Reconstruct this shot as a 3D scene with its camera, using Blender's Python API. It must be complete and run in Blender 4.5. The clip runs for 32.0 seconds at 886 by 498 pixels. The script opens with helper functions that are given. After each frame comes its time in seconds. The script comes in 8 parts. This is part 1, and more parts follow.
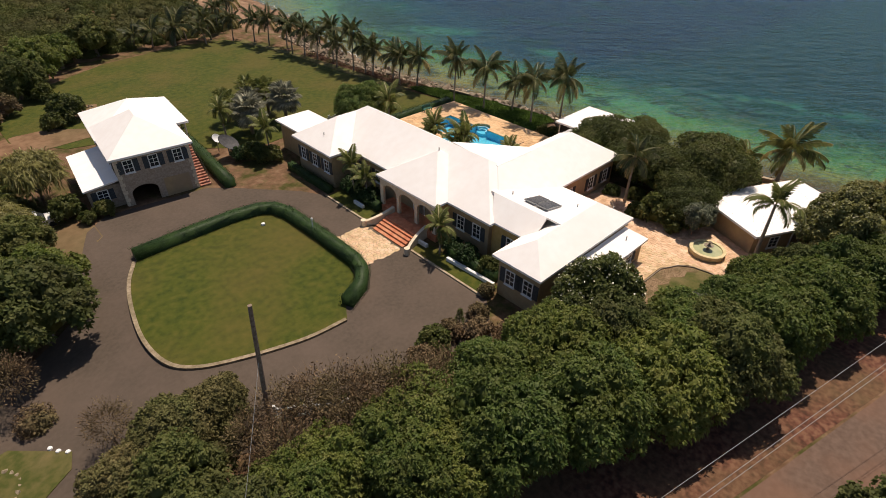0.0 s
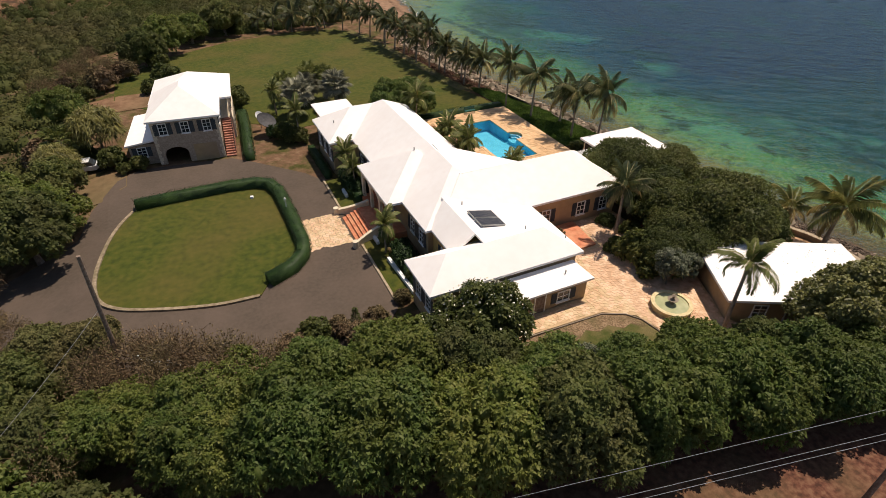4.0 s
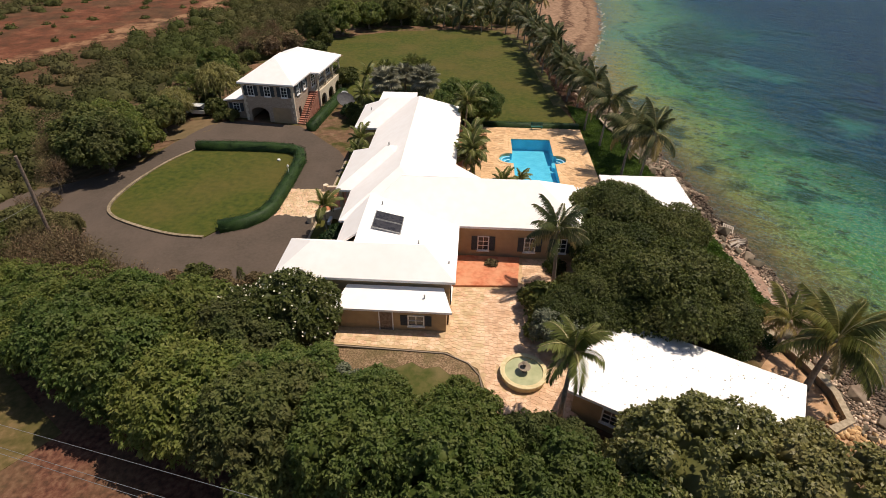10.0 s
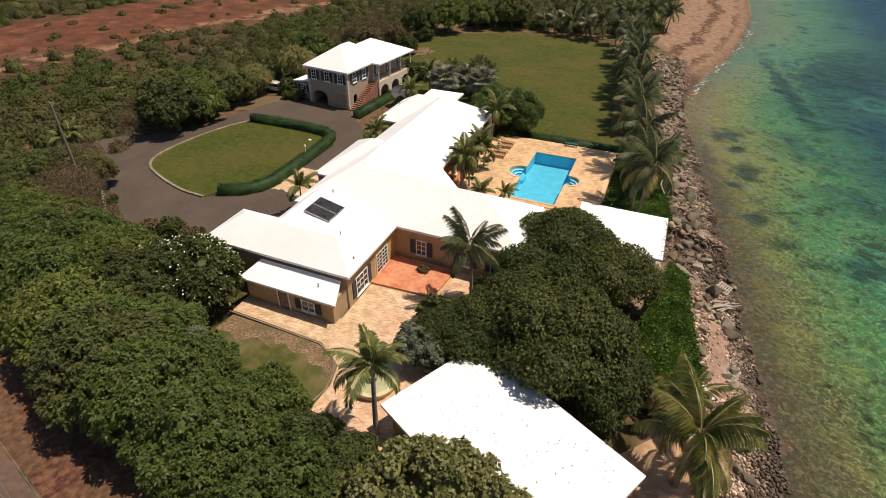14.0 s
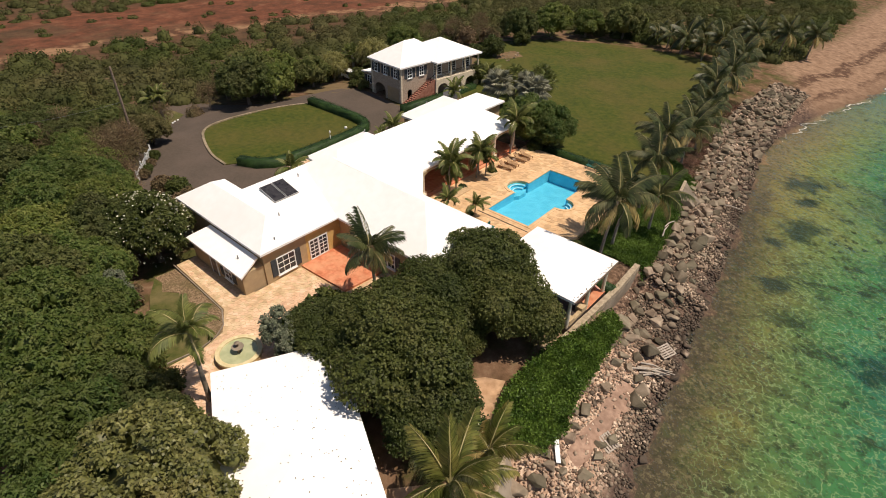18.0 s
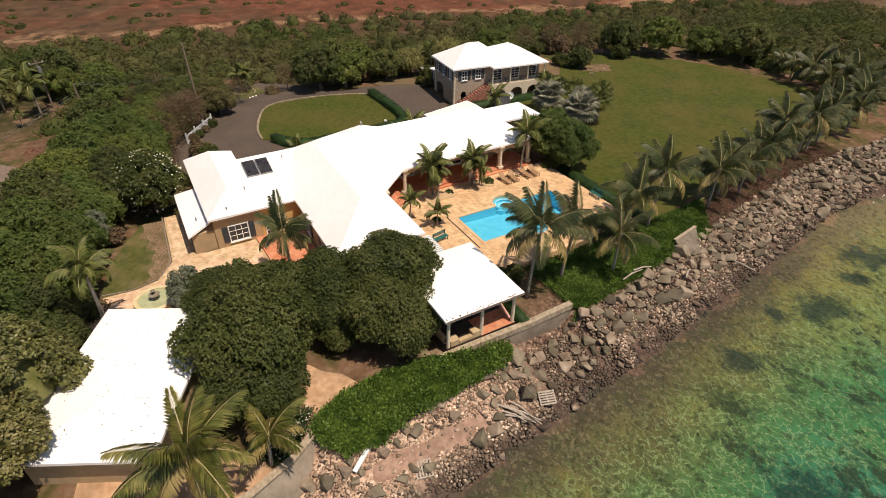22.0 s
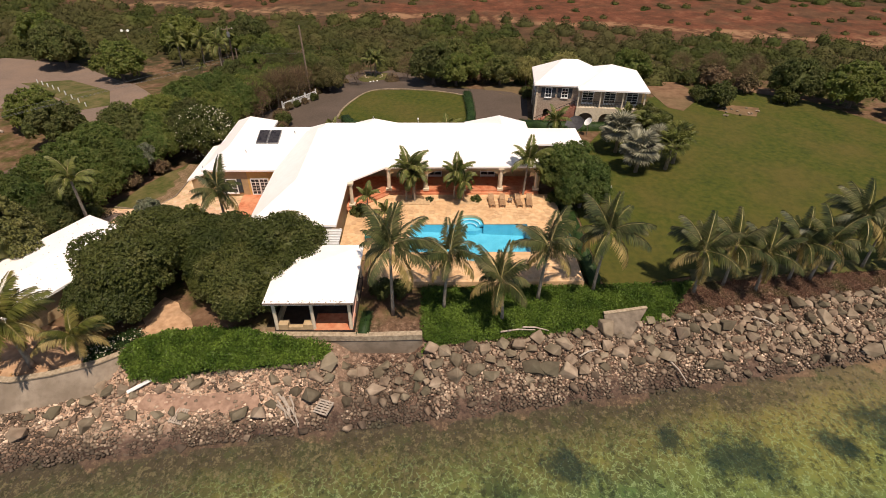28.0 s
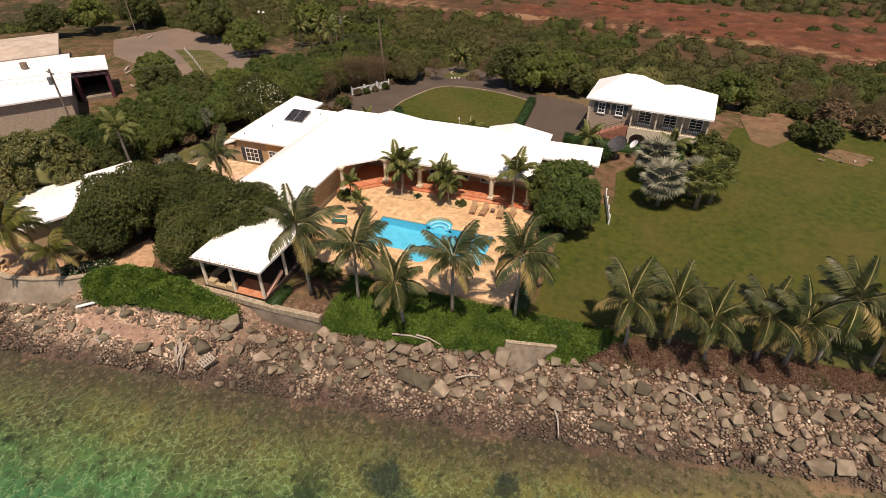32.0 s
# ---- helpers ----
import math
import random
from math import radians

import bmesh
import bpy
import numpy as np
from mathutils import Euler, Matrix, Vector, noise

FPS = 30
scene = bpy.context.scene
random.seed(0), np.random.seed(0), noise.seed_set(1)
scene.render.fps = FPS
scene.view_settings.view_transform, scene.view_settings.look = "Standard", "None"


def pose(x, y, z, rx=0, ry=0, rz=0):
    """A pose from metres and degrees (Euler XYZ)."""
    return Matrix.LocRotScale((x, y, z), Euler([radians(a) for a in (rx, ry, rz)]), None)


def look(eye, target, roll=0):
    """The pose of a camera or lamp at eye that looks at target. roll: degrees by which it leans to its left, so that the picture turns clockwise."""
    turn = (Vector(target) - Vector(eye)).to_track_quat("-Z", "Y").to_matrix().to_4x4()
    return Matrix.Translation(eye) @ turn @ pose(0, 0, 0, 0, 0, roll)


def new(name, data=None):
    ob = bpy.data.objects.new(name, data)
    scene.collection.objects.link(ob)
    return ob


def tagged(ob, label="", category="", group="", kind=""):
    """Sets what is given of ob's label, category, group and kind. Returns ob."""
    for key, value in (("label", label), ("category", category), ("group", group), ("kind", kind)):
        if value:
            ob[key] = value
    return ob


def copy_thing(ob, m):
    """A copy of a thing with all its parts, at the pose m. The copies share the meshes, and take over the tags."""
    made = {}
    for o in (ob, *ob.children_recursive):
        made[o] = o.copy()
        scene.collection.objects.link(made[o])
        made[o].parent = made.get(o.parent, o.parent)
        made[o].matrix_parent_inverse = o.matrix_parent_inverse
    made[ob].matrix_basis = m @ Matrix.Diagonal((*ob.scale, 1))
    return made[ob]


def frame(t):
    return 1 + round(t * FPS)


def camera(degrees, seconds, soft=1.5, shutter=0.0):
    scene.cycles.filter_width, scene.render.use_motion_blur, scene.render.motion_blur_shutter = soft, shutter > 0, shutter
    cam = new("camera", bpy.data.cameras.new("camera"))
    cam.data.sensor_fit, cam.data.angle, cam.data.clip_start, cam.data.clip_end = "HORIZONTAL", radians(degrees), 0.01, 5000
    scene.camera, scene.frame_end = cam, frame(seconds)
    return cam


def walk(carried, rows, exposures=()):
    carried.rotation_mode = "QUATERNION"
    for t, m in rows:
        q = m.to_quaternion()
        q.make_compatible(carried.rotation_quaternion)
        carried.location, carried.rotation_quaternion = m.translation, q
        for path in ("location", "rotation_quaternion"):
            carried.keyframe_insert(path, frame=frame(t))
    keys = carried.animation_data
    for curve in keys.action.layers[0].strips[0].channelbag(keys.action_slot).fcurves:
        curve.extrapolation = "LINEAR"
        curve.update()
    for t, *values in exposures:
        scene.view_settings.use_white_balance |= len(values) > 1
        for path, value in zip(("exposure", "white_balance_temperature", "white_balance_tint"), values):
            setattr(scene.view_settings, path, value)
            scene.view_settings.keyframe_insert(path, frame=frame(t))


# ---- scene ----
import collections

EXPOSURES = ((0.0, 0.0, 6750, 13), (10.0, 0.0, 6600, 12), (19.0, 0.0, 6600, 11), (26.0, 0.0, 6850, 15), (32.0, 0.0, 6900, 16))
cam = camera(78.90, 32.0, 0.85)
ROWS = [
    (0.0, -42.916, -26.158, 30.880, 54.565, -0.976, -43.997),
    (0.5, -40.935, -27.702, 30.907, 54.484, -0.837, -41.652),
    (1.0, -38.914, -29.171, 30.917, 54.459, -0.722, -39.214),
    (1.5, -36.876, -30.534, 30.893, 54.423, -0.654, -36.709),
    (2.0, -34.833, -31.852, 30.858, 54.420, -0.508, -34.367),
    (2.5, -32.762, -33.046, 30.766, 54.444, -0.467, -31.993),
    (3.0, -30.650, -34.186, 30.683, 54.463, -0.392, -29.608),
    (3.5, -28.511, -35.212, 30.606, 54.521, -0.339, -27.376),
    (5.5, -19.751, -38.431, 30.270, 54.782, -0.181, -18.150),
    (6.0, -17.507, -39.008, 30.221, 54.864, -0.161, -15.799),
    (6.5, -15.251, -39.505, 30.148, 54.905, -0.148, -13.485),
    (7.0, -12.981, -39.903, 30.093, 54.962, -0.135, -11.175),
    (7.5, -10.692, -40.197, 30.020, 55.010, -0.188, -8.844),
    (8.0, -8.368, -40.393, 29.959, 55.048, -0.146, -6.424),
    (8.5, -6.064, -40.508, 29.912, 55.101, -0.210, -4.020),
    (9.0, -3.750, -40.512, 29.866, 55.119, -0.247, -1.663),
    (9.5, -1.447, -40.409, 29.817, 55.159, -0.291, 0.892),
    (10.0, 0.864, -40.219, 29.767, 55.203, -0.353, 3.507),
    (10.5, 3.188, -39.916, 29.718, 55.227, -0.393, 6.140),
    (11.0, 5.464, -39.523, 29.710, 55.221, -0.429, 8.582),
    (11.5, 7.705, -39.048, 29.673, 55.267, -0.525, 11.100),
    (12.0, 9.999, -38.519, 29.665, 55.251, -0.537, 13.497),
    (12.5, 12.216, -37.888, 29.704, 55.220, -0.583, 15.735),
    (13.0, 14.469, -37.162, 29.674, 55.251, -0.590, 18.058),
    (13.5, 16.694, -36.363, 29.683, 55.215, -0.595, 20.279),
    (14.0, 18.901, -35.460, 29.726, 55.177, -0.622, 22.578),
    (14.5, 20.998, -34.487, 29.745, 55.142, -0.618, 25.023),
    (16.5, 28.833, -29.632, 29.880, 55.040, -0.729, 34.480),
    (17.0, 30.766, -28.275, 29.988, 55.002, -0.757, 36.764),
    (17.5, 32.651, -26.837, 30.100, 54.946, -0.790, 38.957),
    (18.0, 34.443, -25.262, 30.223, 54.909, -0.787, 41.247),
    (18.5, 36.200, -23.652, 30.313, 54.876, -0.796, 43.634),
    (19.0, 37.843, -21.965, 30.383, 54.862, -0.781, 45.915),
    (19.5, 39.493, -20.214, 30.469, 54.807, -0.764, 48.167),
    (20.0, 41.043, -18.411, 30.523, 54.790, -0.765, 50.427),
    (20.5, 42.544, -16.541, 30.564, 54.759, -0.788, 52.794),
    (21.0, 43.880, -14.599, 30.675, 54.715, -0.814, 55.166),
    (21.5, 45.225, -12.589, 30.760, 54.682, -0.785, 57.561),
    (22.0, 46.485, -10.485, 30.899, 54.664, -0.778, 60.093),
    (22.5, 47.649, -8.358, 31.031, 54.658, -0.782, 62.452),
    (23.0, 48.695, -6.190, 31.155, 54.625, -0.754, 64.864),
    (23.5, 49.643, -4.000, 31.271, 54.613, -0.716, 67.143),
    (24.0, 50.501, -1.760, 31.343, 54.570, -0.697, 69.453),
    (24.5, 51.269, 0.529, 31.371, 54.555, -0.667, 71.910),
    (25.0, 51.928, 2.891, 31.436, 54.541, -0.630, 74.468),
    (25.5, 52.495, 5.282, 31.535, 54.507, -0.585, 76.945),
    (27.5, 53.628, 15.176, 31.846, 54.441, -0.370, 86.719),
    (28.0, 53.689, 17.670, 31.896, 54.442, -0.300, 89.178),
    (28.5, 53.611, 20.199, 31.948, 54.433, -0.223, 91.675),
    (29.0, 53.440, 22.685, 31.967, 54.425, -0.174, 94.123),
    (29.5, 53.175, 25.186, 31.943, 54.421, -0.108, 96.465),
    (30.0, 52.800, 27.685, 31.893, 54.428, -0.031, 98.913),
    (30.5, 52.297, 30.158, 31.872, 54.419, 0.022, 101.504),
    (31.0, 51.711, 32.591, 31.867, 54.388, 0.049, 103.947),
    (31.5, 51.060, 34.955, 31.818, 54.411, 0.123, 106.504),
    (32.0, 50.268, 37.351, 31.779, 54.427, 0.174, 109.069),
]
walk(cam, [(t, pose(x, y, z, rx, ry, rz)) for t, x, y, z, rx, ry, rz in ROWS], EXPOSURES)

# ---------------------------------------------------------------- light
SUN = Vector((0.36, 0.17, 0.92)).normalized()
world = bpy.data.worlds.new("world")
scene.world = world
world.use_nodes = True
wn = world.node_tree.nodes
sky = wn.new("ShaderNodeTexSky")
sky.sky_type = 'NISHITA'
sky.sun_disc = False
sky.sun_elevation = math.asin(SUN.z)
sky.sun_rotation = math.atan2(SUN.x, SUN.y)
world.node_tree.links.new(sky.outputs[0], wn["Background"].inputs[0])
wn["Background"].inputs[1].default_value = 0.078
sun_data = bpy.data.lights.new("sun", 'SUN')
sun_data.energy = 4.7
sun_data.angle = radians(0.5)
sun_data.color = (1.0, 0.89, 0.75)
sun = new("sun", sun_data)
sun.matrix_world = look(SUN * 100, (0, 0, 0))


# ---------------------------------------------------------------- materials
def mat(name, cols, scale=1.0, rough=0.8, bump=0.0, bump_scale=None, metal=0.0, detail=6.0, spread=(0.35, 0.65), island=0.0, rnd=0.0,
        big=None, spec=0.3, translucent=0.0):
    """A surface whose colour runs through cols by noise, with a second, larger stain scale."""
    m = bpy.data.materials.new(name)
    m.use_nodes = True
    nt = m.node_tree
    n, ln = nt.nodes, nt.links
    bsdf = n["Principled BSDF"]
    bsdf.inputs["Roughness"].default_value = rough
    bsdf.inputs["Metallic"].default_value = metal
    bsdf.inputs["Specular IOR Level"].default_value = spec
    tc = n.new("ShaderNodeNewGeometry")
    tex = n.new("ShaderNodeTexNoise")
    tex.inputs["Scale"].default_value = scale
    tex.inputs["Detail"].default_value = detail
    ln.new(tc.outputs["Position"], tex.inputs["Vector"])
    ramp = n.new("ShaderNodeValToRGB")
    el = ramp.color_ramp.elements
    while len(el) < len(cols):
        el.new(0.5)
    for i, c in enumerate(cols):
        el[i].position = spread[0] + (spread[1] - spread[0]) * i / max(1, len(cols) - 1)
        el[i].color = (*c, 1)
    ln.new(tex.outputs["Fac"], ramp.inputs["Fac"])
    out = ramp.outputs["Color"]
    if big:
        t2 = n.new("ShaderNodeTexNoise")
        t2.inputs["Scale"].default_value = big[0]
        t2.inputs["Detail"].default_value = 5
        ln.new(tc.outputs["Position"], t2.inputs["Vector"])
        mr = n.new("ShaderNodeMapRange")
        mr.inputs["From Min"].default_value, mr.inputs["From Max"].default_value = 0.42, 0.66
        ln.new(t2.outputs["Fac"], mr.inputs["Value"])
        mx = n.new("ShaderNodeMix")
        mx.data_type = 'RGBA'
        mul = n.new("ShaderNodeMath")
        mul.operation = 'MULTIPLY'
        mul.inputs[1].default_value = big[2]
        ln.new(mr.outputs["Result"], mul.inputs[0])
        ln.new(mul.outputs[0], mx.inputs["Factor"])
        ln.new(out, mx.inputs["A"])
        mx.inputs["B"].default_value = (*big[1], 1)
        out = mx.outputs["Result"]
    for src, amount in ((tc.outputs["Random Per Island"], island), (None, rnd)):
        if not amount:
            continue
        hsv = n.new("ShaderNodeHueSaturation")
        if src is None:
            src = n.new("ShaderNodeObjectInfo").outputs["Random"]
            if island:
                hue = n.new("ShaderNodeMapRange")
                hue.inputs["To Min"].default_value, hue.inputs["To Max"].default_value = 0.510, 0.486
                ln.new(src, hue.inputs["Value"])
                ln.new(hue.outputs["Result"], hsv.inputs["Hue"])
        mr = n.new("ShaderNodeMapRange")
        mr.inputs["To Min"].default_value, mr.inputs["To Max"].default_value = 1 - amount, 1 + amount
        ln.new(src, mr.inputs["Value"])
        ln.new(mr.outputs["Result"], hsv.inputs["Value"])
        ln.new(out, hsv.inputs["Color"])
        out = hsv.outputs["Color"]
    ln.new(out, bsdf.inputs["Base Color"])
    if bump:
        b = n.new("ShaderNodeBump")
        b.inputs["Strength"].default_value = bump
        b.inputs["Distance"].default_value = 0.05
        tb = n.new("ShaderNodeTexNoise")
        tb.inputs["Scale"].default_value = bump_scale or scale * 4
        tb.inputs["Detail"].default_value = 5
        ln.new(tc.outputs["Position"], tb.inputs["Vector"])
        ln.new(tb.outputs["Fac"], b.inputs["Height"])
        ln.new(b.outputs["Normal"], bsdf.inputs["Normal"])
    if translucent:
        tr = n.new("ShaderNodeBsdfTranslucent")
        ln.new(out, tr.inputs["Color"])
        ms = n.new("ShaderNodeMixShader")
        ms.inputs[0].default_value = translucent
        ln.new(bsdf.outputs[0], ms.inputs[1])
        ln.new(tr.outputs[0], ms.inputs[2])
        ln.new(ms.outputs[0], n["Material Output"].inputs[0])
    return m


ROOF = mat("white_roof_paint", [(0.905, 0.86, 0.82), (0.935, 0.90, 0.865)], 1.3, 0.6, 0.08, 14, big=(0.25, (0.88, 0.82, 0.77), 0.45))
PLASTER = mat("tan_plaster", [(0.40, 0.285, 0.155), (0.46, 0.335, 0.19)], 2.2, 0.85, 0.15, 20, big=(0.4, (0.30, 0.23, 0.16), 0.6))
# Brighter copy of the tan plaster, with the sun's gold put into its colour.
SUNLIT_PLASTER = mat("sunlit_yellow_plaster", [(0.55, 0.36, 0.12), (0.62, 0.42, 0.16)], 2.2, 0.85, 0.15, 20)
STONEWALL = mat("tan_stone_facing", [(0.33, 0.255, 0.19), (0.46, 0.37, 0.285)], 5, 0.9, 0.4, 9)
CREAM = mat("cream_stone", [(0.62, 0.52, 0.38), (0.72, 0.62, 0.47)], 3, 0.8, 0.2, 18)
WHITE = mat("white_paint", [(0.74, 0.74, 0.72), (0.82, 0.82, 0.80)], 3, 0.5)
SHUTTER = mat("dark_shutter_paint", [(0.035, 0.04, 0.045), (0.06, 0.065, 0.07)], 6, 0.55)
GLASS = mat("dark_window_glass", [(0.02, 0.025, 0.03), (0.04, 0.045, 0.05)], 0.7, 0.08, spec=0.6)
# Near-black for unlit interiors, shade put into colour; also iron and the deck strip.
DARK = mat("room_shade_and_dark_paint", [(0.02, 0.017, 0.014), (0.035, 0.03, 0.025)], 1, 0.9)
TERRACOTTA = mat("terracotta_tile", [(0.42, 0.13, 0.060), (0.58, 0.22, 0.115)], 2.2, 0.75, 0.2, 10, rnd=0.12, big=(0.8, (0.58, 0.30, 0.165), 0.6))
ASPHALT = mat("worn_asphalt", [(0.072, 0.054, 0.040), (0.095, 0.072, 0.054)], 3.0, 0.92, 0.3, 40, detail=10.0, spread=(0.3, 0.7), big=(0.16, (0.118, 0.086, 0.066), 0.7))
LAWN = mat("mown_lawn", [(0.032, 0.047, 0.004), (0.056, 0.067, 0.006), (0.082, 0.080, 0.011)], 1.5, 0.95, 0.5, 18, detail=12.0, spread=(0.3, 0.72), big=(0.11, (0.110, 0.080, 0.020), 0.5))
EARTH = mat("dry_red_earth", [(0.15, 0.075, 0.04), (0.25, 0.14, 0.08)], 0.9, 0.95, 0.4, 8, big=(0.06, (0.12, 0.10, 0.045), 0.7))
STONE_CURB = mat("pale_kerb_stone", [(0.27, 0.21, 0.14), (0.44, 0.355, 0.25)], 4, 0.9, 0.3, 12)
FLAG = mat("coral_flagstone", [(0.50, 0.335, 0.19), (0.64, 0.455, 0.28), (0.72, 0.545, 0.36)], 1.6, 0.85, 0.2, 14, island=0.10, rnd=0.10, big=(0.35, (0.50, 0.33, 0.19), 0.5))
FLAGBED = mat("flagstone_mortar", [(0.46, 0.31, 0.17), (0.56, 0.39, 0.225)], 4, 0.9, 0.2, 20)
DECK = mat("pool_deck_stone", [(0.56, 0.35, 0.18), (0.70, 0.48, 0.28)], 2.0, 0.85, 0.15, 12, island=0.12, big=(0.3, (0.50, 0.31, 0.16), 0.6))
POOLTILE = mat("blue_pool_plaster", [(0.12, 0.50, 0.63), (0.17, 0.58, 0.70)], 1.2, 0.4)
CONCRETE = mat("weathered_concrete", [(0.22, 0.175, 0.13), (0.33, 0.27, 0.205)], 2, 0.9, 0.3, 14, detail=9.0, big=(0.5, (0.15, 0.115, 0.08), 0.6))
ROCK = mat("grey_brown_boulder", [(0.110, 0.080, 0.053), (0.195, 0.150, 0.102), (0.330, 0.268, 0.190)], 0.9, 0.9, 0.35, 16, rnd=0.5, spread=(0.25, 0.75), island=0.05, big=(0.35, (0.165, 0.152, 0.098), 0.55))
RUBBLE = mat("broken_rubble", [(0.20, 0.130, 0.090), (0.42, 0.290, 0.205), (0.68, 0.53, 0.40)], 0.5, 0.95, 0.4, 9, island=0.5)
BARK = mat("grey_bark", [(0.12, 0.09, 0.07), (0.22, 0.18, 0.14)], 5, 0.95, 0.5, 20)
PALMBARK = mat("palm_bark", [(0.22, 0.18, 0.14), (0.34, 0.29, 0.23)], 4, 0.95, 0.5, 14)
WOOD = mat("weathered_wood", [(0.16, 0.11, 0.08), (0.28, 0.21, 0.16)], 6, 0.9, 0.3, 20)
METAL = mat("dull_metal", [(0.25, 0.25, 0.25), (0.35, 0.35, 0.34)], 4, 0.5, metal=0.6)
LEAF = mat("mango_leaf", [(0.074, 0.124, 0.026), (0.124, 0.178, 0.042), (0.186, 0.226, 0.066)], 1.5, 0.6, detail=3.0, island=0.16, rnd=0.22, translucent=0.48, spec=0.3, big=(0.22, (0.16, 0.16, 0.035), 0.45))
LEAF_BRIGHT = mat("sunny_leaf", [(0.098, 0.144, 0.028), (0.152, 0.196, 0.044), (0.222, 0.246, 0.070)], 1.5, 0.6, detail=3.0, island=0.16, rnd=0.2, translucent=0.48, spec=0.3, big=(0.22, (0.17, 0.17, 0.04), 0.4))
LEAF_OLIVE = mat("olive_leaf", [(0.084, 0.110, 0.030), (0.132, 0.158, 0.046), (0.185, 0.200, 0.066)], 1.5, 0.65, detail=3.0, island=0.16, rnd=0.2, translucent=0.48, spec=0.25, big=(0.3, (0.12, 0.10, 0.045), 0.45))
LEAF_BROWN = mat("half_dry_leaf", [(0.100, 0.094, 0.034), (0.150, 0.134, 0.052), (0.200, 0.174, 0.074)], 1.2, 0.7, detail=4.0, island=0.3, rnd=0.2, translucent=0.3, spec=0.2, big=(0.35, (0.10, 0.125, 0.036), 0.6))
LEAF_DARK = mat("sea_grape_leaf", [(0.066, 0.084, 0.020), (0.096, 0.114, 0.029), (0.135, 0.142, 0.044)], 0.5, 0.55, island=0.28, rnd=0.15, translucent=0.42, spec=0.28)
LEAF_DRY = mat("dry_scrub_leaf", [(0.135, 0.088, 0.048), (0.220, 0.148, 0.085)], 0.6, 0.8, island=0.45, translucent=0.2, big=(0.3, (0.07, 0.075, 0.02), 0.6))
LEAF_FAR = mat("scrub_leaf", [(0.050, 0.066, 0.016), (0.076, 0.090, 0.022), (0.112, 0.108, 0.034)], 0.12, 0.75, island=0.22, translucent=0.25, spec=0.15, big=(0.032, (0.115, 0.086, 0.045), 0.5))
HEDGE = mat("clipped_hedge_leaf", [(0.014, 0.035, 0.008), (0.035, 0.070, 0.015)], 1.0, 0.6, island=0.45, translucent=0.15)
VINE = mat("beach_vine_leaf", [(0.052, 0.099, 0.012), (0.122, 0.190, 0.028)], 0.8, 0.55, island=0.45, translucent=0.2)
FROND = mat("coconut_frond", [(0.045, 0.062, 0.019), (0.086, 0.098, 0.032), (0.165, 0.154, 0.062)], 0.7, 0.45, island=0.4, translucent=0.25, spec=0.4)
FROND_OLD = mat("yellowing_frond", [(0.22, 0.165, 0.050), (0.38, 0.285, 0.11)], 0.8, 0.6, island=0.3, translucent=0.25)
FROND_GREEN = mat("royal_frond", [(0.090, 0.112, 0.024), (0.170, 0.178, 0.048)], 0.8, 0.55, island=0.3, translucent=0.28, spec=0.3)
FROND_SILVER = mat("silver_fan_leaf", [(0.18, 0.178, 0.120), (0.34, 0.328, 0.23)], 0.8, 0.5, island=0.3, translucent=0.15)
FLOWER = mat("white_flower", [(0.55, 0.5, 0.36), (0.72, 0.68, 0.52)], 1, 0.8, island=0.2)
PANEL = mat("solar_collector_glass", [(0.02, 0.018, 0.02), (0.05, 0.045, 0.045)], 3, 0.25, spec=0.5)


# ---------------------------------------------------------------- mesh helpers
def mesh_from(name, verts, faces, material, smooth=False):
    me = bpy.data.meshes.new(name)
    verts = np.asarray(verts, dtype=np.float32)
    if isinstance(faces, np.ndarray):
        k = faces.shape[1]
        me.vertices.add(len(verts))
        me.vertices.foreach_set("co", verts.ravel())
        me.loops.add(faces.size)
        me.loops.foreach_set("vertex_index", faces.ravel().astype(np.int32))
        me.polygons.add(len(faces))
        me.polygons.foreach_set("loop_start", np.arange(0, faces.size, k, dtype=np.int32))
        me.update(calc_edges=True)
    else:
        me.from_pydata([tuple(map(float, v)) for v in verts], [], faces)
    me.materials.append(material)
    if smooth:
        me.polygons.foreach_set("use_smooth", [True] * len(me.polygons))
    return me


def piece(name, me, parent=None, label="", m=None):
    ob = new(name, me)
    if parent is not None:
        ob.parent = parent
    if m is not None:
        ob.matrix_basis = m
    if label:
        tagged(ob, label)
    return ob


def thing(name, label, category, group="", m=None, kind=""):
    ob = new(name)
    ob.empty_display_size = 0.2
    if m is not None:
        ob.matrix_basis = m
    return tagged(ob, label, category, group, kind)


def part(name, bm, material, parent, label="", m=None, smooth=False):
    me = bpy.data.meshes.new(name)
    bm.normal_update()
    bm.to_mesh(me)
    bm.free()
    me.materials.append(material)
    if smooth:
        me.polygons.foreach_set("use_smooth", [True] * len(me.polygons))
    return piece(name, me, parent, label, m)


def box_bm(x0, x1, y0, y1, z0, z1, bevel=0.0, bm=None):
    bm = bm or bmesh.new()
    vs = [bm.verts.new(c) for c in ((x0, y0, z0), (x1, y0, z0), (x1, y1, z0), (x0, y1, z0), (x0, y0, z1), (x1, y0, z1), (x1, y1, z1), (x0, y1, z1))]
    fs = [bm.faces.new([vs[i] for i in f]) for f in ((3, 2, 1, 0), (4, 5, 6, 7), (0, 1, 5, 4), (1, 2, 6, 5), (2, 3, 7, 6), (3, 0, 4, 7))]
    if bevel:
        es = list({e for f in fs for e in f.edges})
        bmesh.ops.bevel(bm, geom=es, offset=bevel, segments=1, affect='EDGES')
    return bm


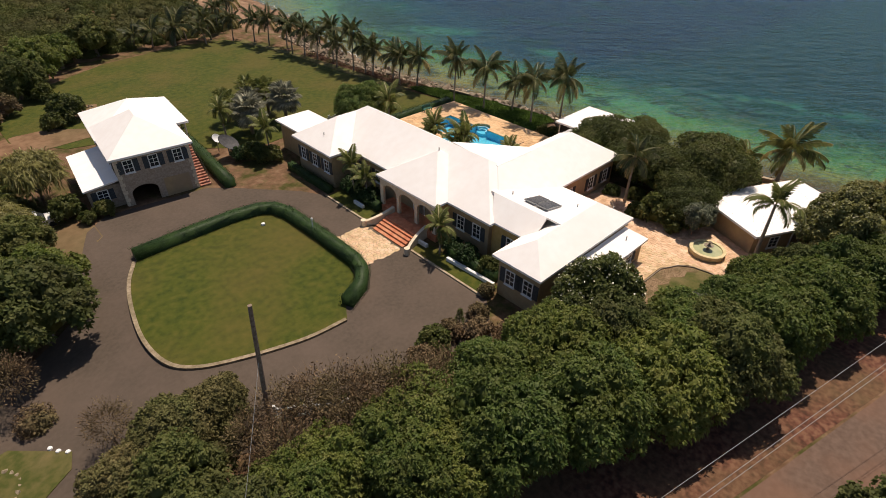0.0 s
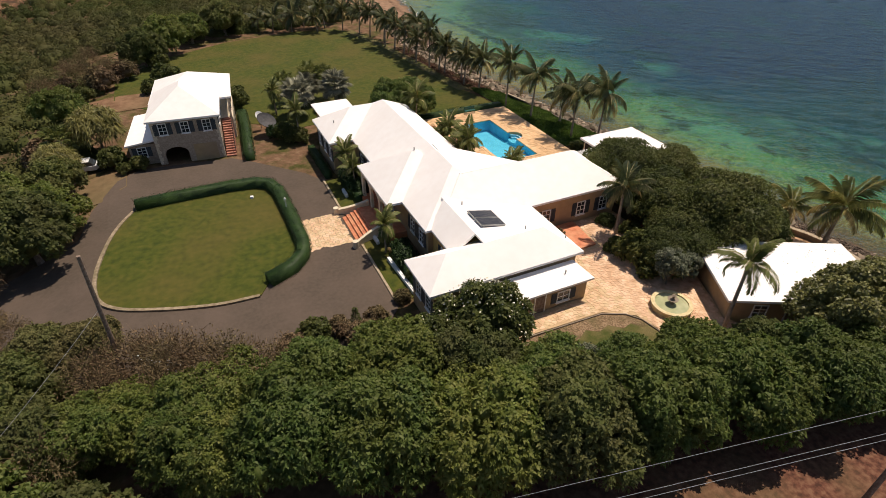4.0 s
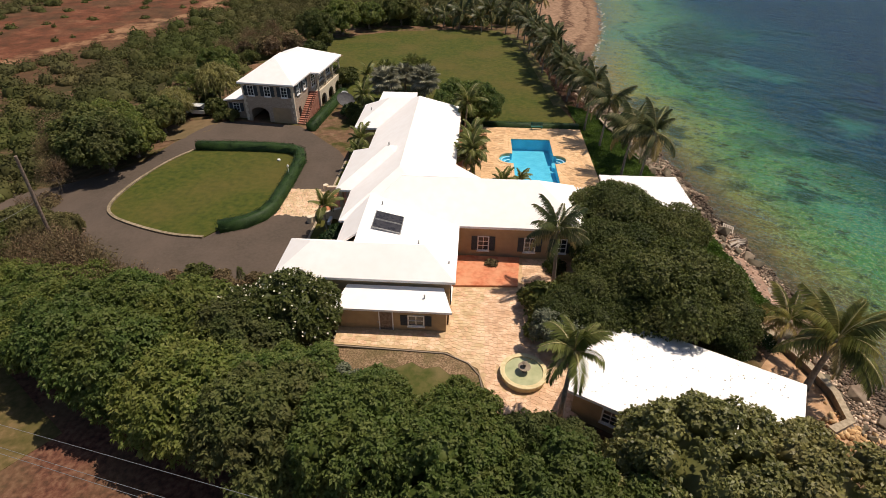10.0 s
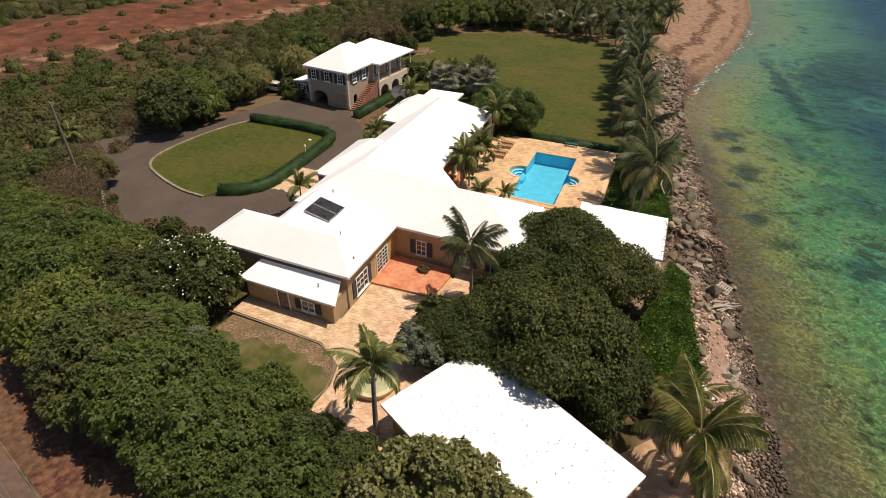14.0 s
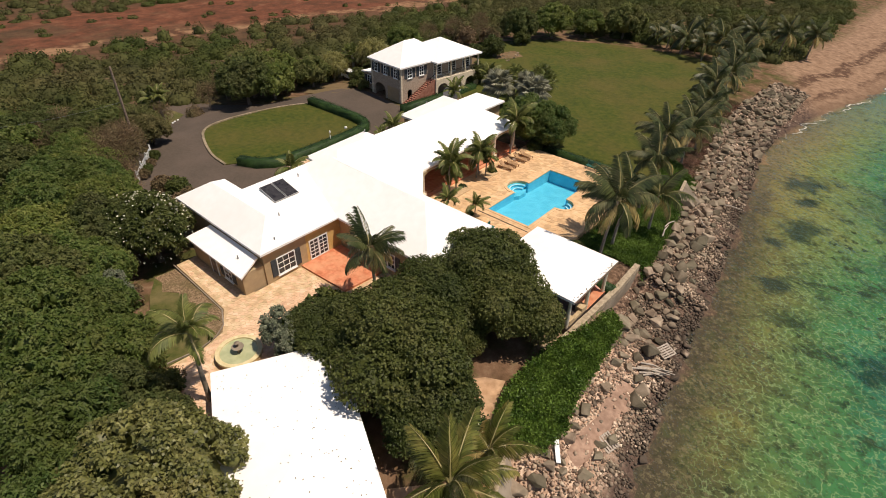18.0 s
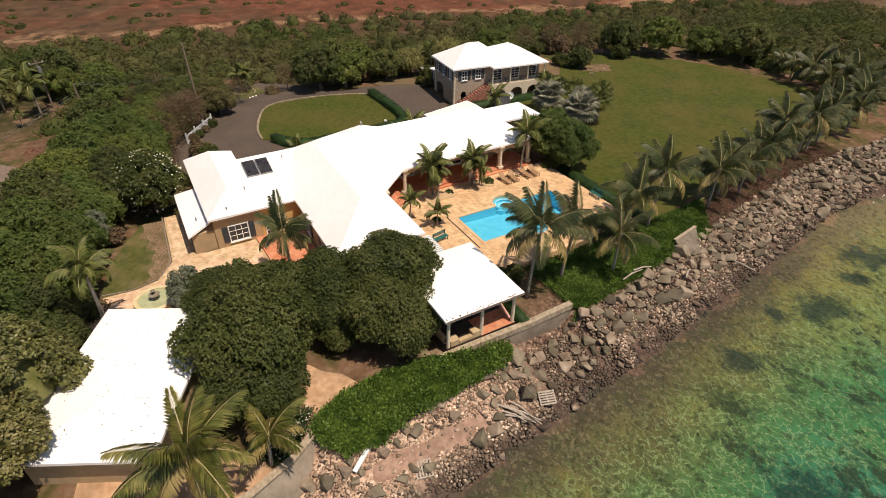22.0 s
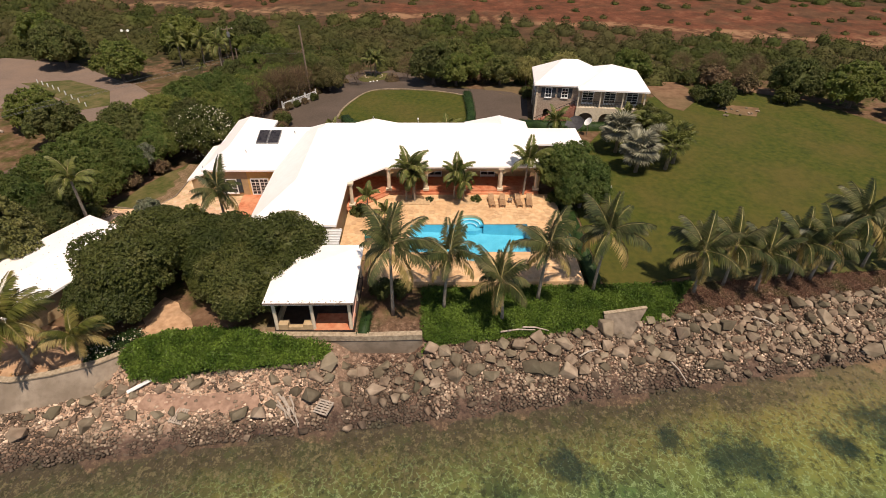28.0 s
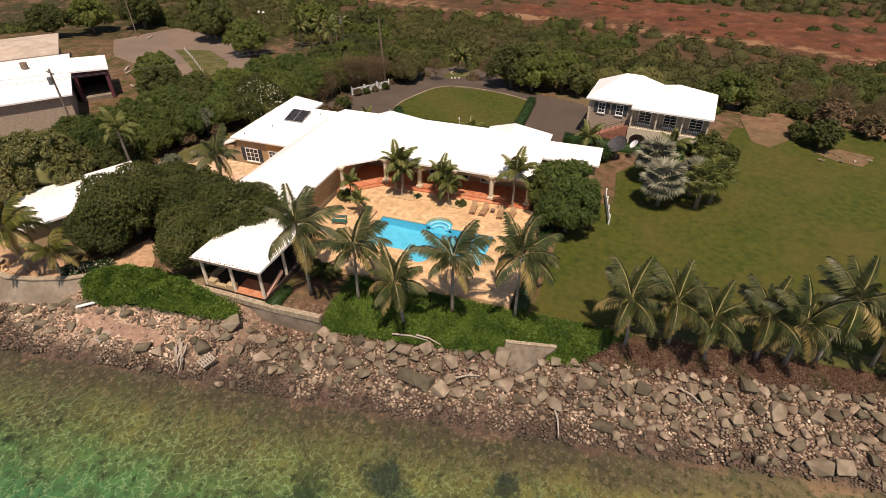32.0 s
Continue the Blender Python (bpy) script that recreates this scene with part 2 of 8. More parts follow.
def box(name, x0, x1, y0, y1, z0, z1, material, parent=None, label="", bevel=0.0, m=None):
    return part(name, box_bm(x0, x1, y0, y1, z0, z1, bevel), material, parent, label, m)


def prism_bm(pts, z0, z1, bm=None):
    bm = bm or bmesh.new()
    lo = [bm.verts.new((x, y, z0)) for x, y in pts]
    hi = [bm.verts.new((x, y, z1)) for x, y in pts]
    bm.faces.new(hi)
    bm.faces.new(lo[::-1])
    for i in range(len(pts)):
        j = (i + 1) % len(pts)
        bm.faces.new((lo[i], lo[j], hi[j], hi[i]))
    return bm


def cyl_bm(r0, r1, z0, z1, n=12, cx=0, cy=0, bm=None):
    bm = bm or bmesh.new()
    lo = [bm.verts.new((cx + r0 * math.cos(a), cy + r0 * math.sin(a), z0)) for a in (2 * math.pi * i / n for i in range(n))]
    hi = [bm.verts.new((cx + r1 * math.cos(a), cy + r1 * math.sin(a), z1)) for a in (2 * math.pi * i / n for i in range(n))]
    bm.faces.new(hi)
    bm.faces.new(lo[::-1])
    for i in range(n):
        j = (i + 1) % n
        bm.faces.new((lo[i], lo[j], hi[j], hi[i]))
    return bm


def lathe_bm(profile, n=24, bm=None):
    bm = bm or bmesh.new()
    rings = [[bm.verts.new((r * math.cos(2 * math.pi * i / n), r * math.sin(2 * math.pi * i / n), z)) for i in range(n)] for r, z in profile]
    for a, b in zip(rings, rings[1:]):
        for i in range(n):
            j = (i + 1) % n
            bm.faces.new((a[i], a[j], b[j], b[i]))
    bm.faces.new(rings[-1])
    bm.faces.new(rings[0][::-1])
    return bm


def tube_bm(points, radii, n=8, bm=None):
    """A tapered round stem along points."""
    bm = bm or bmesh.new()
    rings = []
    for i, p in enumerate(points):
        p = Vector(p)
        a, b = Vector(points[max(0, i - 1)]), Vector(points[min(len(points) - 1, i + 1)])
        q = (b - a).to_track_quat('Z', 'Y')
        rings.append([bm.verts.new(p + q @ Vector((radii[i] * math.cos(2 * math.pi * k / n), radii[i] * math.sin(2 * math.pi * k / n), 0))) for k in range(n)])
    for a, b in zip(rings, rings[1:]):
        for k in range(n):
            j = (k + 1) % n
            bm.faces.new((a[k], a[j], b[j], b[k]))
    bm.faces.new(rings[-1])
    bm.faces.new(rings[0][::-1])
    return bm


def lerp_line(table, y):
    ys = [p[0] for p in table]
    xs = [p[1] for p in table]
    return np.interp(y, ys, xs)


# ---------------------------------------------------------------- coast and ground
WATERLINE = [(-3000, 60), (-120, 48), (-60, 40), (-25, 34.5), (-9, 32.2), (8, 29.8), (20, 28.5), (45, 24.8), (57, 22.9), (68, 23.6), (82, 26.4), (95, 30.2), (116, 34.4), (136, 36.8), (175, 38), (300, 60), (3000, 90)]
ROCKTOP = [(-3000, 52), (-60, 38), (-24, 28.4), (-17, 26.8), (-13.8, 26.6), (-11.2, 26.0), (-8.3, 24.9), (-6.4, 24.9), (0, 24.6), (8.6, 24.1), (10.2, 22.6), (16.4, 22.4), (18, 23.0), (24, 22.2), (37, 19.6), (59, 15.6), (72, 15.4), (84, 16.4), (108, 14.6), (135, 13.4), (175, 13.5), (300, 40), (3000, 80)]
SEA = -1.8


def ground_height(x, y):
    w, r = lerp_line(WATERLINE, y), lerp_line(ROCKTOP, y)
    w = w + 0.5 * np.sin(y * 0.83) + 0.35 * np.sin(y * 2.1 + 1.0) + 0.2 * np.sin(y * 4.7)
    inland = 0.35 * np.maximum(np.clip((x + 15) / 10, 0, 1), np.clip((y - 36) / 10, 0, 1))
    inland = inland - 0.13 * np.clip(-37.5 - x, 0, 11)
    shore = SEA + (inland + 1.5) * np.clip((w - x) / np.maximum(w - r, 0.5), 0, 1) ** 0.9
    shore = SEA + (shore - SEA) * (1 - 0.72 * np.maximum(np.clip((-6.5 - y) / 2, 0, 1), np.clip(y - 9.2, 0, 1) * np.clip(17.2 - y, 0, 1)) * np.clip((x - r + 0.9) / 0.5, 0, 1))
    deep = SEA - 0.15 - np.clip((x - w) * 0.045, 0, 6)
    z = np.where(x > w, deep, np.where(x > r - 0.9 * np.clip(y - 9.2, 0, 1) * np.clip(17.2 - y, 0, 1), shore, inland - 0.3 * np.clip((x - r + 2) / 2, 0, 1)))
    z = np.where((x > 3.2) & (x < 13.4) & (y > 14.2) & (y < 28.4), -2.2, z)
    far = np.clip((np.hypot(x, y - 20) - 70) / 100, 0, 1)
    return z + np.where(x < w, far * 0.4 * np.sin(x * 0.05) * np.sin(y * 0.043), 0)


def axis_steps(fine0, fine1, step, far):
    a = list(np.arange(fine0, fine1, step))
    k, g = a[-1], step
    while k < far:
        g *= 1.35
        k += g
        a.append(k)
    k, g = a[0], step
    while k > -far:
        g *= 1.35
        k -= g
        a.insert(0, k)
    return np.array(a)


def sheet(name, material):
    xs, ys = axis_steps(-60, 60, 1.0, 3000), axis_steps(-60, 140, 1.2, 3000)
    X, Y = np.meshgrid(xs, ys)
    Z = ground_height(X, Y)
    v = np.stack([X.ravel(), Y.ravel(), Z.ravel()], 1)
    nx = len(xs)
    i = (np.arange(len(ys) - 1)[:, None] * nx + np.arange(nx - 1)[None]).ravel()
    return new(name, mesh_from(name, v, np.stack([i, i + 1, i + nx + 1, i + nx], 1), material, True))


def shore_nodes(nt):
    """Distance from the waterline, in metres (positive out at sea), as a node socket."""
    n, ln = nt.nodes, nt.links
    geo = n.new("ShaderNodeNewGeometry")
    sep = n.new("ShaderNodeSeparateXYZ")
    ln.new(geo.outputs["Position"], sep.inputs[0])
    ramp = n.new("ShaderNodeFloatCurve")
    mr = n.new("ShaderNodeMapRange")
    mr.inputs["From Min"].default_value, mr.inputs["From Max"].default_value = -120, 300
    ln.new(sep.outputs["Y"], mr.inputs["Value"])
    pts = [((y + 120) / 420, x / 100) for y, x in WATERLINE if -121 < y < 301]
    c = ramp.mapping.curves[0]
    for k, p in enumerate(pts):
        if k < 2:
            c.points[k].location = p if k == 0 else pts[-1]
        if 0 < k < len(pts) - 1:
            c.points.new(*p)
    ramp.mapping.update()
    ln.new(mr.outputs["Result"], ramp.inputs["Value"])
    mul = n.new("ShaderNodeMath")
    mul.operation = 'MULTIPLY'
    mul.inputs[1].default_value = 100
    ln.new(ramp.outputs[0], mul.inputs[0])
    sub = n.new("ShaderNodeMath")
    sub.operation = 'SUBTRACT'
    ln.new(sep.outputs["X"], sub.inputs[0])
    ln.new(mul.outputs[0], sub.inputs[1])
    return geo.outputs["Position"], sub.outputs[0]


def noise_node(nt, vec, scale, detail=5, rough=0.6):
    t = nt.nodes.new("ShaderNodeTexNoise")
    t.inputs["Scale"].default_value = scale
    t.inputs["Detail"].default_value = detail
    t.inputs["Roughness"].default_value = rough
    nt.links.new(vec, t.inputs["Vector"])
    return t.outputs["Fac"]


def math_node(nt, op, a, b=0.0, clamp=False):
    t = nt.nodes.new("ShaderNodeMath")
    t.operation = op
    t.use_clamp = clamp
    for k, v in enumerate((a, b)):
        if isinstance(v, (int, float)):
            t.inputs[k].default_value = v
        else:
            nt.links.new(v, t.inputs[k])
    return t.outputs[0]


def map_node(nt, v, a, b, c=0.0, d=1.0):
    t = nt.nodes.new("ShaderNodeMapRange")
    for k, x in zip(("From Min", "From Max", "To Min", "To Max"), (a, b, c, d)):
        t.inputs[k].default_value = x
    nt.links.new(v, t.inputs["Value"])
    return t.outputs["Result"]


def ramp_node(nt, v, stops):
    t = nt.nodes.new("ShaderNodeValToRGB")
    el = t.color_ramp.elements
    while len(el) < len(stops):
        el.new(0.5)
    for e, (p, c) in zip(el, stops):
        e.position, e.color = p, (*c, 1)
    nt.links.new(v, t.inputs["Fac"])
    return t.outputs["Color"]


def mix_node(nt, f, a, b):
    t = nt.nodes.new("ShaderNodeMix")
    t.data_type = 'RGBA'
    for k, v in (("Factor", f), ("A", a), ("B", b)):
        if isinstance(v, tuple):
            t.inputs[k].default_value = (*v, 1)
        elif isinstance(v, (int, float)):
            t.inputs[k].default_value = v
        else:
            nt.links.new(v, t.inputs[k])
    return t.outputs["Result"]


def patches(nt, pos, spots, grain):
    """A mask of ragged ovals lying at (x, y, half length, half width, turn)."""
    total = None
    ragged = math_node(nt, 'MULTIPLY', math_node(nt, 'SUBTRACT', noise_node(nt, pos, grain, 8, 0.75), 0.5), 4.6)
    for x, y, a, b, turn in spots:
        mp = nt.nodes.new("ShaderNodeMapping")
        mp.vector_type = 'TEXTURE'
        mp.inputs["Location"].default_value = (x, y, 0)
        mp.inputs["Rotation"].default_value = (0, 0, radians(turn))
        mp.inputs["Scale"].default_value = (a, b, 1000)
        nt.links.new(pos, mp.inputs["Vector"])
        ln = nt.nodes.new("ShaderNodeVectorMath")
        ln.operation = 'LENGTH'
        nt.links.new(mp.outputs[0], ln.inputs[0])
        one = map_node(nt, math_node(nt, 'ADD', ln.outputs["Value"], ragged), 1.42, 0.6)
        total = one if total is None else math_node(nt, 'MAXIMUM', total, one)
    return total


def ground_material():
    m = bpy.data.materials.new("earth_scrub_and_seabed")
    m.use_nodes = True
    nt = m.node_tree
    b = nt.nodes["Principled BSDF"]
    b.inputs["Roughness"].default_value = 0.95
    b.inputs["Specular IOR Level"].default_value = 0.1
    pos, d = shore_nodes(nt)
    n1, n2, n3 = noise_node(nt, pos, 0.9), noise_node(nt, pos, 0.05, 4), noise_node(nt, pos, 0.25, 6, 0.7)
    soil = ramp_node(nt, n1, [(0.3, (0.10, 0.058, 0.032)), (0.55, (0.17, 0.10, 0.06)), (0.75, (0.24, 0.16, 0.10))])
    grass = ramp_node(nt, n1, [(0.3, (0.042, 0.046, 0.012)), (0.7, (0.095, 0.085, 0.028))])
    land = mix_node(nt, map_node(nt, n3, 0.45, 0.6), soil, grass)
    sep = nt.nodes.new("ShaderNodeSeparateXYZ")
    nt.links.new(pos, sep.inputs[0])
    red = ramp_node(nt, n3, [(0.35, (0.080, 0.038, 0.021)), (0.55, (0.150, 0.056, 0.031)), (0.7, (0.215, 0.105, 0.060))])
    litter = ramp_node(nt, n1, [(0.3, (0.030, 0.030, 0.012)), (0.7, (0.075, 0.062, 0.028))])
    land = mix_node(nt, map_node(nt, sep.outputs["X"], -44.0, -52.0), land, mix_node(nt, map_node(nt, n3, 0.52, 0.62), litter, soil))
    slant = math_node(nt, 'MULTIPLY', sep.outputs["Y"], -0.22)
    wob = math_node(nt, 'ADD', math_node(nt, 'ADD', sep.outputs["X"], slant), math_node(nt, 'MULTIPLY', math_node(nt, 'SUBTRACT', n2, 0.5), 26.0))
    drygrass = ramp_node(nt, n3, [(0.32, (0.052, 0.036, 0.020)), (0.52, (0.095, 0.054, 0.030)), (0.72, (0.135, 0.080, 0.044))])
    land = mix_node(nt, map_node(nt, wob, -80.0, -90.0), land, drygrass)
    bare = math_node(nt, 'ADD', map_node(nt, noise_node(nt, pos, 0.028, 6, 0.65), 0.43, 0.53), map_node(nt, sep.outputs["Y"], -12.0, 18.0, -0.55, 0.2))
    band = math_node(nt, 'MULTIPLY', math_node(nt, 'MULTIPLY', map_node(nt, wob, -94.0, -103.0), map_node(nt, wob, -150.0, -138.0)), math_node(nt, 'MINIMUM', math_node(nt, 'MAXIMUM', bare, 0.0), 1.0))
    land = mix_node(nt, band, land, red)
    track = math_node(nt, 'MULTIPLY', map_node(nt, wob, -98.5, -100.0), map_node(nt, wob, -106.5, -104.0))
    land = mix_node(nt, math_node(nt, 'MULTIPLY', track, map_node(nt, n3, 0.42, 0.56, 0.0, 0.75)), land, (0.32, 0.19, 0.105))
    sand = ramp_node(nt, n1, [(0.3, (0.17, 0.10, 0.062)), (0.7, (0.35, 0.225, 0.145))])
    beach = map_node(nt, math_node(nt, 'ADD', sep.outputs["Y"], d), 76.0, 83.0)
    # The dark end stands in for shadow in the gaps between stones.
    rock_and_gap_shade = ramp_node(nt, noise_node(nt, pos, 2.6, 8, 0.75), [(0.42, (0.040, 0.026, 0.019)), (0.54, (0.17, 0.108, 0.076)), (0.64, (0.36, 0.25, 0.18))])
    gravel = ramp_node(nt, noise_node(nt, pos, 1.7, 8, 0.75), [(0.34, (0.24, 0.150, 0.100)), (0.50, (0.47, 0.315, 0.22)), (0.62, (0.70, 0.53, 0.395))])
    south = math_node(nt, 'MULTIPLY', map_node(nt, sep.outputs["Y"], 12.0, 5.0), map_node(nt, sep.outputs["Y"], -22.0, -12.0))
    wet = ramp_node(nt, noise_node(nt, pos, 2.0, 8, 0.75), [(0.38, (0.045, 0.030, 0.024)), (0.66, (0.16, 0.105, 0.078))])
    stony = mix_node(nt, map_node(nt, math_node(nt, 'ADD', d, math_node(nt, 'MULTIPLY', n3, 3.0)), -1.2, 0.4), mix_node(nt, south, rock_and_gap_shade, gravel), wet)
    tideline = math_node(nt, 'SINE', math_node(nt, 'ADD', math_node(nt, 'MULTIPLY', d, 0.95), math_node(nt, 'MULTIPLY', noise_node(nt, pos, 0.09, 5, 0.6), 9.0)))
    wrack = math_node(nt, 'MULTIPLY', math_node(nt, 'MULTIPLY', map_node(nt, tideline, 0.0, 0.6), map_node(nt, noise_node(nt, pos, 0.8, 6, 0.7), 0.38, 0.52)), math_node(nt, 'MULTIPLY', map_node(nt, d, -15.0, -12.0), map_node(nt, d, -2.5, -4.5)))
    sand = mix_node(nt, math_node(nt, 'MULTIPLY', wrack, 0.9), sand, (0.082, 0.044, 0.028))
    sand = mix_node(nt, map_node(nt, d, -3.2, -0.8, 0.0, 0.6), sand, (0.13, 0.080, 0.050))
    shore = mix_node(nt, beach, stony, sand)
    land = mix_node(nt, map_node(nt, math_node(nt, 'ADD', d, math_node(nt, 'MULTIPLY', n3, 4.0)), -8.0, -5.5), land, shore)
    land = mix_node(nt, math_node(nt, 'MULTIPLY', beach, map_node(nt, d, -21.0, -17.0)), land, sand)
    # sea bed: brown weed by the rocks, yellow-green sand, emerald, then deep blue-green with weed beds
    dn = math_node(nt, 'ADD', d, math_node(nt, 'MULTIPLY', math_node(nt, 'SUBTRACT', n3, 0.5), 9.0))
    drift = math_node(nt, 'MULTIPLY', math_node(nt, 'SUBTRACT', noise_node(nt, pos, 0.032, 5, 0.6), 0.5), 60.0)
    dn = math_node(nt, 'ADD', dn, math_node(nt, 'MULTIPLY', drift, map_node(nt, d, 8.0, 30.0)))
    dn = math_node(nt, 'SUBTRACT', dn, math_node(nt, 'MULTIPLY', map_node(nt, sep.outputs["Y"], 6.0, -4.0), 1.0))
    bed = ramp_node(nt, map_node(nt, dn, -2.0, 98.0), [(0.0, (0.085, 0.056, 0.040)), (0.036, (0.100, 0.068, 0.044)), (0.052, (0.130, 0.096, 0.047)), (0.072, (0.148, 0.158, 0.057)), (0.098, (0.110, 0.190, 0.068)), (0.13, (0.070, 0.172, 0.070)),
                                                       (0.19, (0.032, 0.140, 0.070)), (0.27, (0.007, 0.070, 0.068)), (0.345, (0.004, 0.038, 0.074)), (0.6, (0.002, 0.014, 0.054))])
    # brown weedy cobbles close in, then golden flats between olive weed
    zone = noise_node(nt, pos, 0.12, 5, 0.6)
    flats = math_node(nt, 'MULTIPLY', map_node(nt, sep.outputs["Y"], 28.0, 44.0), math_node(nt, 'MULTIPLY', map_node(nt, dn, 1.6, 3.2), map_node(nt, dn, 13.0, 8.0)))
    sandy = math_node(nt, 'MULTIPLY', map_node(nt, zone, 0.48, 0.60), math_node(nt, 'MULTIPLY', map_node(nt, dn, 2.0, 4.0), map_node(nt, dn, 9.0, 6.0)))
    bed = mix_node(nt, math_node(nt, 'MAXIMUM', math_node(nt, 'MULTIPLY', sandy, 0.42), math_node(nt, 'MULTIPLY', flats, 0.62)), bed, (0.300, 0.208, 0.058))
    turf = math_node(nt, 'MULTIPLY', map_node(nt, noise_node(nt, pos, 0.2, 7, 0.7), 0.44, 0.56), math_node(nt, 'MULTIPLY', map_node(nt, sep.outputs["Y"], 40.0, 30.0), math_node(nt, 'MULTIPLY', map_node(nt, d, 1.0, 2.5), map_node(nt, d, 11.0, 6.0))))
    bed = mix_node(nt, math_node(nt, 'MULTIPLY', turf, 0.6), bed, (0.090, 0.080, 0.038))
    strand = math_node(nt, 'MULTIPLY', map_node(nt, sep.outputs["Y"], 40.0, 56.0), map_node(nt, dn, 6.5, 2.0))
    bed = mix_node(nt, math_node(nt, 'MULTIPLY', strand, 0.7), bed, (0.285, 0.185, 0.100))
    bright = math_node(nt, 'MULTIPLY', map_node(nt, noise_node(nt, pos, 0.075, 4, 0.55), 0.42, 0.60), math_node(nt, 'MULTIPLY', map_node(nt, d, 5.5, 9.0), map_node(nt, d, 28.0, 15.0)))
    bed = mix_node(nt, math_node(nt, 'MULTIPLY', bright, 0.38), bed, (0.085, 0.225, 0.080))
    shoal = math_node(nt, 'MULTIPLY', map_node(nt, sep.outputs["Y"], 70.0, 90.0), map_node(nt, d, 34.0, 4.0))
    bed = mix_node(nt, math_node(nt, 'MULTIPLY', shoal, 0.55), bed, (0.15, 0.26, 0.16))
    weedy = math_node(nt, 'MULTIPLY', map_node(nt, sep.outputs["Y"], 36.0, 20.0), map_node(nt, math_node(nt, 'ADD', d, math_node(nt, 'MULTIPLY', math_node(nt, 'SUBTRACT', n3, 0.5), 14.0)), 14.0, 21.0))
    bed = mix_node(nt, math_node(nt, 'MULTIPLY', weedy, 0.55), bed, (0.008, 0.050, 0.050))
    bars = patches(nt, pos, ((55, 79, 10, 4.5, -38), (62, 48, 5.5, 4.5, 20), (65, 2, 13, 4.2, -62), (45, 18, 9, 4.5, -70), (40, 104, 9, 5, 60)), 0.10)
    bed = mix_node(nt, math_node(nt, 'MULTIPLY', bars, 0.55), bed, (0.050, 0.210, 0.150))
    meso = math_node(nt, 'MULTIPLY', map_node(nt, noise_node(nt, pos, 0.42, 7, 0.72), 0.51, 0.62), map_node(nt, d, 1.0, 26.0, 0.6, 0.25))
    bed = mix_node(nt, meso, bed, (0.088, 0.086, 0.038))
    # pale net of caustic light painted on, shell grit, dark tufts, fuzzy weed beds
    caustic_net = math_node(nt, 'ABSOLUTE', math_node(nt, 'SUBTRACT', noise_node(nt, pos, 1.5, 3, 0.55), 0.5))
    pale = math_node(nt, 'MULTIPLY', map_node(nt, caustic_net, 0.035, 0.005), math_node(nt, 'MULTIPLY', map_node(nt, d, 1.5, 4.5), map_node(nt, d, 34.0, 12.0, 0.10, 0.60)))
    bed = mix_node(nt, pale, bed, (0.36, 0.40, 0.19))
    fine = math_node(nt, 'MULTIPLY', map_node(nt, noise_node(nt, pos, 1.9, 6, 0.78), 0.51, 0.60), map_node(nt, d, 26.0, 2.0, 0.3, 0.72))
    bed = mix_node(nt, fine, bed, (0.046, 0.042, 0.022))
    grit = math_node(nt, 'MULTIPLY', map_node(nt, noise_node(nt, pos, 2.8, 6, 0.75), 0.52, 0.60), map_node(nt, d, 7.0, 2.0, 0.0, 0.6))
    bed = mix_node(nt, grit, bed, (0.27, 0.185, 0.11))
    clump = math_node(nt, 'MULTIPLY', map_node(nt, noise_node(nt, pos, 0.9, 4, 0.62), 0.595, 0.63), math_node(nt, 'MULTIPLY', map_node(nt, zone, 0.58, 0.46), map_node(nt, d, 2.5, 5.0, 0.0, 0.8)))
    bed = mix_node(nt, clump, bed, (0.026, 0.030, 0.017))
    blot = math_node(nt, 'MULTIPLY', map_node(nt, noise_node(nt, pos, 0.26, 9, 0.74), 0.555, 0.61), math_node(nt, 'MULTIPLY', map_node(nt, d, 3.0, 6.5), map_node(nt, d, 40.0, 16.0, 0.3, 0.78)))
    bed = mix_node(nt, blot, bed, (0.030, 0.034, 0.020))
    weed2 = noise_node(nt, pos, 0.085, 8, 0.68)
    f2 = math_node(nt, 'MULTIPLY', map_node(nt, weed2, 0.57, 0.60), map_node(nt, d, 8.0, 24.0, 0.0, 0.8))
    bed = mix_node(nt, f2, bed, (0.012, 0.034, 0.036))
    beds = patches(nt, pos, ((42.4, 21.2, 3.0, 2.0, 20), (31.6, 39.4, 2.6, 1.7, 70), (29.4, 52.0, 3.4, 1.9, 40), (30.6, 46.8, 1.6, 0.9, 60), (30.0, 34.6, 1.3, 0.9, 20), (32.2, 27.2, 2.0, 1.2, 60), (52, 96, 20, 8.5, 72), (40.4, 80, 19, 1.8, 97)), 0.55)
    bed = mix_node(nt, math_node(nt, 'MULTIPLY', beds, 0.75), bed, (0.012, 0.026, 0.026))
    col = mix_node(nt, map_node(nt, d, -0.6, 0.5), land, bed)
    nt.links.new(col, b.inputs["Base Color"])
    bp = nt.nodes.new("ShaderNodeBump")
    bp.inputs["Strength"].default_value = 0.6
    bp.inputs["Distance"].default_value = 0.15
    nt.links.new(noise_node(nt, pos, 3.0, 8, 0.7), bp.inputs["Height"])
    nt.links.new(bp.outputs["Normal"], b.inputs["Normal"])
    return m


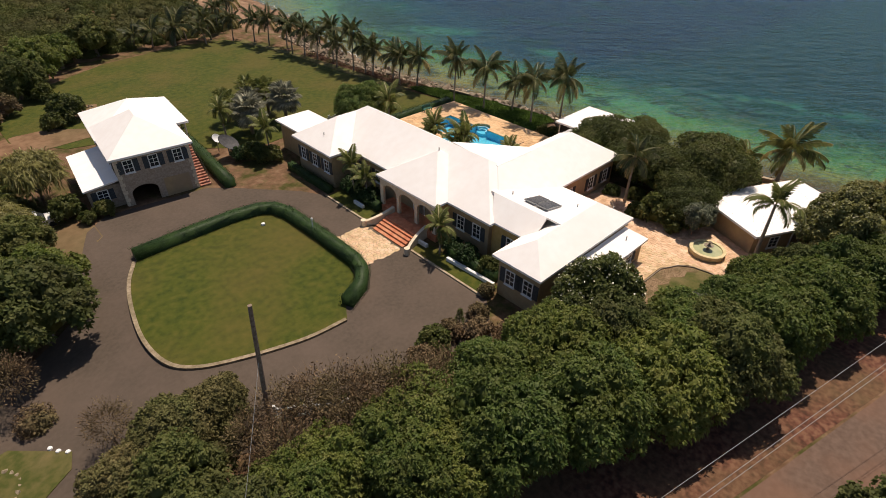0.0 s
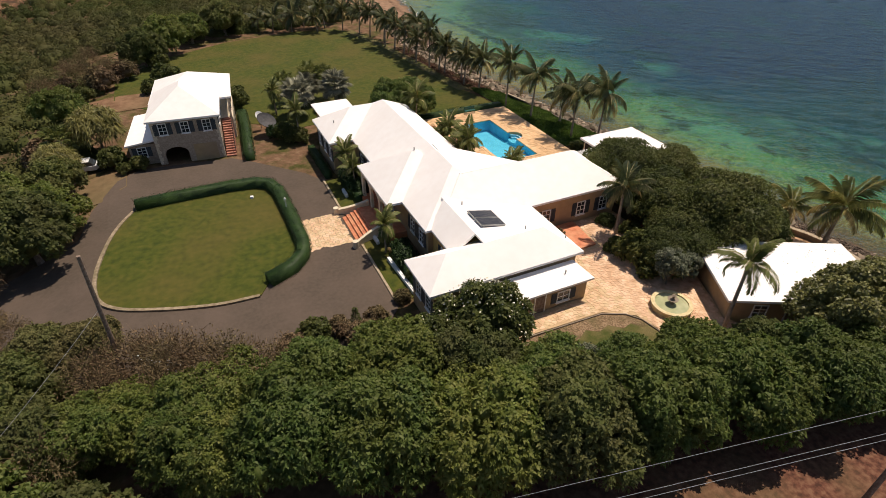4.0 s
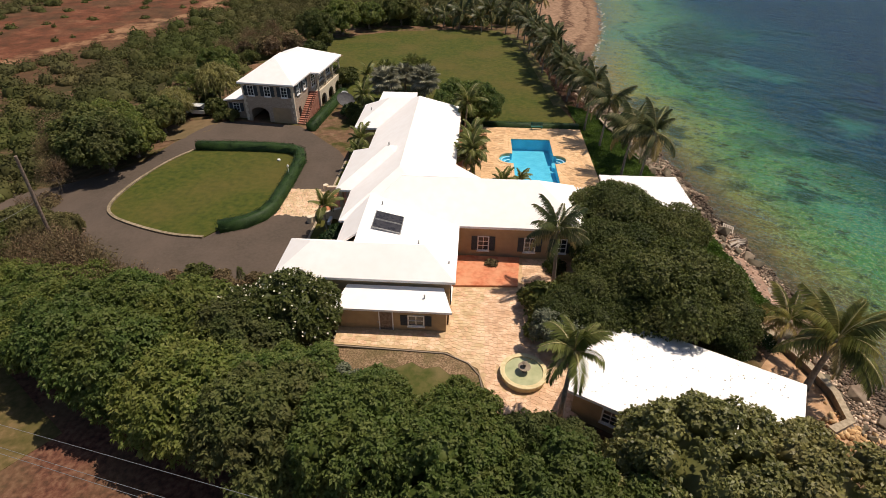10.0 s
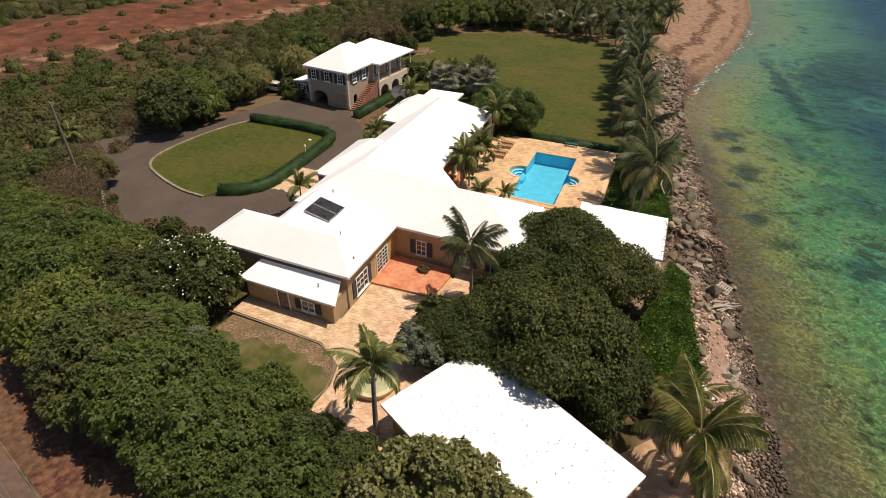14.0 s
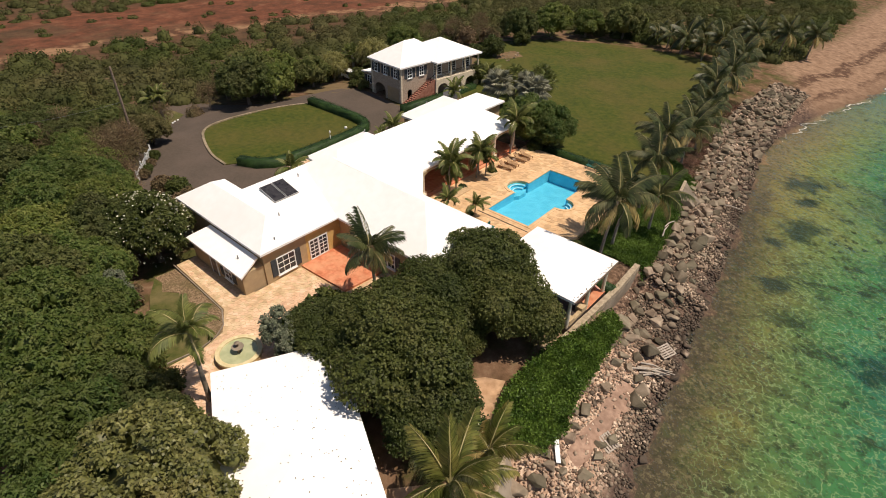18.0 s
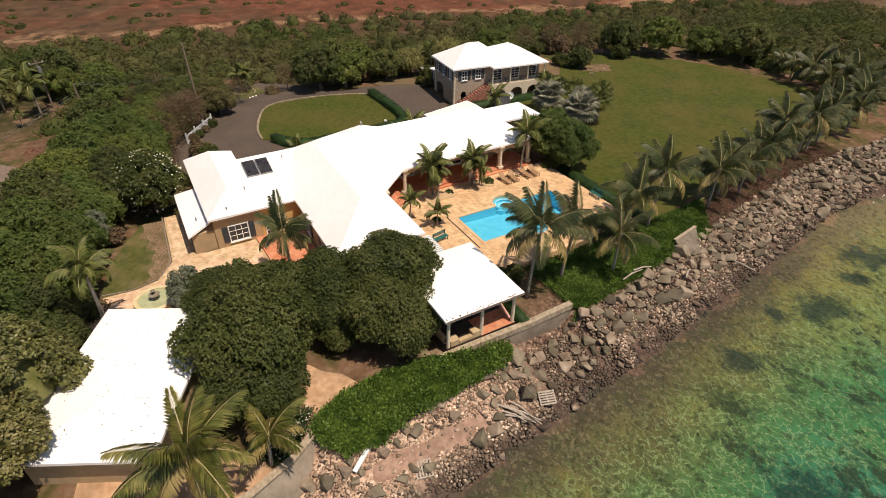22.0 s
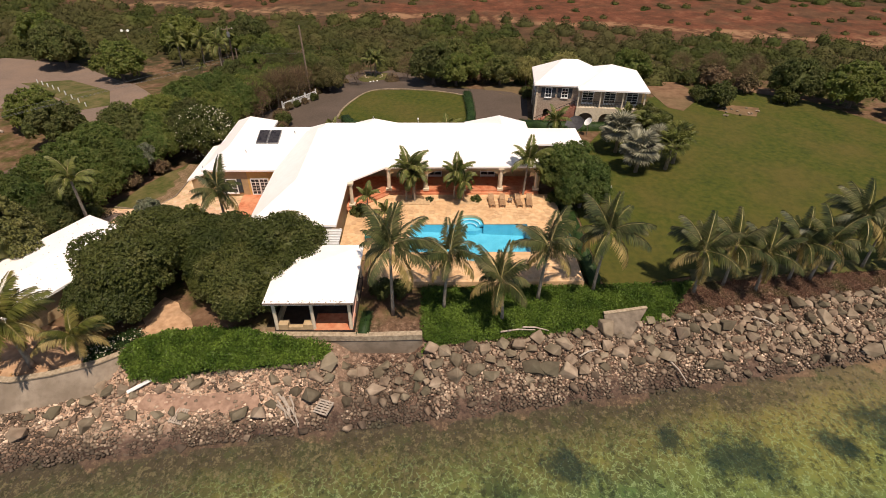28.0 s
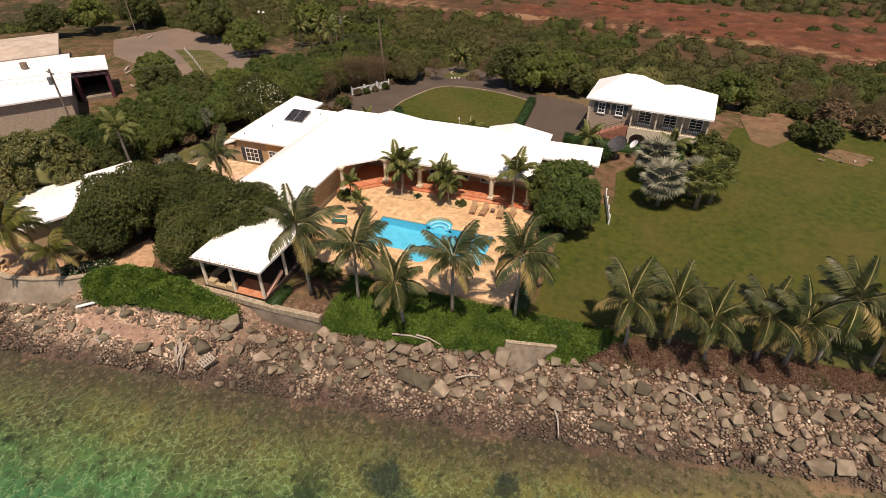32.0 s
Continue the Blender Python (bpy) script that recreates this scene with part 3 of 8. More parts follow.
def water_material(name, tint, wave, strength, distance):
    """Clear water: what lies below shows through, with the sky's gloss on small waves."""
    m = bpy.data.materials.new(name)
    m.use_nodes = True
    nt = m.node_tree
    n, ln = nt.nodes, nt.links
    n.remove(n["Principled BSDF"])
    geo = n.new("ShaderNodeNewGeometry")
    bp = n.new("ShaderNodeBump")
    bp.inputs["Strength"].default_value = strength
    bp.inputs["Distance"].default_value = distance
    along, across = n.new("ShaderNodeVectorMath"), n.new("ShaderNodeVectorMath")
    comb = n.new("ShaderNodeCombineXYZ")
    for k, (vm, axis) in enumerate(((along, (0.62, 0.78, 0)), (across, (-0.78 * 0.4, 0.62 * 0.4, 0)))):
        vm.operation = 'DOT_PRODUCT'
        ln.new(geo.outputs["Position"], vm.inputs[0])
        vm.inputs[1].default_value = axis
        ln.new(vm.outputs["Value"], comb.inputs[k])
    chop = noise_node(nt, comb.outputs[0], wave, 5, 0.62)
    swell = math_node(nt, 'MULTIPLY', noise_node(nt, comb.outputs[0], wave * 0.3, 3, 0.55), 3.0)
    ln.new(math_node(nt, 'ADD', chop, swell), bp.inputs["Height"])
    fr = n.new("ShaderNodeFresnel")
    fr.inputs["IOR"].default_value = 1.33 if wave > 2 else 1.12
    ln.new(bp.outputs["Normal"], fr.inputs["Normal"])
    tr = n.new("ShaderNodeBsdfTransparent")
    tr.inputs["Color"].default_value = (*tint, 1)
    gl = n.new("ShaderNodeBsdfGlossy")
    gl.inputs["Roughness"].default_value = 0.06
    gl.inputs["Color"].default_value = (0.36, 0.60, 0.88, 1)
    ln.new(bp.outputs["Normal"], gl.inputs["Normal"])
    mx = n.new("ShaderNodeMixShader")
    ln.new(fr.outputs[0], mx.inputs[0])
    ln.new(tr.outputs[0], mx.inputs[1])
    ln.new(gl.outputs[0], mx.inputs[2])
    ln.new(mx.outputs[0], n["Material Output"].inputs[0])
    return m


GROUND = ground_material()
ground = tagged(sheet("ground", GROUND), "dry earth and scrub running down to a shallow weedy seabed", "ground", kind="structure")
SEAWATER = water_material("sea_water", (0.84, 0.93, 0.90), 1.2, 1.0, 0.26)
sea_me = mesh_from("water", [(14, -3000, SEA), (3000, -3000, SEA), (3000, 3000, SEA), (14, 3000, SEA)], [(0, 1, 2, 3)], SEAWATER)
tagged(new("water", sea_me), "clear green shallow sea turning deep blue offshore", "sea", kind="structure")


FOAM = mat("sea_foam", [(0.40, 0.36, 0.29), (0.60, 0.56, 0.48)], 3.0, 0.6)
fo = np.random.default_rng(31)
fy = np.arange(62.0, 138.0, 0.35)
fx = lerp_line(WATERLINE, fy) + 0.5 * np.sin(fy * 0.83) + 0.35 * np.sin(fy * 2.1 + 1.0) + 0.2 * np.sin(fy * 4.7) + 0.15 + 0.12 * fo.normal(size=len(fy))
fwid = np.clip(0.10 + 0.09 * np.sin(fy * 0.37) + 0.05 * fo.normal(size=len(fy)), 0.02, 0.3)
fv = np.concatenate([np.stack([fx - 0.05, fy, np.full(len(fy), SEA + 0.03)], 1), np.stack([fx + fwid, fy, np.full(len(fy), SEA + 0.02)], 1)])
ff = np.array([(i, i + len(fy), i + 1 + len(fy), i + 1) for i in range(len(fy) - 1) if fwid[i] > 0.06])
tagged(new("foam", mesh_from("foam", fv, ff, FOAM)), "thin line of white foam along the beach", "foam", kind="stuff")
LAWN_DRY = mat("scorched_lawn", [(0.055, 0.066, 0.012), (0.10, 0.092, 0.026)], 2.2, 0.95, 0.5, 25, detail=9.0, big=(0.5, (0.24, 0.165, 0.085), 0.4))
# Red litter colour, darkened for the shadow that falls under the trees.
REDEARTH = mat("shaded_red_leaf_litter", [(0.060, 0.024, 0.015), (0.125, 0.050, 0.030), (0.18, 0.090, 0.054)], 2.5, 0.95, 0.4, 12, big=(0.2, (0.12, 0.085, 0.04), 0.6))


def flat(name, pts, z, material, label, category, parent=None, thick=0.0, drape=False, step=2.5):
    """A paved or grown surface; draped, it follows the ground at the height z."""
    bm = bmesh.new()
    vs = [bm.verts.new((x, y, 0)) for x, y in pts]
    top = bm.faces.new(vs)
    if top.calc_area() and top.normal.z < 0:
        top.normal_flip()
    if drape:
        xs, ys = [p[0] for p in pts], [p[1] for p in pts]
        for lo, hi, n in ((min(xs), max(xs), (1, 0, 0)), (min(ys), max(ys), (0, 1, 0))):
            k = lo + step
            while k < hi:
                bmesh.ops.bisect_plane(bm, geom=bm.verts[:] + bm.edges[:] + bm.faces[:], plane_co=Vector(n) * k, plane_no=n)
                k += step
    bmesh.ops.triangulate(bm, faces=bm.faces[:])
    for v in bm.verts:
        v.co.z = z + (ground_z(v.co.x, v.co.y) if drape else 0)
    if thick:
        for e in [e for e in bm.edges if e.is_boundary]:
            a, b = e.verts
            lo = [bm.verts.new((p.co.x, p.co.y, p.co.z - thick)) for p in (a, b)]
            bm.faces.new((a, b, lo[1], lo[0]))
    bm.normal_update()
    me = bpy.data.meshes.new(name)
    bm.to_mesh(me)
    bm.free()
    me.materials.append(material)
    if sum(p.normal.z * p.area for p in me.polygons) < 0:
        me.flip_normals()
    return tagged(new(name, me), label, category, kind="structure")


def ground_z(x, y):
    return float(ground_height(np.array([x]), np.array([y]))[0])


def arc(cx, cy, r, a0, a1, n=10):
    return [(cx + r * math.cos(radians(a0 + (a1 - a0) * i / n)), cy + r * math.sin(radians(a0 + (a1 - a0) * i / n))) for i in range(n + 1)]


DRIVE = [(-15.0, -3.5), (-15.0, 7.2), (-15.0, 13.6), (-15.1, 21.5), (-16.5, 24.0), (-21.5, 29.5), (-24.0, 31.9), (-34.6, 33.2), (-37.0, 31.0), (-39.5, 25.0), (-40.5, 19.5), (-44.0, 17.0), (-50.0, 14.0), (-53.5, 12.0), (-54.0, 3.0), (-51.0, -2.5), (-44.0, -2.0), (-38.0, -2.6), (-33.5, -5.6), (-27.0, -9.5), (-20.0, -9.0)]
flat("road", DRIVE, 0.07, ASPHALT, "worn grey-brown asphalt driveway round a lawn", "driveway", thick=0.3, drape=True, step=1.25)
def rounded(line, times=2):
    """Cuts the corners of an open line."""
    for _ in range(times):
        line = [line[0]] + [(a[0] + (b[0] - a[0]) * u, a[1] + (b[1] - a[1]) * u) for a, b in zip(line, line[1:]) for u in (0.25, 0.75)] + [line[-1]]
    return line


OVAL = rounded([(-35.3, 22.6), (-36.95, 19.5), (-38.05, 15.0), (-38.55, 11.0), (-38.1, 7.6), (-36.6, 5.9), (-34.3, 4.8), (-31.5, 3.75), (-28.5, 2.9), (-25.4, 2.75)])
CIRCLE = [(x + 0.1, y + 0.06) for x, y in OVAL] + [(-24.4, 4.2), (-21.8, 6.2), (-20.8, 8.5), (-20.6, 18.0), (-21.4, 21.8), (-22.5, 22.7)]
flat("lawn", CIRCLE, 0.16, LAWN, "mown oval lawn inside the driveway, browning in places", "lawn", thick=0.2, drape=True)
NLAWN = [(-33, 53), (-38, 60), (-38, 74), (-31, 80), (-18, 88), (-4, 91), (6, 90), (11, 80), (12, 60), (13, 47), (15.4, 36), (15.6, 33.2), (3, 33.5), (-4, 33.5), (-6, 38.5), (-14, 38), (-20, 42), (-22, 50)]
flat("lawn", NLAWN, 0.05, LAWN, "wide mown lawn behind the villa, green with dry patches", "lawn", thick=0.2, drape=True)
flat("lawn", [(-14.85, -3.0), (-14.85, 7.0), (-13.0, 7.0), (-12.9, -3.0)], 0.10, LAWN, "narrow strip of bright lawn before the villa", "lawn", thick=0.2, drape=True)
flat("lawn", [(-14.85, 13.9), (-14.85, 21.0), (-13.0, 21.0), (-12.9, 13.9)], 0.10, LAWN, "narrow strip of bright lawn before the villa", "lawn", thick=0.2, drape=True)
flat("lawn", [(-8.8, -11.5), (-0.4, -11.7), (1.95, -13.2), (2.65, -15.3), (2.4, -18.0), (-2.5, -17.0), (-6.5, -15.2), (-9.0, -13.6)], 0.38, LAWN_DRY, "small garden lawn south of the villa, scorched at the edge", "lawn", thick=0.6, drape=True)
VERGE = mat("dry_verge_grass", [(0.070, 0.056, 0.016), (0.125, 0.088, 0.032), (0.19, 0.125, 0.058)], 1.8, 0.95, 0.5, 20, detail=9.0, spread=(0.3, 0.7), big=(0.25, (0.060, 0.064, 0.012), 0.6))
flat("lawn", [(-44, -16.5), (-36, -12.6), (-28.5, -17.6), (-24.8, -20.0), (-28, -24.5), (-38, -22.5)], 0.04, VERGE, "rough dry grass verge beside the road", "verge", thick=0.1, drape=True)
flat("verge", [(-47, -16.0), (-30, -14), (-14, -17), (4, -20), (22, -27), (34, -33), (34, -39.3), (4, -31.6), (-17.2, -26.0), (-24, -24.4), (-31, -25.3), (-40, -25)], 0.02, REDEARTH, "red-brown earth and leaf litter, coloured dark for tree shade", "verge", thick=0.05, drape=True)
flat("lawn", [(-48.5, 9.0), (-45.4, 5.6), (-45.8, 4.3), (-48.0, 3.2), (-52.0, 4.5), (-52.0, 8.5)], 0.12, LAWN_DRY, "dry grass patch at the end of the drive", "verge", thick=0.1, drape=True)
for pts, txt in (([(-41.2, 26.2), (-43.5, 30), (-41.5, 33.5), (-36.0, 34.0), (-36.0, 29.3), (-38.6, 26.6)], "bare sandy earth beside the drive"), ([(-44, 56.5), (-37.5, 54.3), (-29, 55.0), (-27.6, 57), (-33, 61.5), (-44.5, 62)], "bare trodden earth at the edge of the lawn"), ([(-28.2, 62.2), (-26.0, 64.6), (-25.2, 67.4), (-28.8, 69.6), (-30, 65.8)], "bare pale earth round a shrub on the lawn"),
                 ([(-41.5, 67.5), (-35.8, 72.2), (-33.5, 76.5), (-36.5, 76), (-42, 70)], "bare pale earth at the edge of the lawn"), ([(13.2, 42), (15.3, 41.5), (13.6, 59), (11.6, 74), (9.2, 88), (7.5, 86), (10.8, 70), (12.0, 56)], "dry earth under the shore palms")):
    flat("ground", pts, 0.075, LAWN_DRY if "palms" in txt else EARTH, txt, "bare earth", thick=0.03, drape=True)
LITTER = mat("dry_leaf_litter", [(0.10, 0.064, 0.034), (0.20, 0.128, 0.072), (0.34, 0.235, 0.145)], 9.0, 0.95, 0.4, 30, detail=9.0, big=(0.7, (0.10, 0.080, 0.03), 0.75))
flat("ground", [(-8.7, -11.6), (-0.4, -11.8), (1.8, -13.2), (2.2, -14.6), (1.5, -14.6), (0.9, -13.9), (0.0, -14.1), (-0.9, -13.3), (-2.0, -13.6), (-2.9, -13.0), (-4.1, -13.7), (-5.2, -13.3), (-6.4, -14.2), (-7.6, -13.6), (-8.9, -13.7)], 0.39, LITTER, "dry leaf litter along the edge of the garden lawn", "leaf litter", thick=0.02, drape=True)
SANDY = mat("pale_sandy_earth", [(0.40, 0.235, 0.130), (0.56, 0.355, 0.21)], 2.0, 0.95, 0.4, 16, detail=9.0, big=(0.6, (0.26, 0.165, 0.095), 0.6))
flat("ground", [(16.8, -6.4), (17.6, -4.9), (18.6, -4.3), (19.6, -3.1), (20.9, -2.4), (21.4, -4.0), (22.2, -6.0), (21.4, -6.9), (20.6, -6.4), (19.6, -7.2), (18.2, -6.8)], 0.05, SANDY, "sandy path under the sea grape trees", "path", thick=0.03, drape=True, step=1.5)
flat("ground", [(20.5, -13.8), (24.6, -9.2), (25.7, -11.4), (26.2, -14), (25.9, -16.6), (24, -21), (19.5, -20)], 0.05, SANDY, "sandy ground behind the sea wall", "bare earth", thick=0.03, drape=True, step=1.5)
STRAND = mat("pinkish_shore_sand", [(0.27, 0.165, 0.115), (0.42, 0.275, 0.195)], 2.5, 0.95, 0.3, 18, big=(0.6, (0.20, 0.125, 0.088), 0.6))
flat("ground", [(28.0, -4.5), (28.35, -2.4), (28.2, 0), (28.4, 1.9), (28.2, 3.5), (27.7, 4.7), (27.0, 4.3), (26.5, 3.7), (26.9, 2.5), (26.75, 1.4), (27.1, 0), (26.8, -2.1), (26.95, -3.9)], 0.04, STRAND, "strip of pinkish sand between the shore stones", "sand", thick=0.03, drape=True)
ROADSURF = mat("dusty_asphalt", [(0.16, 0.115, 0.085), (0.21, 0.155, 0.12)], 3, 0.95, 0.2, 30, big=(0.15, (0.25, 0.17, 0.12), 0.6))
# Brown lane surface with the trees' shade mixed into its colour.
LANE = mat("tree_shaded_brown_lane", [(0.105, 0.068, 0.050), (0.145, 0.096, 0.072)], 2.5, 0.95, 0.2, 30, detail=9.0, big=(0.2, (0.17, 0.092, 0.060), 0.7))
flat("road", [(34, -39.5), (4, -31.8), (-17.2, -26.2), (-22, -33), (-2, -37.5), (34, -47)], 0.052, LANE, "brown lane coloured darker for the shade of the trees", "road", thick=0.2, drape=True, step=4)
flat("road", [(-17.2, -26.2), (-24, -24.6), (-31, -25.5), (-37, -31), (-43, -36), (-58, -55), (-62, -72), (-48, -78), (-34, -63), (-26, -41), (-22, -33)], 0.05, ROADSURF, "dusty brown asphalt turning area", "road", thick=0.2, drape=True, step=4)
flat("lawn", [(-44, -57), (-47, -50), (-38, -38), (-31, -34.5), (-29, -38)], 0.09, LAWN_DRY, "dry grass island in the turning area", "verge", thick=0.1, drape=True)


# ---------------------------------------------------------------- building parts
PITCH = 0.62


def hip_bm(x0, x1, y0, y1, z, pitch=PITCH, thick=0.22):
    """A hipped roof over a rectangle, with a fascia and a soffit."""
    bm = bmesh.new()
    w, d = x1 - x0, y1 - y0
    h = min(w, d) / 2
    if w >= d:
        r = [(x0 + h, (y0 + y1) / 2, z + h * pitch), (x1 - h, (y0 + y1) / 2, z + h * pitch)]
    else:
        r = [((x0 + x1) / 2, y0 + h, z + h * pitch), ((x0 + x1) / 2, y1 - h, z + h * pitch)]
    e = [bm.verts.new((x, y, z)) for x, y in ((x0, y0), (x1, y0), (x1, y1), (x0, y1))]
    b = [bm.verts.new((x, y, z - thick)) for x, y in ((x0, y0), (x1, y0), (x1, y1), (x0, y1))]
    if abs(w - d) < 0.01:
        p = bm.verts.new(r[0])
        for i in range(4):
            bm.faces.new((e[i], e[(i + 1) % 4], p))
    else:
        p, q = bm.verts.new(r[0]), bm.verts.new(r[1])
        if w >= d:
            for f in ((e[0], e[1], q, p), (e[1], e[2], q), (e[2], e[3], p, q), (e[3], e[0], p)):
                bm.faces.new(f)
        else:
            for f in ((e[0], e[1], p), (e[1], e[2], q, p), (e[2], e[3], q), (e[3], e[0], p, q)):
                bm.faces.new(f)
    for i in range(4):
        j = (i + 1) % 4
        bm.faces.new((b[i], b[j], e[j], e[i]))
    bm.faces.new(b[::-1])
    return bm


def slab_bm(pts, thick=0.18):
    """A sloping slab through the given top corners."""
    bm = bmesh.new()
    t = [bm.verts.new(p) for p in pts]
    b = [bm.verts.new((p[0], p[1], p[2] - thick)) for p in pts]
    bm.faces.new(t)
    bm.faces.new(b[::-1])
    for i in range(len(pts)):
        j = (i + 1) % len(pts)
        bm.faces.new((b[i], b[j], t[j], t[i]))
    bmesh.ops.recalc_face_normals(bm, faces=bm.faces)
    return bm


def facing(x, y, z, nx, ny):
    """A pose on a wall: local x along it, local y out of it."""
    return Matrix.Translation((x, y, z)) @ Matrix.Rotation(math.atan2(-nx, ny), 4, 'Z')


MESHES = {}


def shared(key, build, material):
    if key not in MESHES:
        bm = build()
        me = bpy.data.meshes.new(key[0])
        bm.normal_update()
        bm.to_mesh(me)
        bm.free()
        me.materials.append(material)
        MESHES[key] = me
    return MESHES[key]


def frame_bm(w, h, t, d0, d1):
    bm = bmesh.new()
    for a in ((-w / 2 - t, -w / 2, 0, h), (w / 2, w / 2 + t, 0, h), (-w / 2 - t, w / 2 + t, h, h + t), (-w / 2 - t, w / 2 + t, -t, 0)):
        box_bm(a[0], a[1], d0, d1, a[2], a[3], bm=bm)
    return bm


def window(parent, x, y, z, nx, ny, w=0.86, h=1.38, shutters=True, cols=2, rows=3):
    f = piece("window", shared(("window_frame", w, h), lambda: frame_bm(w, h, 0.09, -0.05, 0.07), WHITE), parent, "white-framed sash window", facing(x, y, z, nx, ny))
    piece("pane", shared(("pane", w, h), lambda: box_bm(-w / 2, w / 2, -0.03, 0.015, 0, h), GLASS), f)
    for i in range(1, cols):
        piece("glazing_bar", shared(("glazing_bar", h), lambda: box_bm(-0.025, 0.025, 0.01, 0.04, 0, h), WHITE), f, m=pose(-w / 2 + w * i / cols, 0, 0))
    for i in range(1, rows):
        piece("glazing_bar", shared(("glazing_bar", w, 0), lambda: box_bm(-w / 2, w / 2, 0.01, 0.045, -0.025, 0.025), WHITE), f, m=pose(0, 0, h * i / rows))
    piece("sill", shared(("sill", w), lambda: box_bm(-w / 2 - 0.15, w / 2 + 0.15, -0.02, 0.14, -0.17, -0.09), WHITE), f)
    if shutters:
        def leaf():
            edge = [(0.0, -0.05), (0.05, -0.05)]
            for k in range(8):
                z = 0.03 + k * (h - 0.06) / 8
                edge += [(0.085, z), (0.045, z + (h - 0.06) / 8 * 0.92)]
            edge += [(0.05, h + 0.05), (0.0, h + 0.05)]
            bm = bmesh.new()
            sides = [[bm.verts.new((x, y, z)) for y, z in edge] for x in (-0.26, 0.26)]
            n = len(edge)
            for k in range(n):
                bm.faces.new((sides[0][k], sides[0][(k + 1) % n], sides[1][(k + 1) % n], sides[1][k]))
            bm.faces.new(sides[0][::-1])
            bm.faces.new(sides[1])
            bmesh.ops.recalc_face_normals(bm, faces=bm.faces)
            return bm
        for s in (-1, 1):
            piece("shutter", shared(("shutter", h), leaf, SHUTTER), f, "dark louvred shutter", pose(s * (w / 2 + 0.38), 0.01, 0))
    return f


def panel_door(parent, x, y, z, nx, ny, w=0.95, h=2.1, material=None, label="dark wooden door"):
    d = piece("door", shared(("door", w, h), lambda: box_bm(-w / 2, w / 2, -0.02, 0.05, 0, h), material or WOOD), parent, label, facing(x, y, z, nx, ny))
    piece("door_frame", shared(("door_frame", w, h), lambda: frame_bm(w, h, 0.08, -0.02, 0.09), WHITE), d)
    piece("handle", shared(("handle",), lambda: box_bm(w * 0.36, w * 0.42, 0.05, 0.1, 1.0, 1.12), METAL), d)
    return d


def french_door(parent, x, y, z, nx, ny, w=0.85, h=2.1):
    d = piece("door", shared(("french_door", w, h), lambda: frame_bm(w, h, 0.1, -0.03, 0.08), WHITE), parent, "white glazed door with panes", facing(x, y, z, nx, ny))
    piece("pane", shared(("door_pane", w, h), lambda: box_bm(-w / 2, w / 2, -0.03, 0.02, 0.25, h), GLASS), d)
    piece("kick_panel", shared(("kick", w), lambda: box_bm(-w / 2, w / 2, -0.03, 0.05, 0, 0.25), WHITE), d)
    for k in range(1, 5):
        piece("glazing_bar", shared(("glazing_bar", w, 1), lambda: box_bm(-w / 2, w / 2, 0.02, 0.05, -0.025, 0.025), WHITE), d, m=pose(0, 0, 0.25 + (h - 0.25) * k / 5))
    piece("glazing_bar", shared(("glazing_bar", h, 1), lambda: box_bm(-0.025, 0.025, 0.02, 0.05, 0.25, h), WHITE), d)
    return d


def column_bm(h, r=0.2):
    bm = box_bm(-r * 1.5, r * 1.5, -r * 1.5, r * 1.5, 0, 0.25)
    cyl_bm(r, r * 0.85, 0.25, h - 0.22, 12, bm=bm)
    box_bm(-r * 1.4, r * 1.4, -r * 1.4, r * 1.4, h - 0.22, h, bm=bm)
    return bm


def arch_wall_bm(width, height, openings, depth=0.3, seg=10):
    """A wall in the local xz plane with round-headed openings (centre, width, spring height, rise)."""
    bm = bmesh.new()
    edges = [0.0]
    for c, w, s, r in openings:
        edges += [c - w / 2, c + w / 2]
    edges.append(width)
    for i in range(0, len(edges), 2):
        if edges[i + 1] - edges[i] > 0.01:
            box_bm(edges[i], edges[i + 1], -depth / 2, depth / 2, 0, height, bm=bm)
    for c, w, s, r in openings:
        pts = [(c - w / 2 * math.cos(math.pi * k / seg), s + r * math.sin(math.pi * k / seg)) for k in range(seg + 1)]
        for a, b in zip(pts, pts[1:]):
            vs = []
            for yy in (-depth / 2, depth / 2):
                vs.append([bm.verts.new((x, yy, z)) for x, z in (a, b, (b[0], height), (a[0], height))])
            f, g = vs
            bm.faces.new(f)
            bm.faces.new(g[::-1])
            bm.faces.new((f[0], g[0], g[1], f[1]))
            bm.faces.new((f[3], f[2], g[2], g[3]))
    bmesh.ops.recalc_face_normals(bm, faces=bm.faces)
    return bm


# ---------------------------------------------------------------- villa
EAVE = 4.3
FLOOR = 0.85
villa = thing("villa", "sprawling single-storey tan villa under white hipped roofs", "house")
for x0, x1, y0, y1, mm, lab in ((-10.4, -4.2, 0.7, 29.2, PLASTER, ""), (-13.2, -10.4, 22.0, 29.2, PLASTER, ""), (-9.9, -0.45, -3.4, 0.7, SUNLIT_PLASTER, "plaster wall with golden sunlight in its ochre colour"),
                           (-13.6, -0.45, -7.7, -3.4, PLASTER, ""), (-4.2, 10.75, 0.45, 7.9, PLASTER, ""), (-11.8, -7.8, 29.2, 35.6, PLASTER, "")):
    box("wall", x0, x1, y0, y1, -0.3, EAVE - 0.18 if y1 < 33 else 3.8, mm, villa, lab)
part("roof", hip_bm(-10.85, -0.8, 0.2, 29.7, EAVE), ROOF, villa, "white painted hipped roof")
part("roof", hip_bm(-13.65, -2.0, 21.6, 29.66, EAVE + 0.02), ROOF, villa)
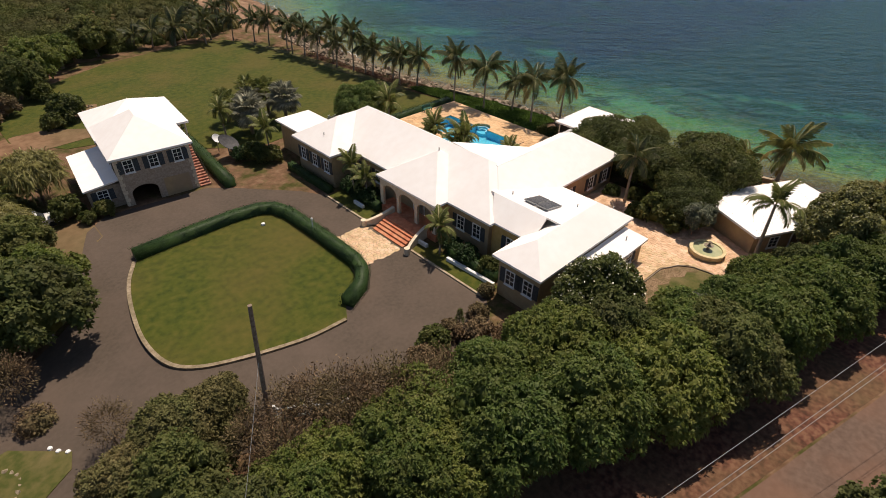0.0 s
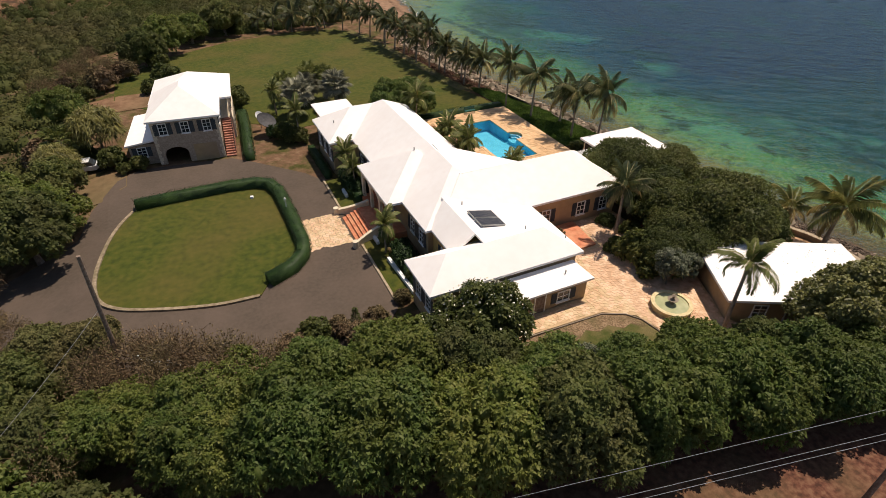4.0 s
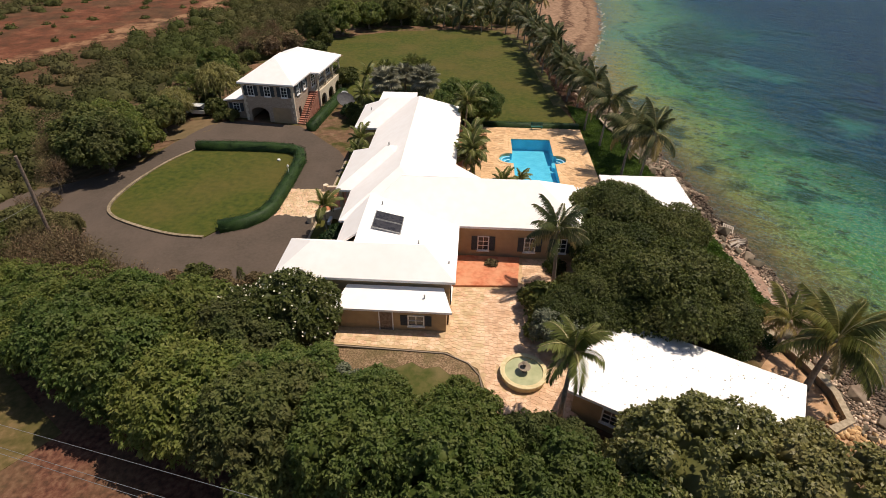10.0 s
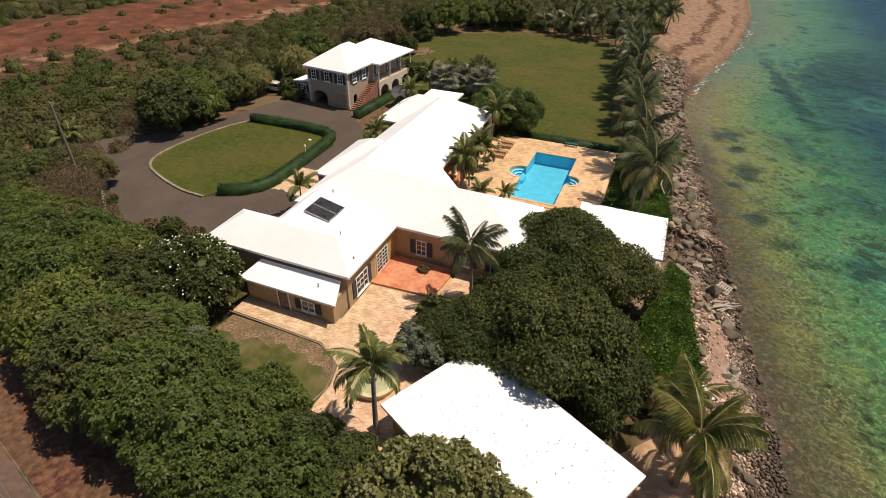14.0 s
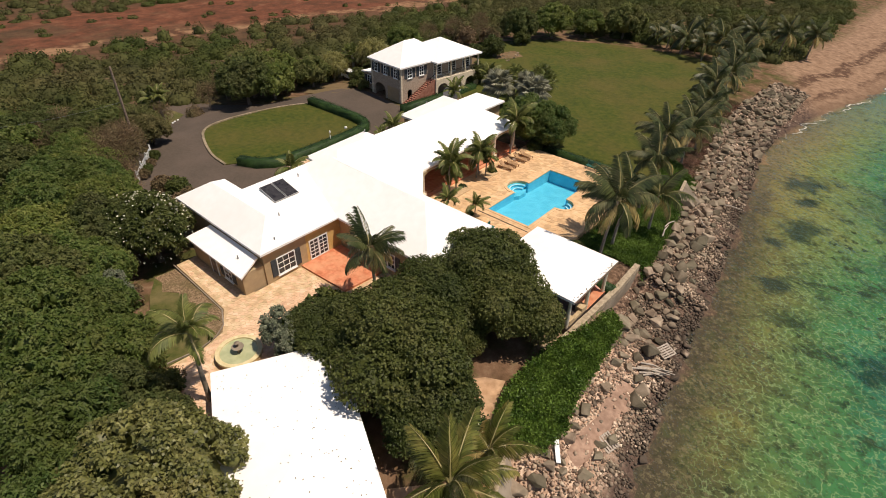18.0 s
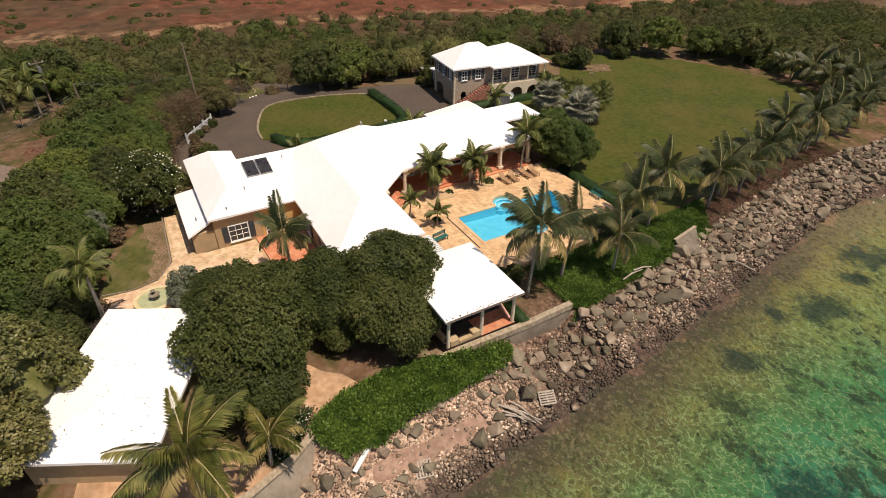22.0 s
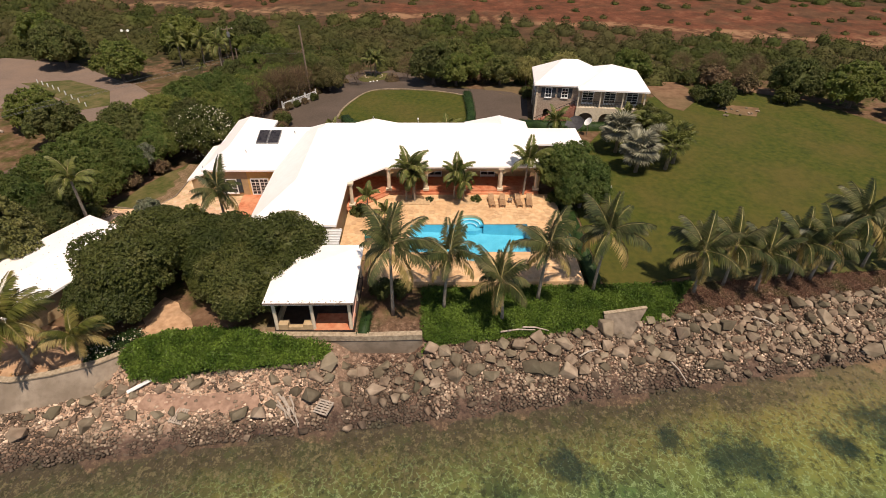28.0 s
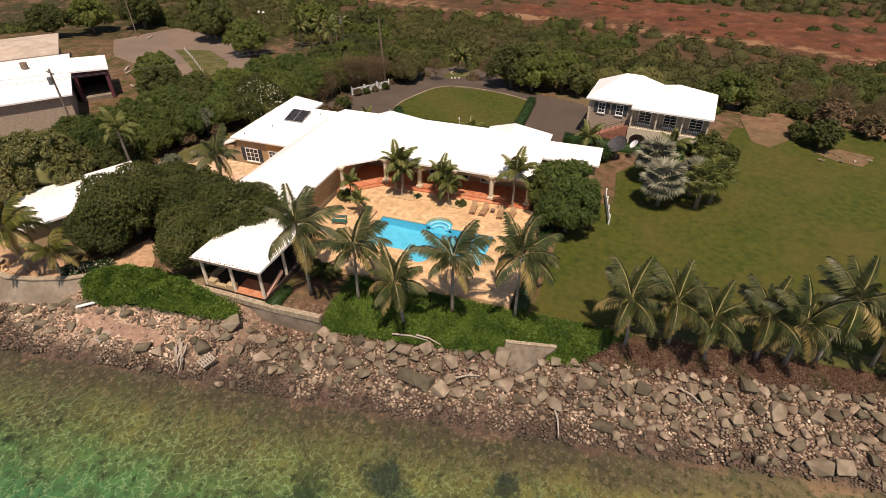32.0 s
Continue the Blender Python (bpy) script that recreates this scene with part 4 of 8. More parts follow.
part("roof", hip_bm(-12.4, -3.0, 5.8, 15.0, EAVE + 0.015), ROOF, villa)
part("roof", hip_bm(-9.7, 11.2, 0.0, 8.4, EAVE + 0.01), ROOF, villa)
part("roof", slab_bm([(0.88, 4.2, 6.93), (-5.5, 10.6, 7.38), (-5.5, 4.25, 6.93)]), ROOF, villa)
part("roof", hip_bm(-14.15, 0.0, -8.1, -2.95, EAVE + 0.03), ROOF, villa)
part("roof", hip_bm(-12.3, -7.3, 29.0, 36.0, 4.0, 0.15), ROOF, villa)
part("roof", slab_bm([(-10.3, -4.0, EAVE + 0.005), (-8.2, -4.0, 5.9), (-8.2, 2.2, 5.9), (-10.3, 0.6, EAVE + 0.005)]), ROOF, villa)
part("roof", slab_bm([(-8.2, -5.4, 5.9), (0.02, -5.4, EAVE + 0.01), (0.02, 1.0, EAVE + 0.01), (-8.2, 2.6, 5.9)]), ROOF, villa)
part("roof", slab_bm([(-1.0, 12.5, EAVE), (2.7, 8.45, EAVE), (0.88, 4.2, 6.92), (-5.5, 10.6, 7.38)]), ROOF, villa)
part("roof", slab_bm([(-9.15, -10.05, 2.98), (-0.15, -10.05, 2.98), (-0.9, -7.9, 3.62), (-8.4, -7.9, 3.62)]), ROOF, villa, "low white lean-to roof")
box("wall", -8.75, -0.6, -9.75, -7.7, -0.3, 2.85, PLASTER, villa)

# front: windows, porch with arches, steps
for y in (23.2, 25.6, 28.0):
    window(villa, -13.2, y, 1.75, -1, 0)
for y in (17.2, 19.6):
    window(villa, -10.4, y, 1.75, -1, 0)
for y in (2.2, 4.3):
    window(villa, -10.4, y, 1.75, -1, 0)
window(villa, -9.9, -1.6, 1.75, -1, 0)
for y in (-4.7, -6.6):
    window(villa, -13.6, y, 1.75, -1, 0)
part("porch_arcade", arch_wall_bm(8.6, 3.3, [(1.6, 2.2, 1.9, 0.75), (4.3, 2.4, 1.9, 0.75), (7.0, 2.2, 1.9, 0.75)]), CREAM, villa, "cream arcade of three arches", Matrix.Translation((-12.0, 6.1, FLOOR)) @ pose(0, 0, 0, 0, 0, 90))
box("porch_floor", -12.3, -10.4, 5.9, 14.8, -0.2, FLOOR, TERRACOTTA, villa)
panel_door(villa, -10.4, 10.4, FLOOR, -1, 0, 1.6, 2.4)
steps = thing("front_steps", "terracotta steps between curving cream cheek walls", "steps")
for k in range(5):
    box("step", -15.3 + 0.42 * k, -12.32, 7.5, 12.2, 0.02, 0.17 * (k + 1), TERRACOTTA, steps, bevel=0.015)


def cheek_bm(sign):
    line = [(-15.6 + 0.42 * i, sign * 0.9 * (1 - i / 8.0) ** 2) for i in range(9)]
    bm = bmesh.new()
    rows = []
    for i, (x, y) in enumerate(line):
        h = 0.55 + 0.11 * i
        rows.append([bm.verts.new((x, y + o, z)) for o, z in ((-0.18, 0), (0.18, 0), (0.18, h), (-0.18, h))])
    for a, b in zip(rows, rows[1:]):
        for k in range(4):
            bm.faces.new((a[k], a[(k + 1) % 4], b[(k + 1) % 4], b[k]))
    bm.faces.new(rows[0][::-1])
    bm.faces.new(rows[-1])
    bmesh.ops.recalc_face_normals(bm, faces=bm.faces)
    cyl_bm(0.32, 0.3, 0, 0.75, 12, line[0][0], line[0][1], bm)
    return bm


part("cheek_wall", cheek_bm(-1), CREAM, steps, "cream plastered cheek wall", pose(0, 7.3, 0.02))
part("cheek_wall", cheek_bm(1), CREAM, steps, "cream plastered cheek wall", pose(0, 12.4, 0.02))

# sea side: verandah with columns and terracotta risers
box("verandah_floor", -4.2, -0.75, 8.0, 29.6, -0.2, 1.28, TERRACOTTA, villa, "terracotta verandah floor")
part("verandah_floor", prism_bm([(-0.75, 8.0), (3.0, 8.0), (-0.75, 12.2)], -0.2, 1.28), TERRACOTTA, villa)
box("verandah_step", -0.75, -0.3, 12.6, 29.6, -0.2, 1.13, TERRACOTTA, villa)
part("verandah_step", prism_bm([(-0.75, 12.2), (3.0, 8.0), (3.45, 8.2), (-0.5, 12.7)], -0.2, 1.13), TERRACOTTA, villa)
part("verandah_arcade", arch_wall_bm(17.3, 2.85, [(2.1 + 4.27 * k, 3.75, 1.85, 0.55) for k in range(4)], 0.28), PLASTER, villa, "tan arcade of wide flat arches", Matrix.Translation((-1.15, 12.4, 1.28)) @ pose(0, 0, 0, 0, 0, 90))
col_me = shared(("column",), lambda: column_bm(2.85, 0.22), CREAM)
for x, y in ((-1.0, 12.4), (-1.0, 16.67), (-1.0, 20.94), (-1.0, 25.2), (-1.0, 29.3), (2.5, 8.6)):
    piece("column", col_me, villa, "cream stone column", pose(x, y, 1.28))
for x0, y0, x1, y1 in ((0.6, 13.9, 2.0, 17.1), (0.5, 20.3, 1.9, 22.6)):
    part("planting_bed", prism_bm([(x0, y0), (x1, y0), (x1, y1), (x0, y1)], 0.9, 1.06), FLAGBED, villa, "planting bed of dark soil")
for y in (14.3, 17.6, 20.8, 24.0):
    french_door(villa, -4.2, y, 1.28, 1, 0, 1.6, 2.3)

# south-east court: white windows and doors
window(villa, -0.45, -5.6, 1.3, 1, 0, 1.7, 1.6, True, 3, 3)
for y in (-2.6, -1.6):
    french_door(villa, -0.45, y, FLOOR, 1, 0)
window(villa, 2.2, 0.45, 1.6, 0, -1)
window(villa, 6.4, 0.45, 1.6, 0, -1)
window(villa, 9.2, 0.45, 1.6, 0, -1)
panel_door(villa, -5.2, -9.75, 0.5, 0, -1)
window(villa, -2.9, -9.75, 1.35, 0, -1, 1.1, 0.9, True, 2, 2)
window(villa, 10.75, 2.6, 1.6, 1, 0)
window(villa, 10.75, 5.6, 1.6, 1, 0)

# solar water heater
solar = thing("solar_water_heater", "two dark solar collectors in aluminium frames on the white roof", "solar panel")
for k, y in enumerate((-3.16, -1.82)):
    tilt = Matrix.Translation((-5.98, y, 5.62)) @ pose(0, 0, 0, 0, math.degrees(math.atan(0.235)), 0)
    c = box("collector_frame", -1.24, 1.24, 0, 1.25, -0.06, 0.06, METAL, solar, m=tilt)
    box("collector_glass", -1.18, 1.18, 0.06, 1.19, 0.05, 0.075, PANEL, c)
for x, z in ((-7.0, 5.66), (-5.0, 5.27)):
    for y in (-3.1, -0.7):
        box("support", x - 0.03, x + 0.03, y - 0.03, y + 0.03, 5.1, z + 0.1, METAL, solar)

# ---------------------------------------------------------------- guest house
GH = Matrix.Translation((-32.58, 33.22, 0)) @ pose(0, 0, 0, 0, 0, -6.2)
guest = thing("guest_house", "two-storey stone-faced guest house with a white hipped roof", "house", m=GH)
GE = 5.75
box("upper_wall", 0.45, 8.0, 0.45, 15.8, 2.95, GE - 0.15, STONEWALL, guest)
box("wall", 0.45, 0.75, 0.75, 15.8, -0.2, 2.95, STONEWALL, guest)
box("wall", 0.75, 8.0, 15.5, 15.8, -0.2, 2.95, STONEWALL, guest)
# Dark sheet closes the garage; its colour holds the unlit depth behind the arch.
box("back_wall", 0.75, 8.0, 6.0, 6.3, -0.2, 2.95, DARK, guest)
part("garage_front", arch_wall_bm(7.55, 3.15, [(2.1, 2.7, 1.5, 0.8)]), STONEWALL, guest, "stone-faced front with an arched garage opening", pose(0.45, 0.6, -0.2))
part("side_wall", arch_wall_bm(15.05, 3.15, [(1.4, 0.9, 1.8, 0.4)]), STONEWALL, guest, m=Matrix.Translation((7.85, 0.75, -0.2)) @ pose(0, 0, 0, 0, 0, 90))
box("garage_door", 4.6, 7.3, 0.40, 0.46, 0.0, 2.2, PLASTER, guest, "plain plastered garage door")
part("roof", hip_bm(0, 8.45, 0, 10.6, GE), ROOF, guest, "white painted hipped roof")
part("roof", hip_bm(-0.1, 9.9, 6.24, 16.3, GE - 0.02, 0.45), ROOF, guest)
for u in (1.7, 4.2, 6.7):
    window(guest, u, 0.45, 3.85, 0, -1, 0.8, 1.3)
for v in (2.2, 4.6):
    window(guest, 8.0, v, 3.85, 1, 0, 0.8, 1.3)
for v in (3, 6, 9, 12):
    window(guest, 0.45, v, 3.85, -1, 0, 0.8, 1.3)
box("balcony_floor", 8.0, 9.6, 6.3, 16.0, 2.75, 2.98, CREAM, guest)
part("balcony_arcade", arch_wall_bm(9.7, 2.75, [(1.5, 2.2, 1.3, 0.9), (4.6, 2.2, 1.3, 0.9), (7.7, 2.2, 1.3, 0.9)]), CREAM, guest, "cream arcade under the balcony", Matrix.Translation((9.45, 6.3, 0)) @ pose(0, 0, 0, 0, 0, 90))
for v in (6.45, 9.6, 12.8, 15.85):
    box("post", 9.35, 9.53, v - 0.09, v + 0.09, 2.98, GE - 0.2, CREAM, guest)
for v0, v1 in ((6.5, 9.5), (9.7, 12.7), (12.9, 15.75)):
    r = box("balcony_railing", 9.4, 9.46, v0, v1, 3.85, 3.91, DARK, guest, "thin dark railing")
    for k in range(14):
        v = v0 + (v1 - v0) * (k + 0.5) / 14
        piece("baluster", shared(("baluster",), lambda: box_bm(-0.015, 0.015, -0.015, 0.015, 0, 0.87), DARK), r, m=pose(9.43, v, 2.98))
for v in (8.0, 11.2, 14.4):
    french_door(guest, 8.0, v, 2.98, 1, 0, 1.5, 2.1)
STAIRRED = mat("faded_red_tile", [(0.27, 0.105, 0.070), (0.37, 0.175, 0.120)], 2.5, 0.75, 0.2, 12)
for k in range(16):
    box("step", 8.15, 9.35, 0.3 + 0.37 * k, 6.35, 0.186 * k, 0.186 * (k + 1), STAIRRED, guest, bevel=0.01)
part("stair_rail", tube_bm([(9.35, 0.3, 1.0), (9.35, 6.3, 3.95)], [0.035, 0.035], 6), DARK, guest, "dark iron stair rail")
for k in range(9):
    part("rail_post", cyl_bm(0.02, 0.02, 0.3 + 0.33 * k, 1.0 + 0.33 * k + 0.25, 6, 9.35, 0.7 + 0.66 * k), DARK, guest)
shed = thing("side_annex", "low annex with a white lean-to roof beside the guest house", "annex", m=GH)
box("wall", -2.75, 0.43, 1.2, 10.8, -0.2, 2.6, STONEWALL, shed)
part("roof", slab_bm([(-3.1, 0.8, 2.75), (0.42, 0.8, 3.2), (0.42, 11.2, 3.2), (-3.1, 11.2, 2.75)]), ROOF, shed, "white lean-to roof")
window(shed, -1.4, 1.2, 1.1, 0, -1, 0.9, 1.1)

# ---------------------------------------------------------------- cabana and pergola
cabana = thing("cabana", "open seaside cabana with a white hipped roof on round posts", "pavilion")
part("roof", hip_bm(14.2, 22.05, 4.25, 11.3, 4.15, 0.2), ROOF, cabana, "white painted low roof")
# Floor colour carries the shade under the roof; the sunlit strip stays terracotta.
SHADE_FLOOR = mat("shade_dark_floor", [(0.035, 0.026, 0.022), (0.06, 0.045, 0.038)], 2, 0.5)
box("floor", 14.6, 21.7, 4.6, 11.0, -0.4, 0.935, SHADE_FLOOR, cabana, "floor slab coloured dark for the shade under the roof")
box("step", 19.7, 21.7, 7.75, 10.95, 0.935, 0.955, TERRACOTTA, cabana, "terracotta tiled entrance")
for x in (21.5, 18.0, 14.7):
    for y in (4.8, 7.8, 10.8):
        if x == 21.5 or y != 7.8:
            part("post", cyl_bm(0.16, 0.13, 0.95, 4.0, 10, x, y), CREAM, cabana, "cream post")
BUFF = mat("buff_plaster", [(0.40, 0.29, 0.16), (0.50, 0.37, 0.22)], 2.5, 0.85, 0.2, 16)
box("low_wall", 21.3, 21.65, 5.75, 6.95, 0.935, 1.25, BUFF, cabana, "low buff plastered wall", bevel=0.02)
for y0 in (4.95, 6.95):
    box("wall_end", 21.0, 21.65, y0, y0 + 0.78, 0.935, 1.5, BUFF, cabana, "square end of the low wall", bevel=0.02)
part("sloping_parapet", slab_bm([(18.6, 10.7, 1.9), (21.2, 10.7, 1.0), (21.2, 10.95, 1.0), (18.6, 10.95, 1.9)], 0.3), mat("pink_plaster", [(0.50, 0.27, 0.20), (0.58, 0.34, 0.26)], 2, 0.85), cabana, "sloping pink parapet")
box("fascia", 22.05, 22.1, 4.25, 11.3, 4.0, 4.16, WOOD, cabana, "weathered wooden fascia board")
box("low_wall", 18.1, 20.9, 4.65, 4.95, 0.935, 1.5, BUFF, cabana, bevel=0.02)
# Dark walls added to give the cabana's inside its shade.
box("back_wall", 14.6, 14.9, 4.9, 10.7, 0.935, 3.95, DARK, cabana, "back sheet coloured dark for the shade inside")
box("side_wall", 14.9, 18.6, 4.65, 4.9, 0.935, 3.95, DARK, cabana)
pergola = thing("pergola", "white slatted pergola between the villa and the cabana", "pergola")
for k in range(12):
    box("slat", 11.1 + 0.27 * k, 11.2 + 0.27 * k, 5.6, 8.9, 3.7, 3.85, WHITE, pergola)
for y in (5.8, 8.7):
    box("beam", 10.8, 14.4, y - 0.06, y + 0.06, 3.52, 3.7, WHITE, pergola)
    for x in (12.6,):
        box("post", x - 0.08, x + 0.08, y - 0.08, y + 0.08, 0.3, 3.52, WHITE, pergola)

# ---------------------------------------------------------------- beach house to the south
beach = thing("beach_house", "low beach house with a broad stained white roof", "house")
beach.matrix_basis = Matrix.Translation((7.35, -16.9, 0)) @ pose(0, 0, 0, 0, 0, -27.5)
box("wall", 0.5, 12.6, 0.5, 7.8, -0.3, 2.95, PLASTER, beach)
part("roof", hip_bm(0, 13.1, 0, 8.35, 3.15, 0.13), ROOF, beach, "white roof strewn with leaf litter")
for u in (3.0, 8.5):
    window(beach, u, 0.5, 1.2, 0, -1, 1.0, 1.1, False)
panel_door(beach, 5.6, 0.5, 0.35, 0, -1)

# ---------------------------------------------------------------- neighbour's house
near = thing("neighbour_house", "white-roofed house with a maroon verandah beyond the road", "house", m=Matrix.Translation((-19.9, -56.5, 0)) @ pose(0, 0, 0, 0, 0, 49.4))
MAROON = mat("maroon_paint", [(0.11, 0.035, 0.045), (0.16, 0.05, 0.06)], 2, 0.7)
box("wall", 0.6, 23.4, -17.4, -0.6, -0.3, 4.7, STONEWALL, near)
part("roof", hip_bm(0, 24, -18, 0, 4.9, 0.1), ROOF, near, "broad low white roof")
for v0, v1, w in ((0.0, 0.5, 4.6), (4.5, 5.0, 4.6)):
    box("verandah_pier", 4.4, 12.6, v0, v1, -0.3, 4.65, MAROON, near, "maroon verandah pier")
box("verandah_beam", 12.2, 12.62, 0.5, 4.5, 3.9, 4.65, MAROON, near)
box("verandah_floor", 4.4, 12.6, 0.5, 4.5, -0.3, 0.6, CONCRETE, near)
# Dark sheet paints the shade deep inside the verandah opening.
box("back_wall", 4.4, 4.8, 0.5, 4.5, 0.6, 4.65, DARK, near)
part("verandah_roof", slab_bm([(4.0, -0.2, 5.1), (13.0, -0.2, 5.1), (13.0, 5.3, 4.85), (4.0, 5.3, 4.85)]), ROOF, near, "white verandah roof")
part("tank", cyl_bm(0.5, 0.5, 5.6, 6.5, 12, 9.0, -6.0), WOOD, near, "brown roof tank")
shop = thing("outbuilding", "low building with a dusty pale pink roof", "building", m=Matrix.Translation((-19.9, -56.5, 0)) @ pose(0, 0, 0, 0, 0, 49.4))
PINK = mat("dusty_pink_roof", [(0.48, 0.38, 0.30), (0.58, 0.48, 0.38)], 0.8, 0.8, 0.1, 9, big=(0.3, (0.36, 0.27, 0.2), 0.6))
box("wall", -19.4, -3.6, -19, -2.5, -0.3, 4.2, STONEWALL, shop)
part("roof", hip_bm(-20, -3, -20, -1.8, 4.4, 0.08), PINK, shop)

# ---------------------------------------------------------------- pool and deck
PX0, PX1, PY0, PY1, DZ = 5.9, 11.05, 15.1, 27.4, 1.0


def deck_part(x0, x1, y0, y1):
    return tagged(box("pavement", x0, x1, y0, y1, -0.3, DZ - 0.02, DECK), "warm coral-stone pool deck", "pool deck", kind="structure")


WB, EB = (PX0 - 0.3, 21.4, 1.42), (PX1 + 0.3, 21.3, 1.15)


def deck_poly(pts):
    part_ob = part("pavement", prism_bm(pts, -0.3, DZ - 0.02), DECK, None)
    return tagged(part_ob, "warm coral-stone pool deck", "pool deck", kind="structure")


deck_poly([(-0.3, 8.2), (PX0 - 0.3, 8.2)] + arc(WB[0], WB[1], WB[2], 270, 90, 16) + [(PX0 - 0.3, 31.3), (-0.3, 31.3)])
deck_poly([(15.6, 12.0), (15.6, 31.3), (PX1 + 0.3, 31.3)] + arc(EB[0], EB[1], EB[2], 90, -90, 14) + [(PX1 + 0.3, 12.0)])
deck_part(PX0 - 0.3, PX1 + 0.3, 8.2, PY0 - 0.3)
deck_part(PX0 - 0.3, PX1 + 0.3, PY1 + 0.3, 31.3)
pool = thing("swimming_pool", "rectangular blue swimming pool with two round bays of steps", "pool")
part("basin_floor", slab_bm([(PX0 - 2.2, PY0 - 0.3, 0.08), (PX1 + 1.6, PY0 - 0.3, 0.08), (PX1 + 1.6, PY1 + 0.3, -0.6), (PX0 - 2.2, PY1 + 0.3, -0.6)]), POOLTILE, pool, "blue plastered sloping basin floor")
wall_runs = ((PX0 - 0.3, PX0, PY0 - 0.3, WB[1] - WB[2]), (PX0 - 0.3, PX0, WB[1] + WB[2], PY1 + 0.3), (PX1, PX1 + 0.3, PY0 - 0.3, EB[1] - EB[2]), (PX1, PX1 + 0.3, EB[1] + EB[2], PY1 + 0.3), (PX0, PX1, PY0 - 0.3, PY0), (PX0, PX1, PY1, PY1 + 0.3))
for a in wall_runs:
    box("basin_wall", *a, -1.3, DZ - 0.1, POOLTILE, pool)
    box("coping", a[0] - 0.04, a[1] + 0.04, a[2], a[3], DZ - 0.1, DZ + 0.03, DECK, pool, bevel=0.02)
for (cx, cy, r), a0, a1 in ((WB, 270, 90), (EB, 90, -90)):
    reach = 0.55 if cx < 8 else -0.55
    part("round_step", prism_bm(arc(cx, cy, r - 0.02, a0, a1, 16) + [(cx + reach, cy + r * 0.45 * (1 if a1 == 90 else -1)), (cx + reach, cy - r * 0.45 * (1 if a1 == 90 else -1))], -0.6, 0.22), POOLTILE, pool, "blue curved lowest step")
    for u, zz in ((0.46, 0.45), (0.72, 0.68)):
        part("round_step", prism_bm(arc(cx, cy, r - 0.02, a0, a1, 16) + arc(cx, cy, r * u, a1, a0, 16), 0.0, zz), POOLTILE, pool, "blue curved step")
        part("step_nosing", prism_bm(arc(cx, cy, r * u + 0.1, a0, a1, 16) + arc(cx, cy, r * u - 0.01, a1, a0, 16), zz - 0.03, zz + 0.015), WHITE, pool, "white step nosing")
    outer, inner = arc(cx, cy, r + 0.3, a0, a1, 16), arc(cx, cy, r - 0.02, a1, a0, 16)
    part("curved_coping", prism_bm(outer + inner, DZ - 0.35, DZ + 0.035), DECK, pool, "curved stone coping")
POOLWATER = water_material("pool_water", (0.80, 0.96, 0.99), 2.5, 0.12, 0.05)
piece("pool_water", mesh_from("pool_water", [(PX0 - 2.2, PY0, DZ - 0.14), (PX1 + 1.6, PY0, DZ - 0.14), (PX1 + 1.6, PY1, DZ - 0.14), (PX0 - 2.2, PY1, DZ - 0.14)], [(0, 1, 2, 3)], POOLWATER), pool, "clear still pool water")

# Dark strip added for a line across the deck; no channel is cut.
tagged(box("drain_channel", PX0 - 0.6, PX1 + 0.6, 14.05, 14.17, DZ - 0.05, DZ + 0.012, DARK), "thin dark strip across the pool deck", "drain", kind="structure")

# court south-east of the villa
flat("pavement", [(-9.0, -11.6), (-0.4, -11.9), (1.9, -13.4), (2.4, -15.2), (2.2, -18.5), (5.0, -20.5), (9.0, -18.5), (8.3, -16.6), (10.9, -10.3), (10.9, -5.0), (10.9, 0.4), (-0.45, 0.4), (-0.45, -9.0), (-9.0, -9.0)],
     0.79, FLAGBED, "coral flagstone court beside the villa", "paving", thick=0.9)
flat("terrace", [(-0.44, -4.2), (5.2, -3.9), (5.6, 0.3), (-0.44, 0.3)], 0.98, TERRACOTTA, "red terracotta terrace by the court doors", "terrace", thick=0.3)
flat("pavement", [(-19.85, 7.3), (-15.4, 7.2), (-15.4, 13.6), (-19.85, 13.5)], 0.06, FLAGBED, "square of coral flagstones before the steps", "paving", thick=0.1)

fountain = thing("fountain", "round cream fountain basin with a small tiered pedestal", "fountain", m=pose(5.09, -13.84, 0.78))
part("basin", lathe_bm([(1.55, 0), (1.6, 0.45), (1.68, 0.5), (1.66, 0.56), (1.35, 0.56), (1.3, 0.25), (0.2, 0.22)], 32), mat("yellow_cream_basin", [(0.56, 0.45, 0.24), (0.68, 0.57, 0.34)], 3, 0.8, 0.2, 18), fountain, smooth=False)
FOUNTWATER = mat("green_fountain_water", [(0.34, 0.36, 0.20), (0.48, 0.47, 0.28)], 1.2, 0.12, spec=0.5)
part("water", lathe_bm([(1.34, 0.46), (0.02, 0.462)], 32), FOUNTWATER, fountain, "pale green still water")
part("pedestal", lathe_bm([(0.55, 0.2), (0.5, 0.3), (0.16, 0.35), (0.13, 0.8), (0.42, 0.9), (0.45, 0.96), (0.1, 0.98), (0.08, 1.25), (0.2, 1.32), (0.05, 1.4)], 16), CONCRETE, fountain, "dark mossy tiered pedestal")


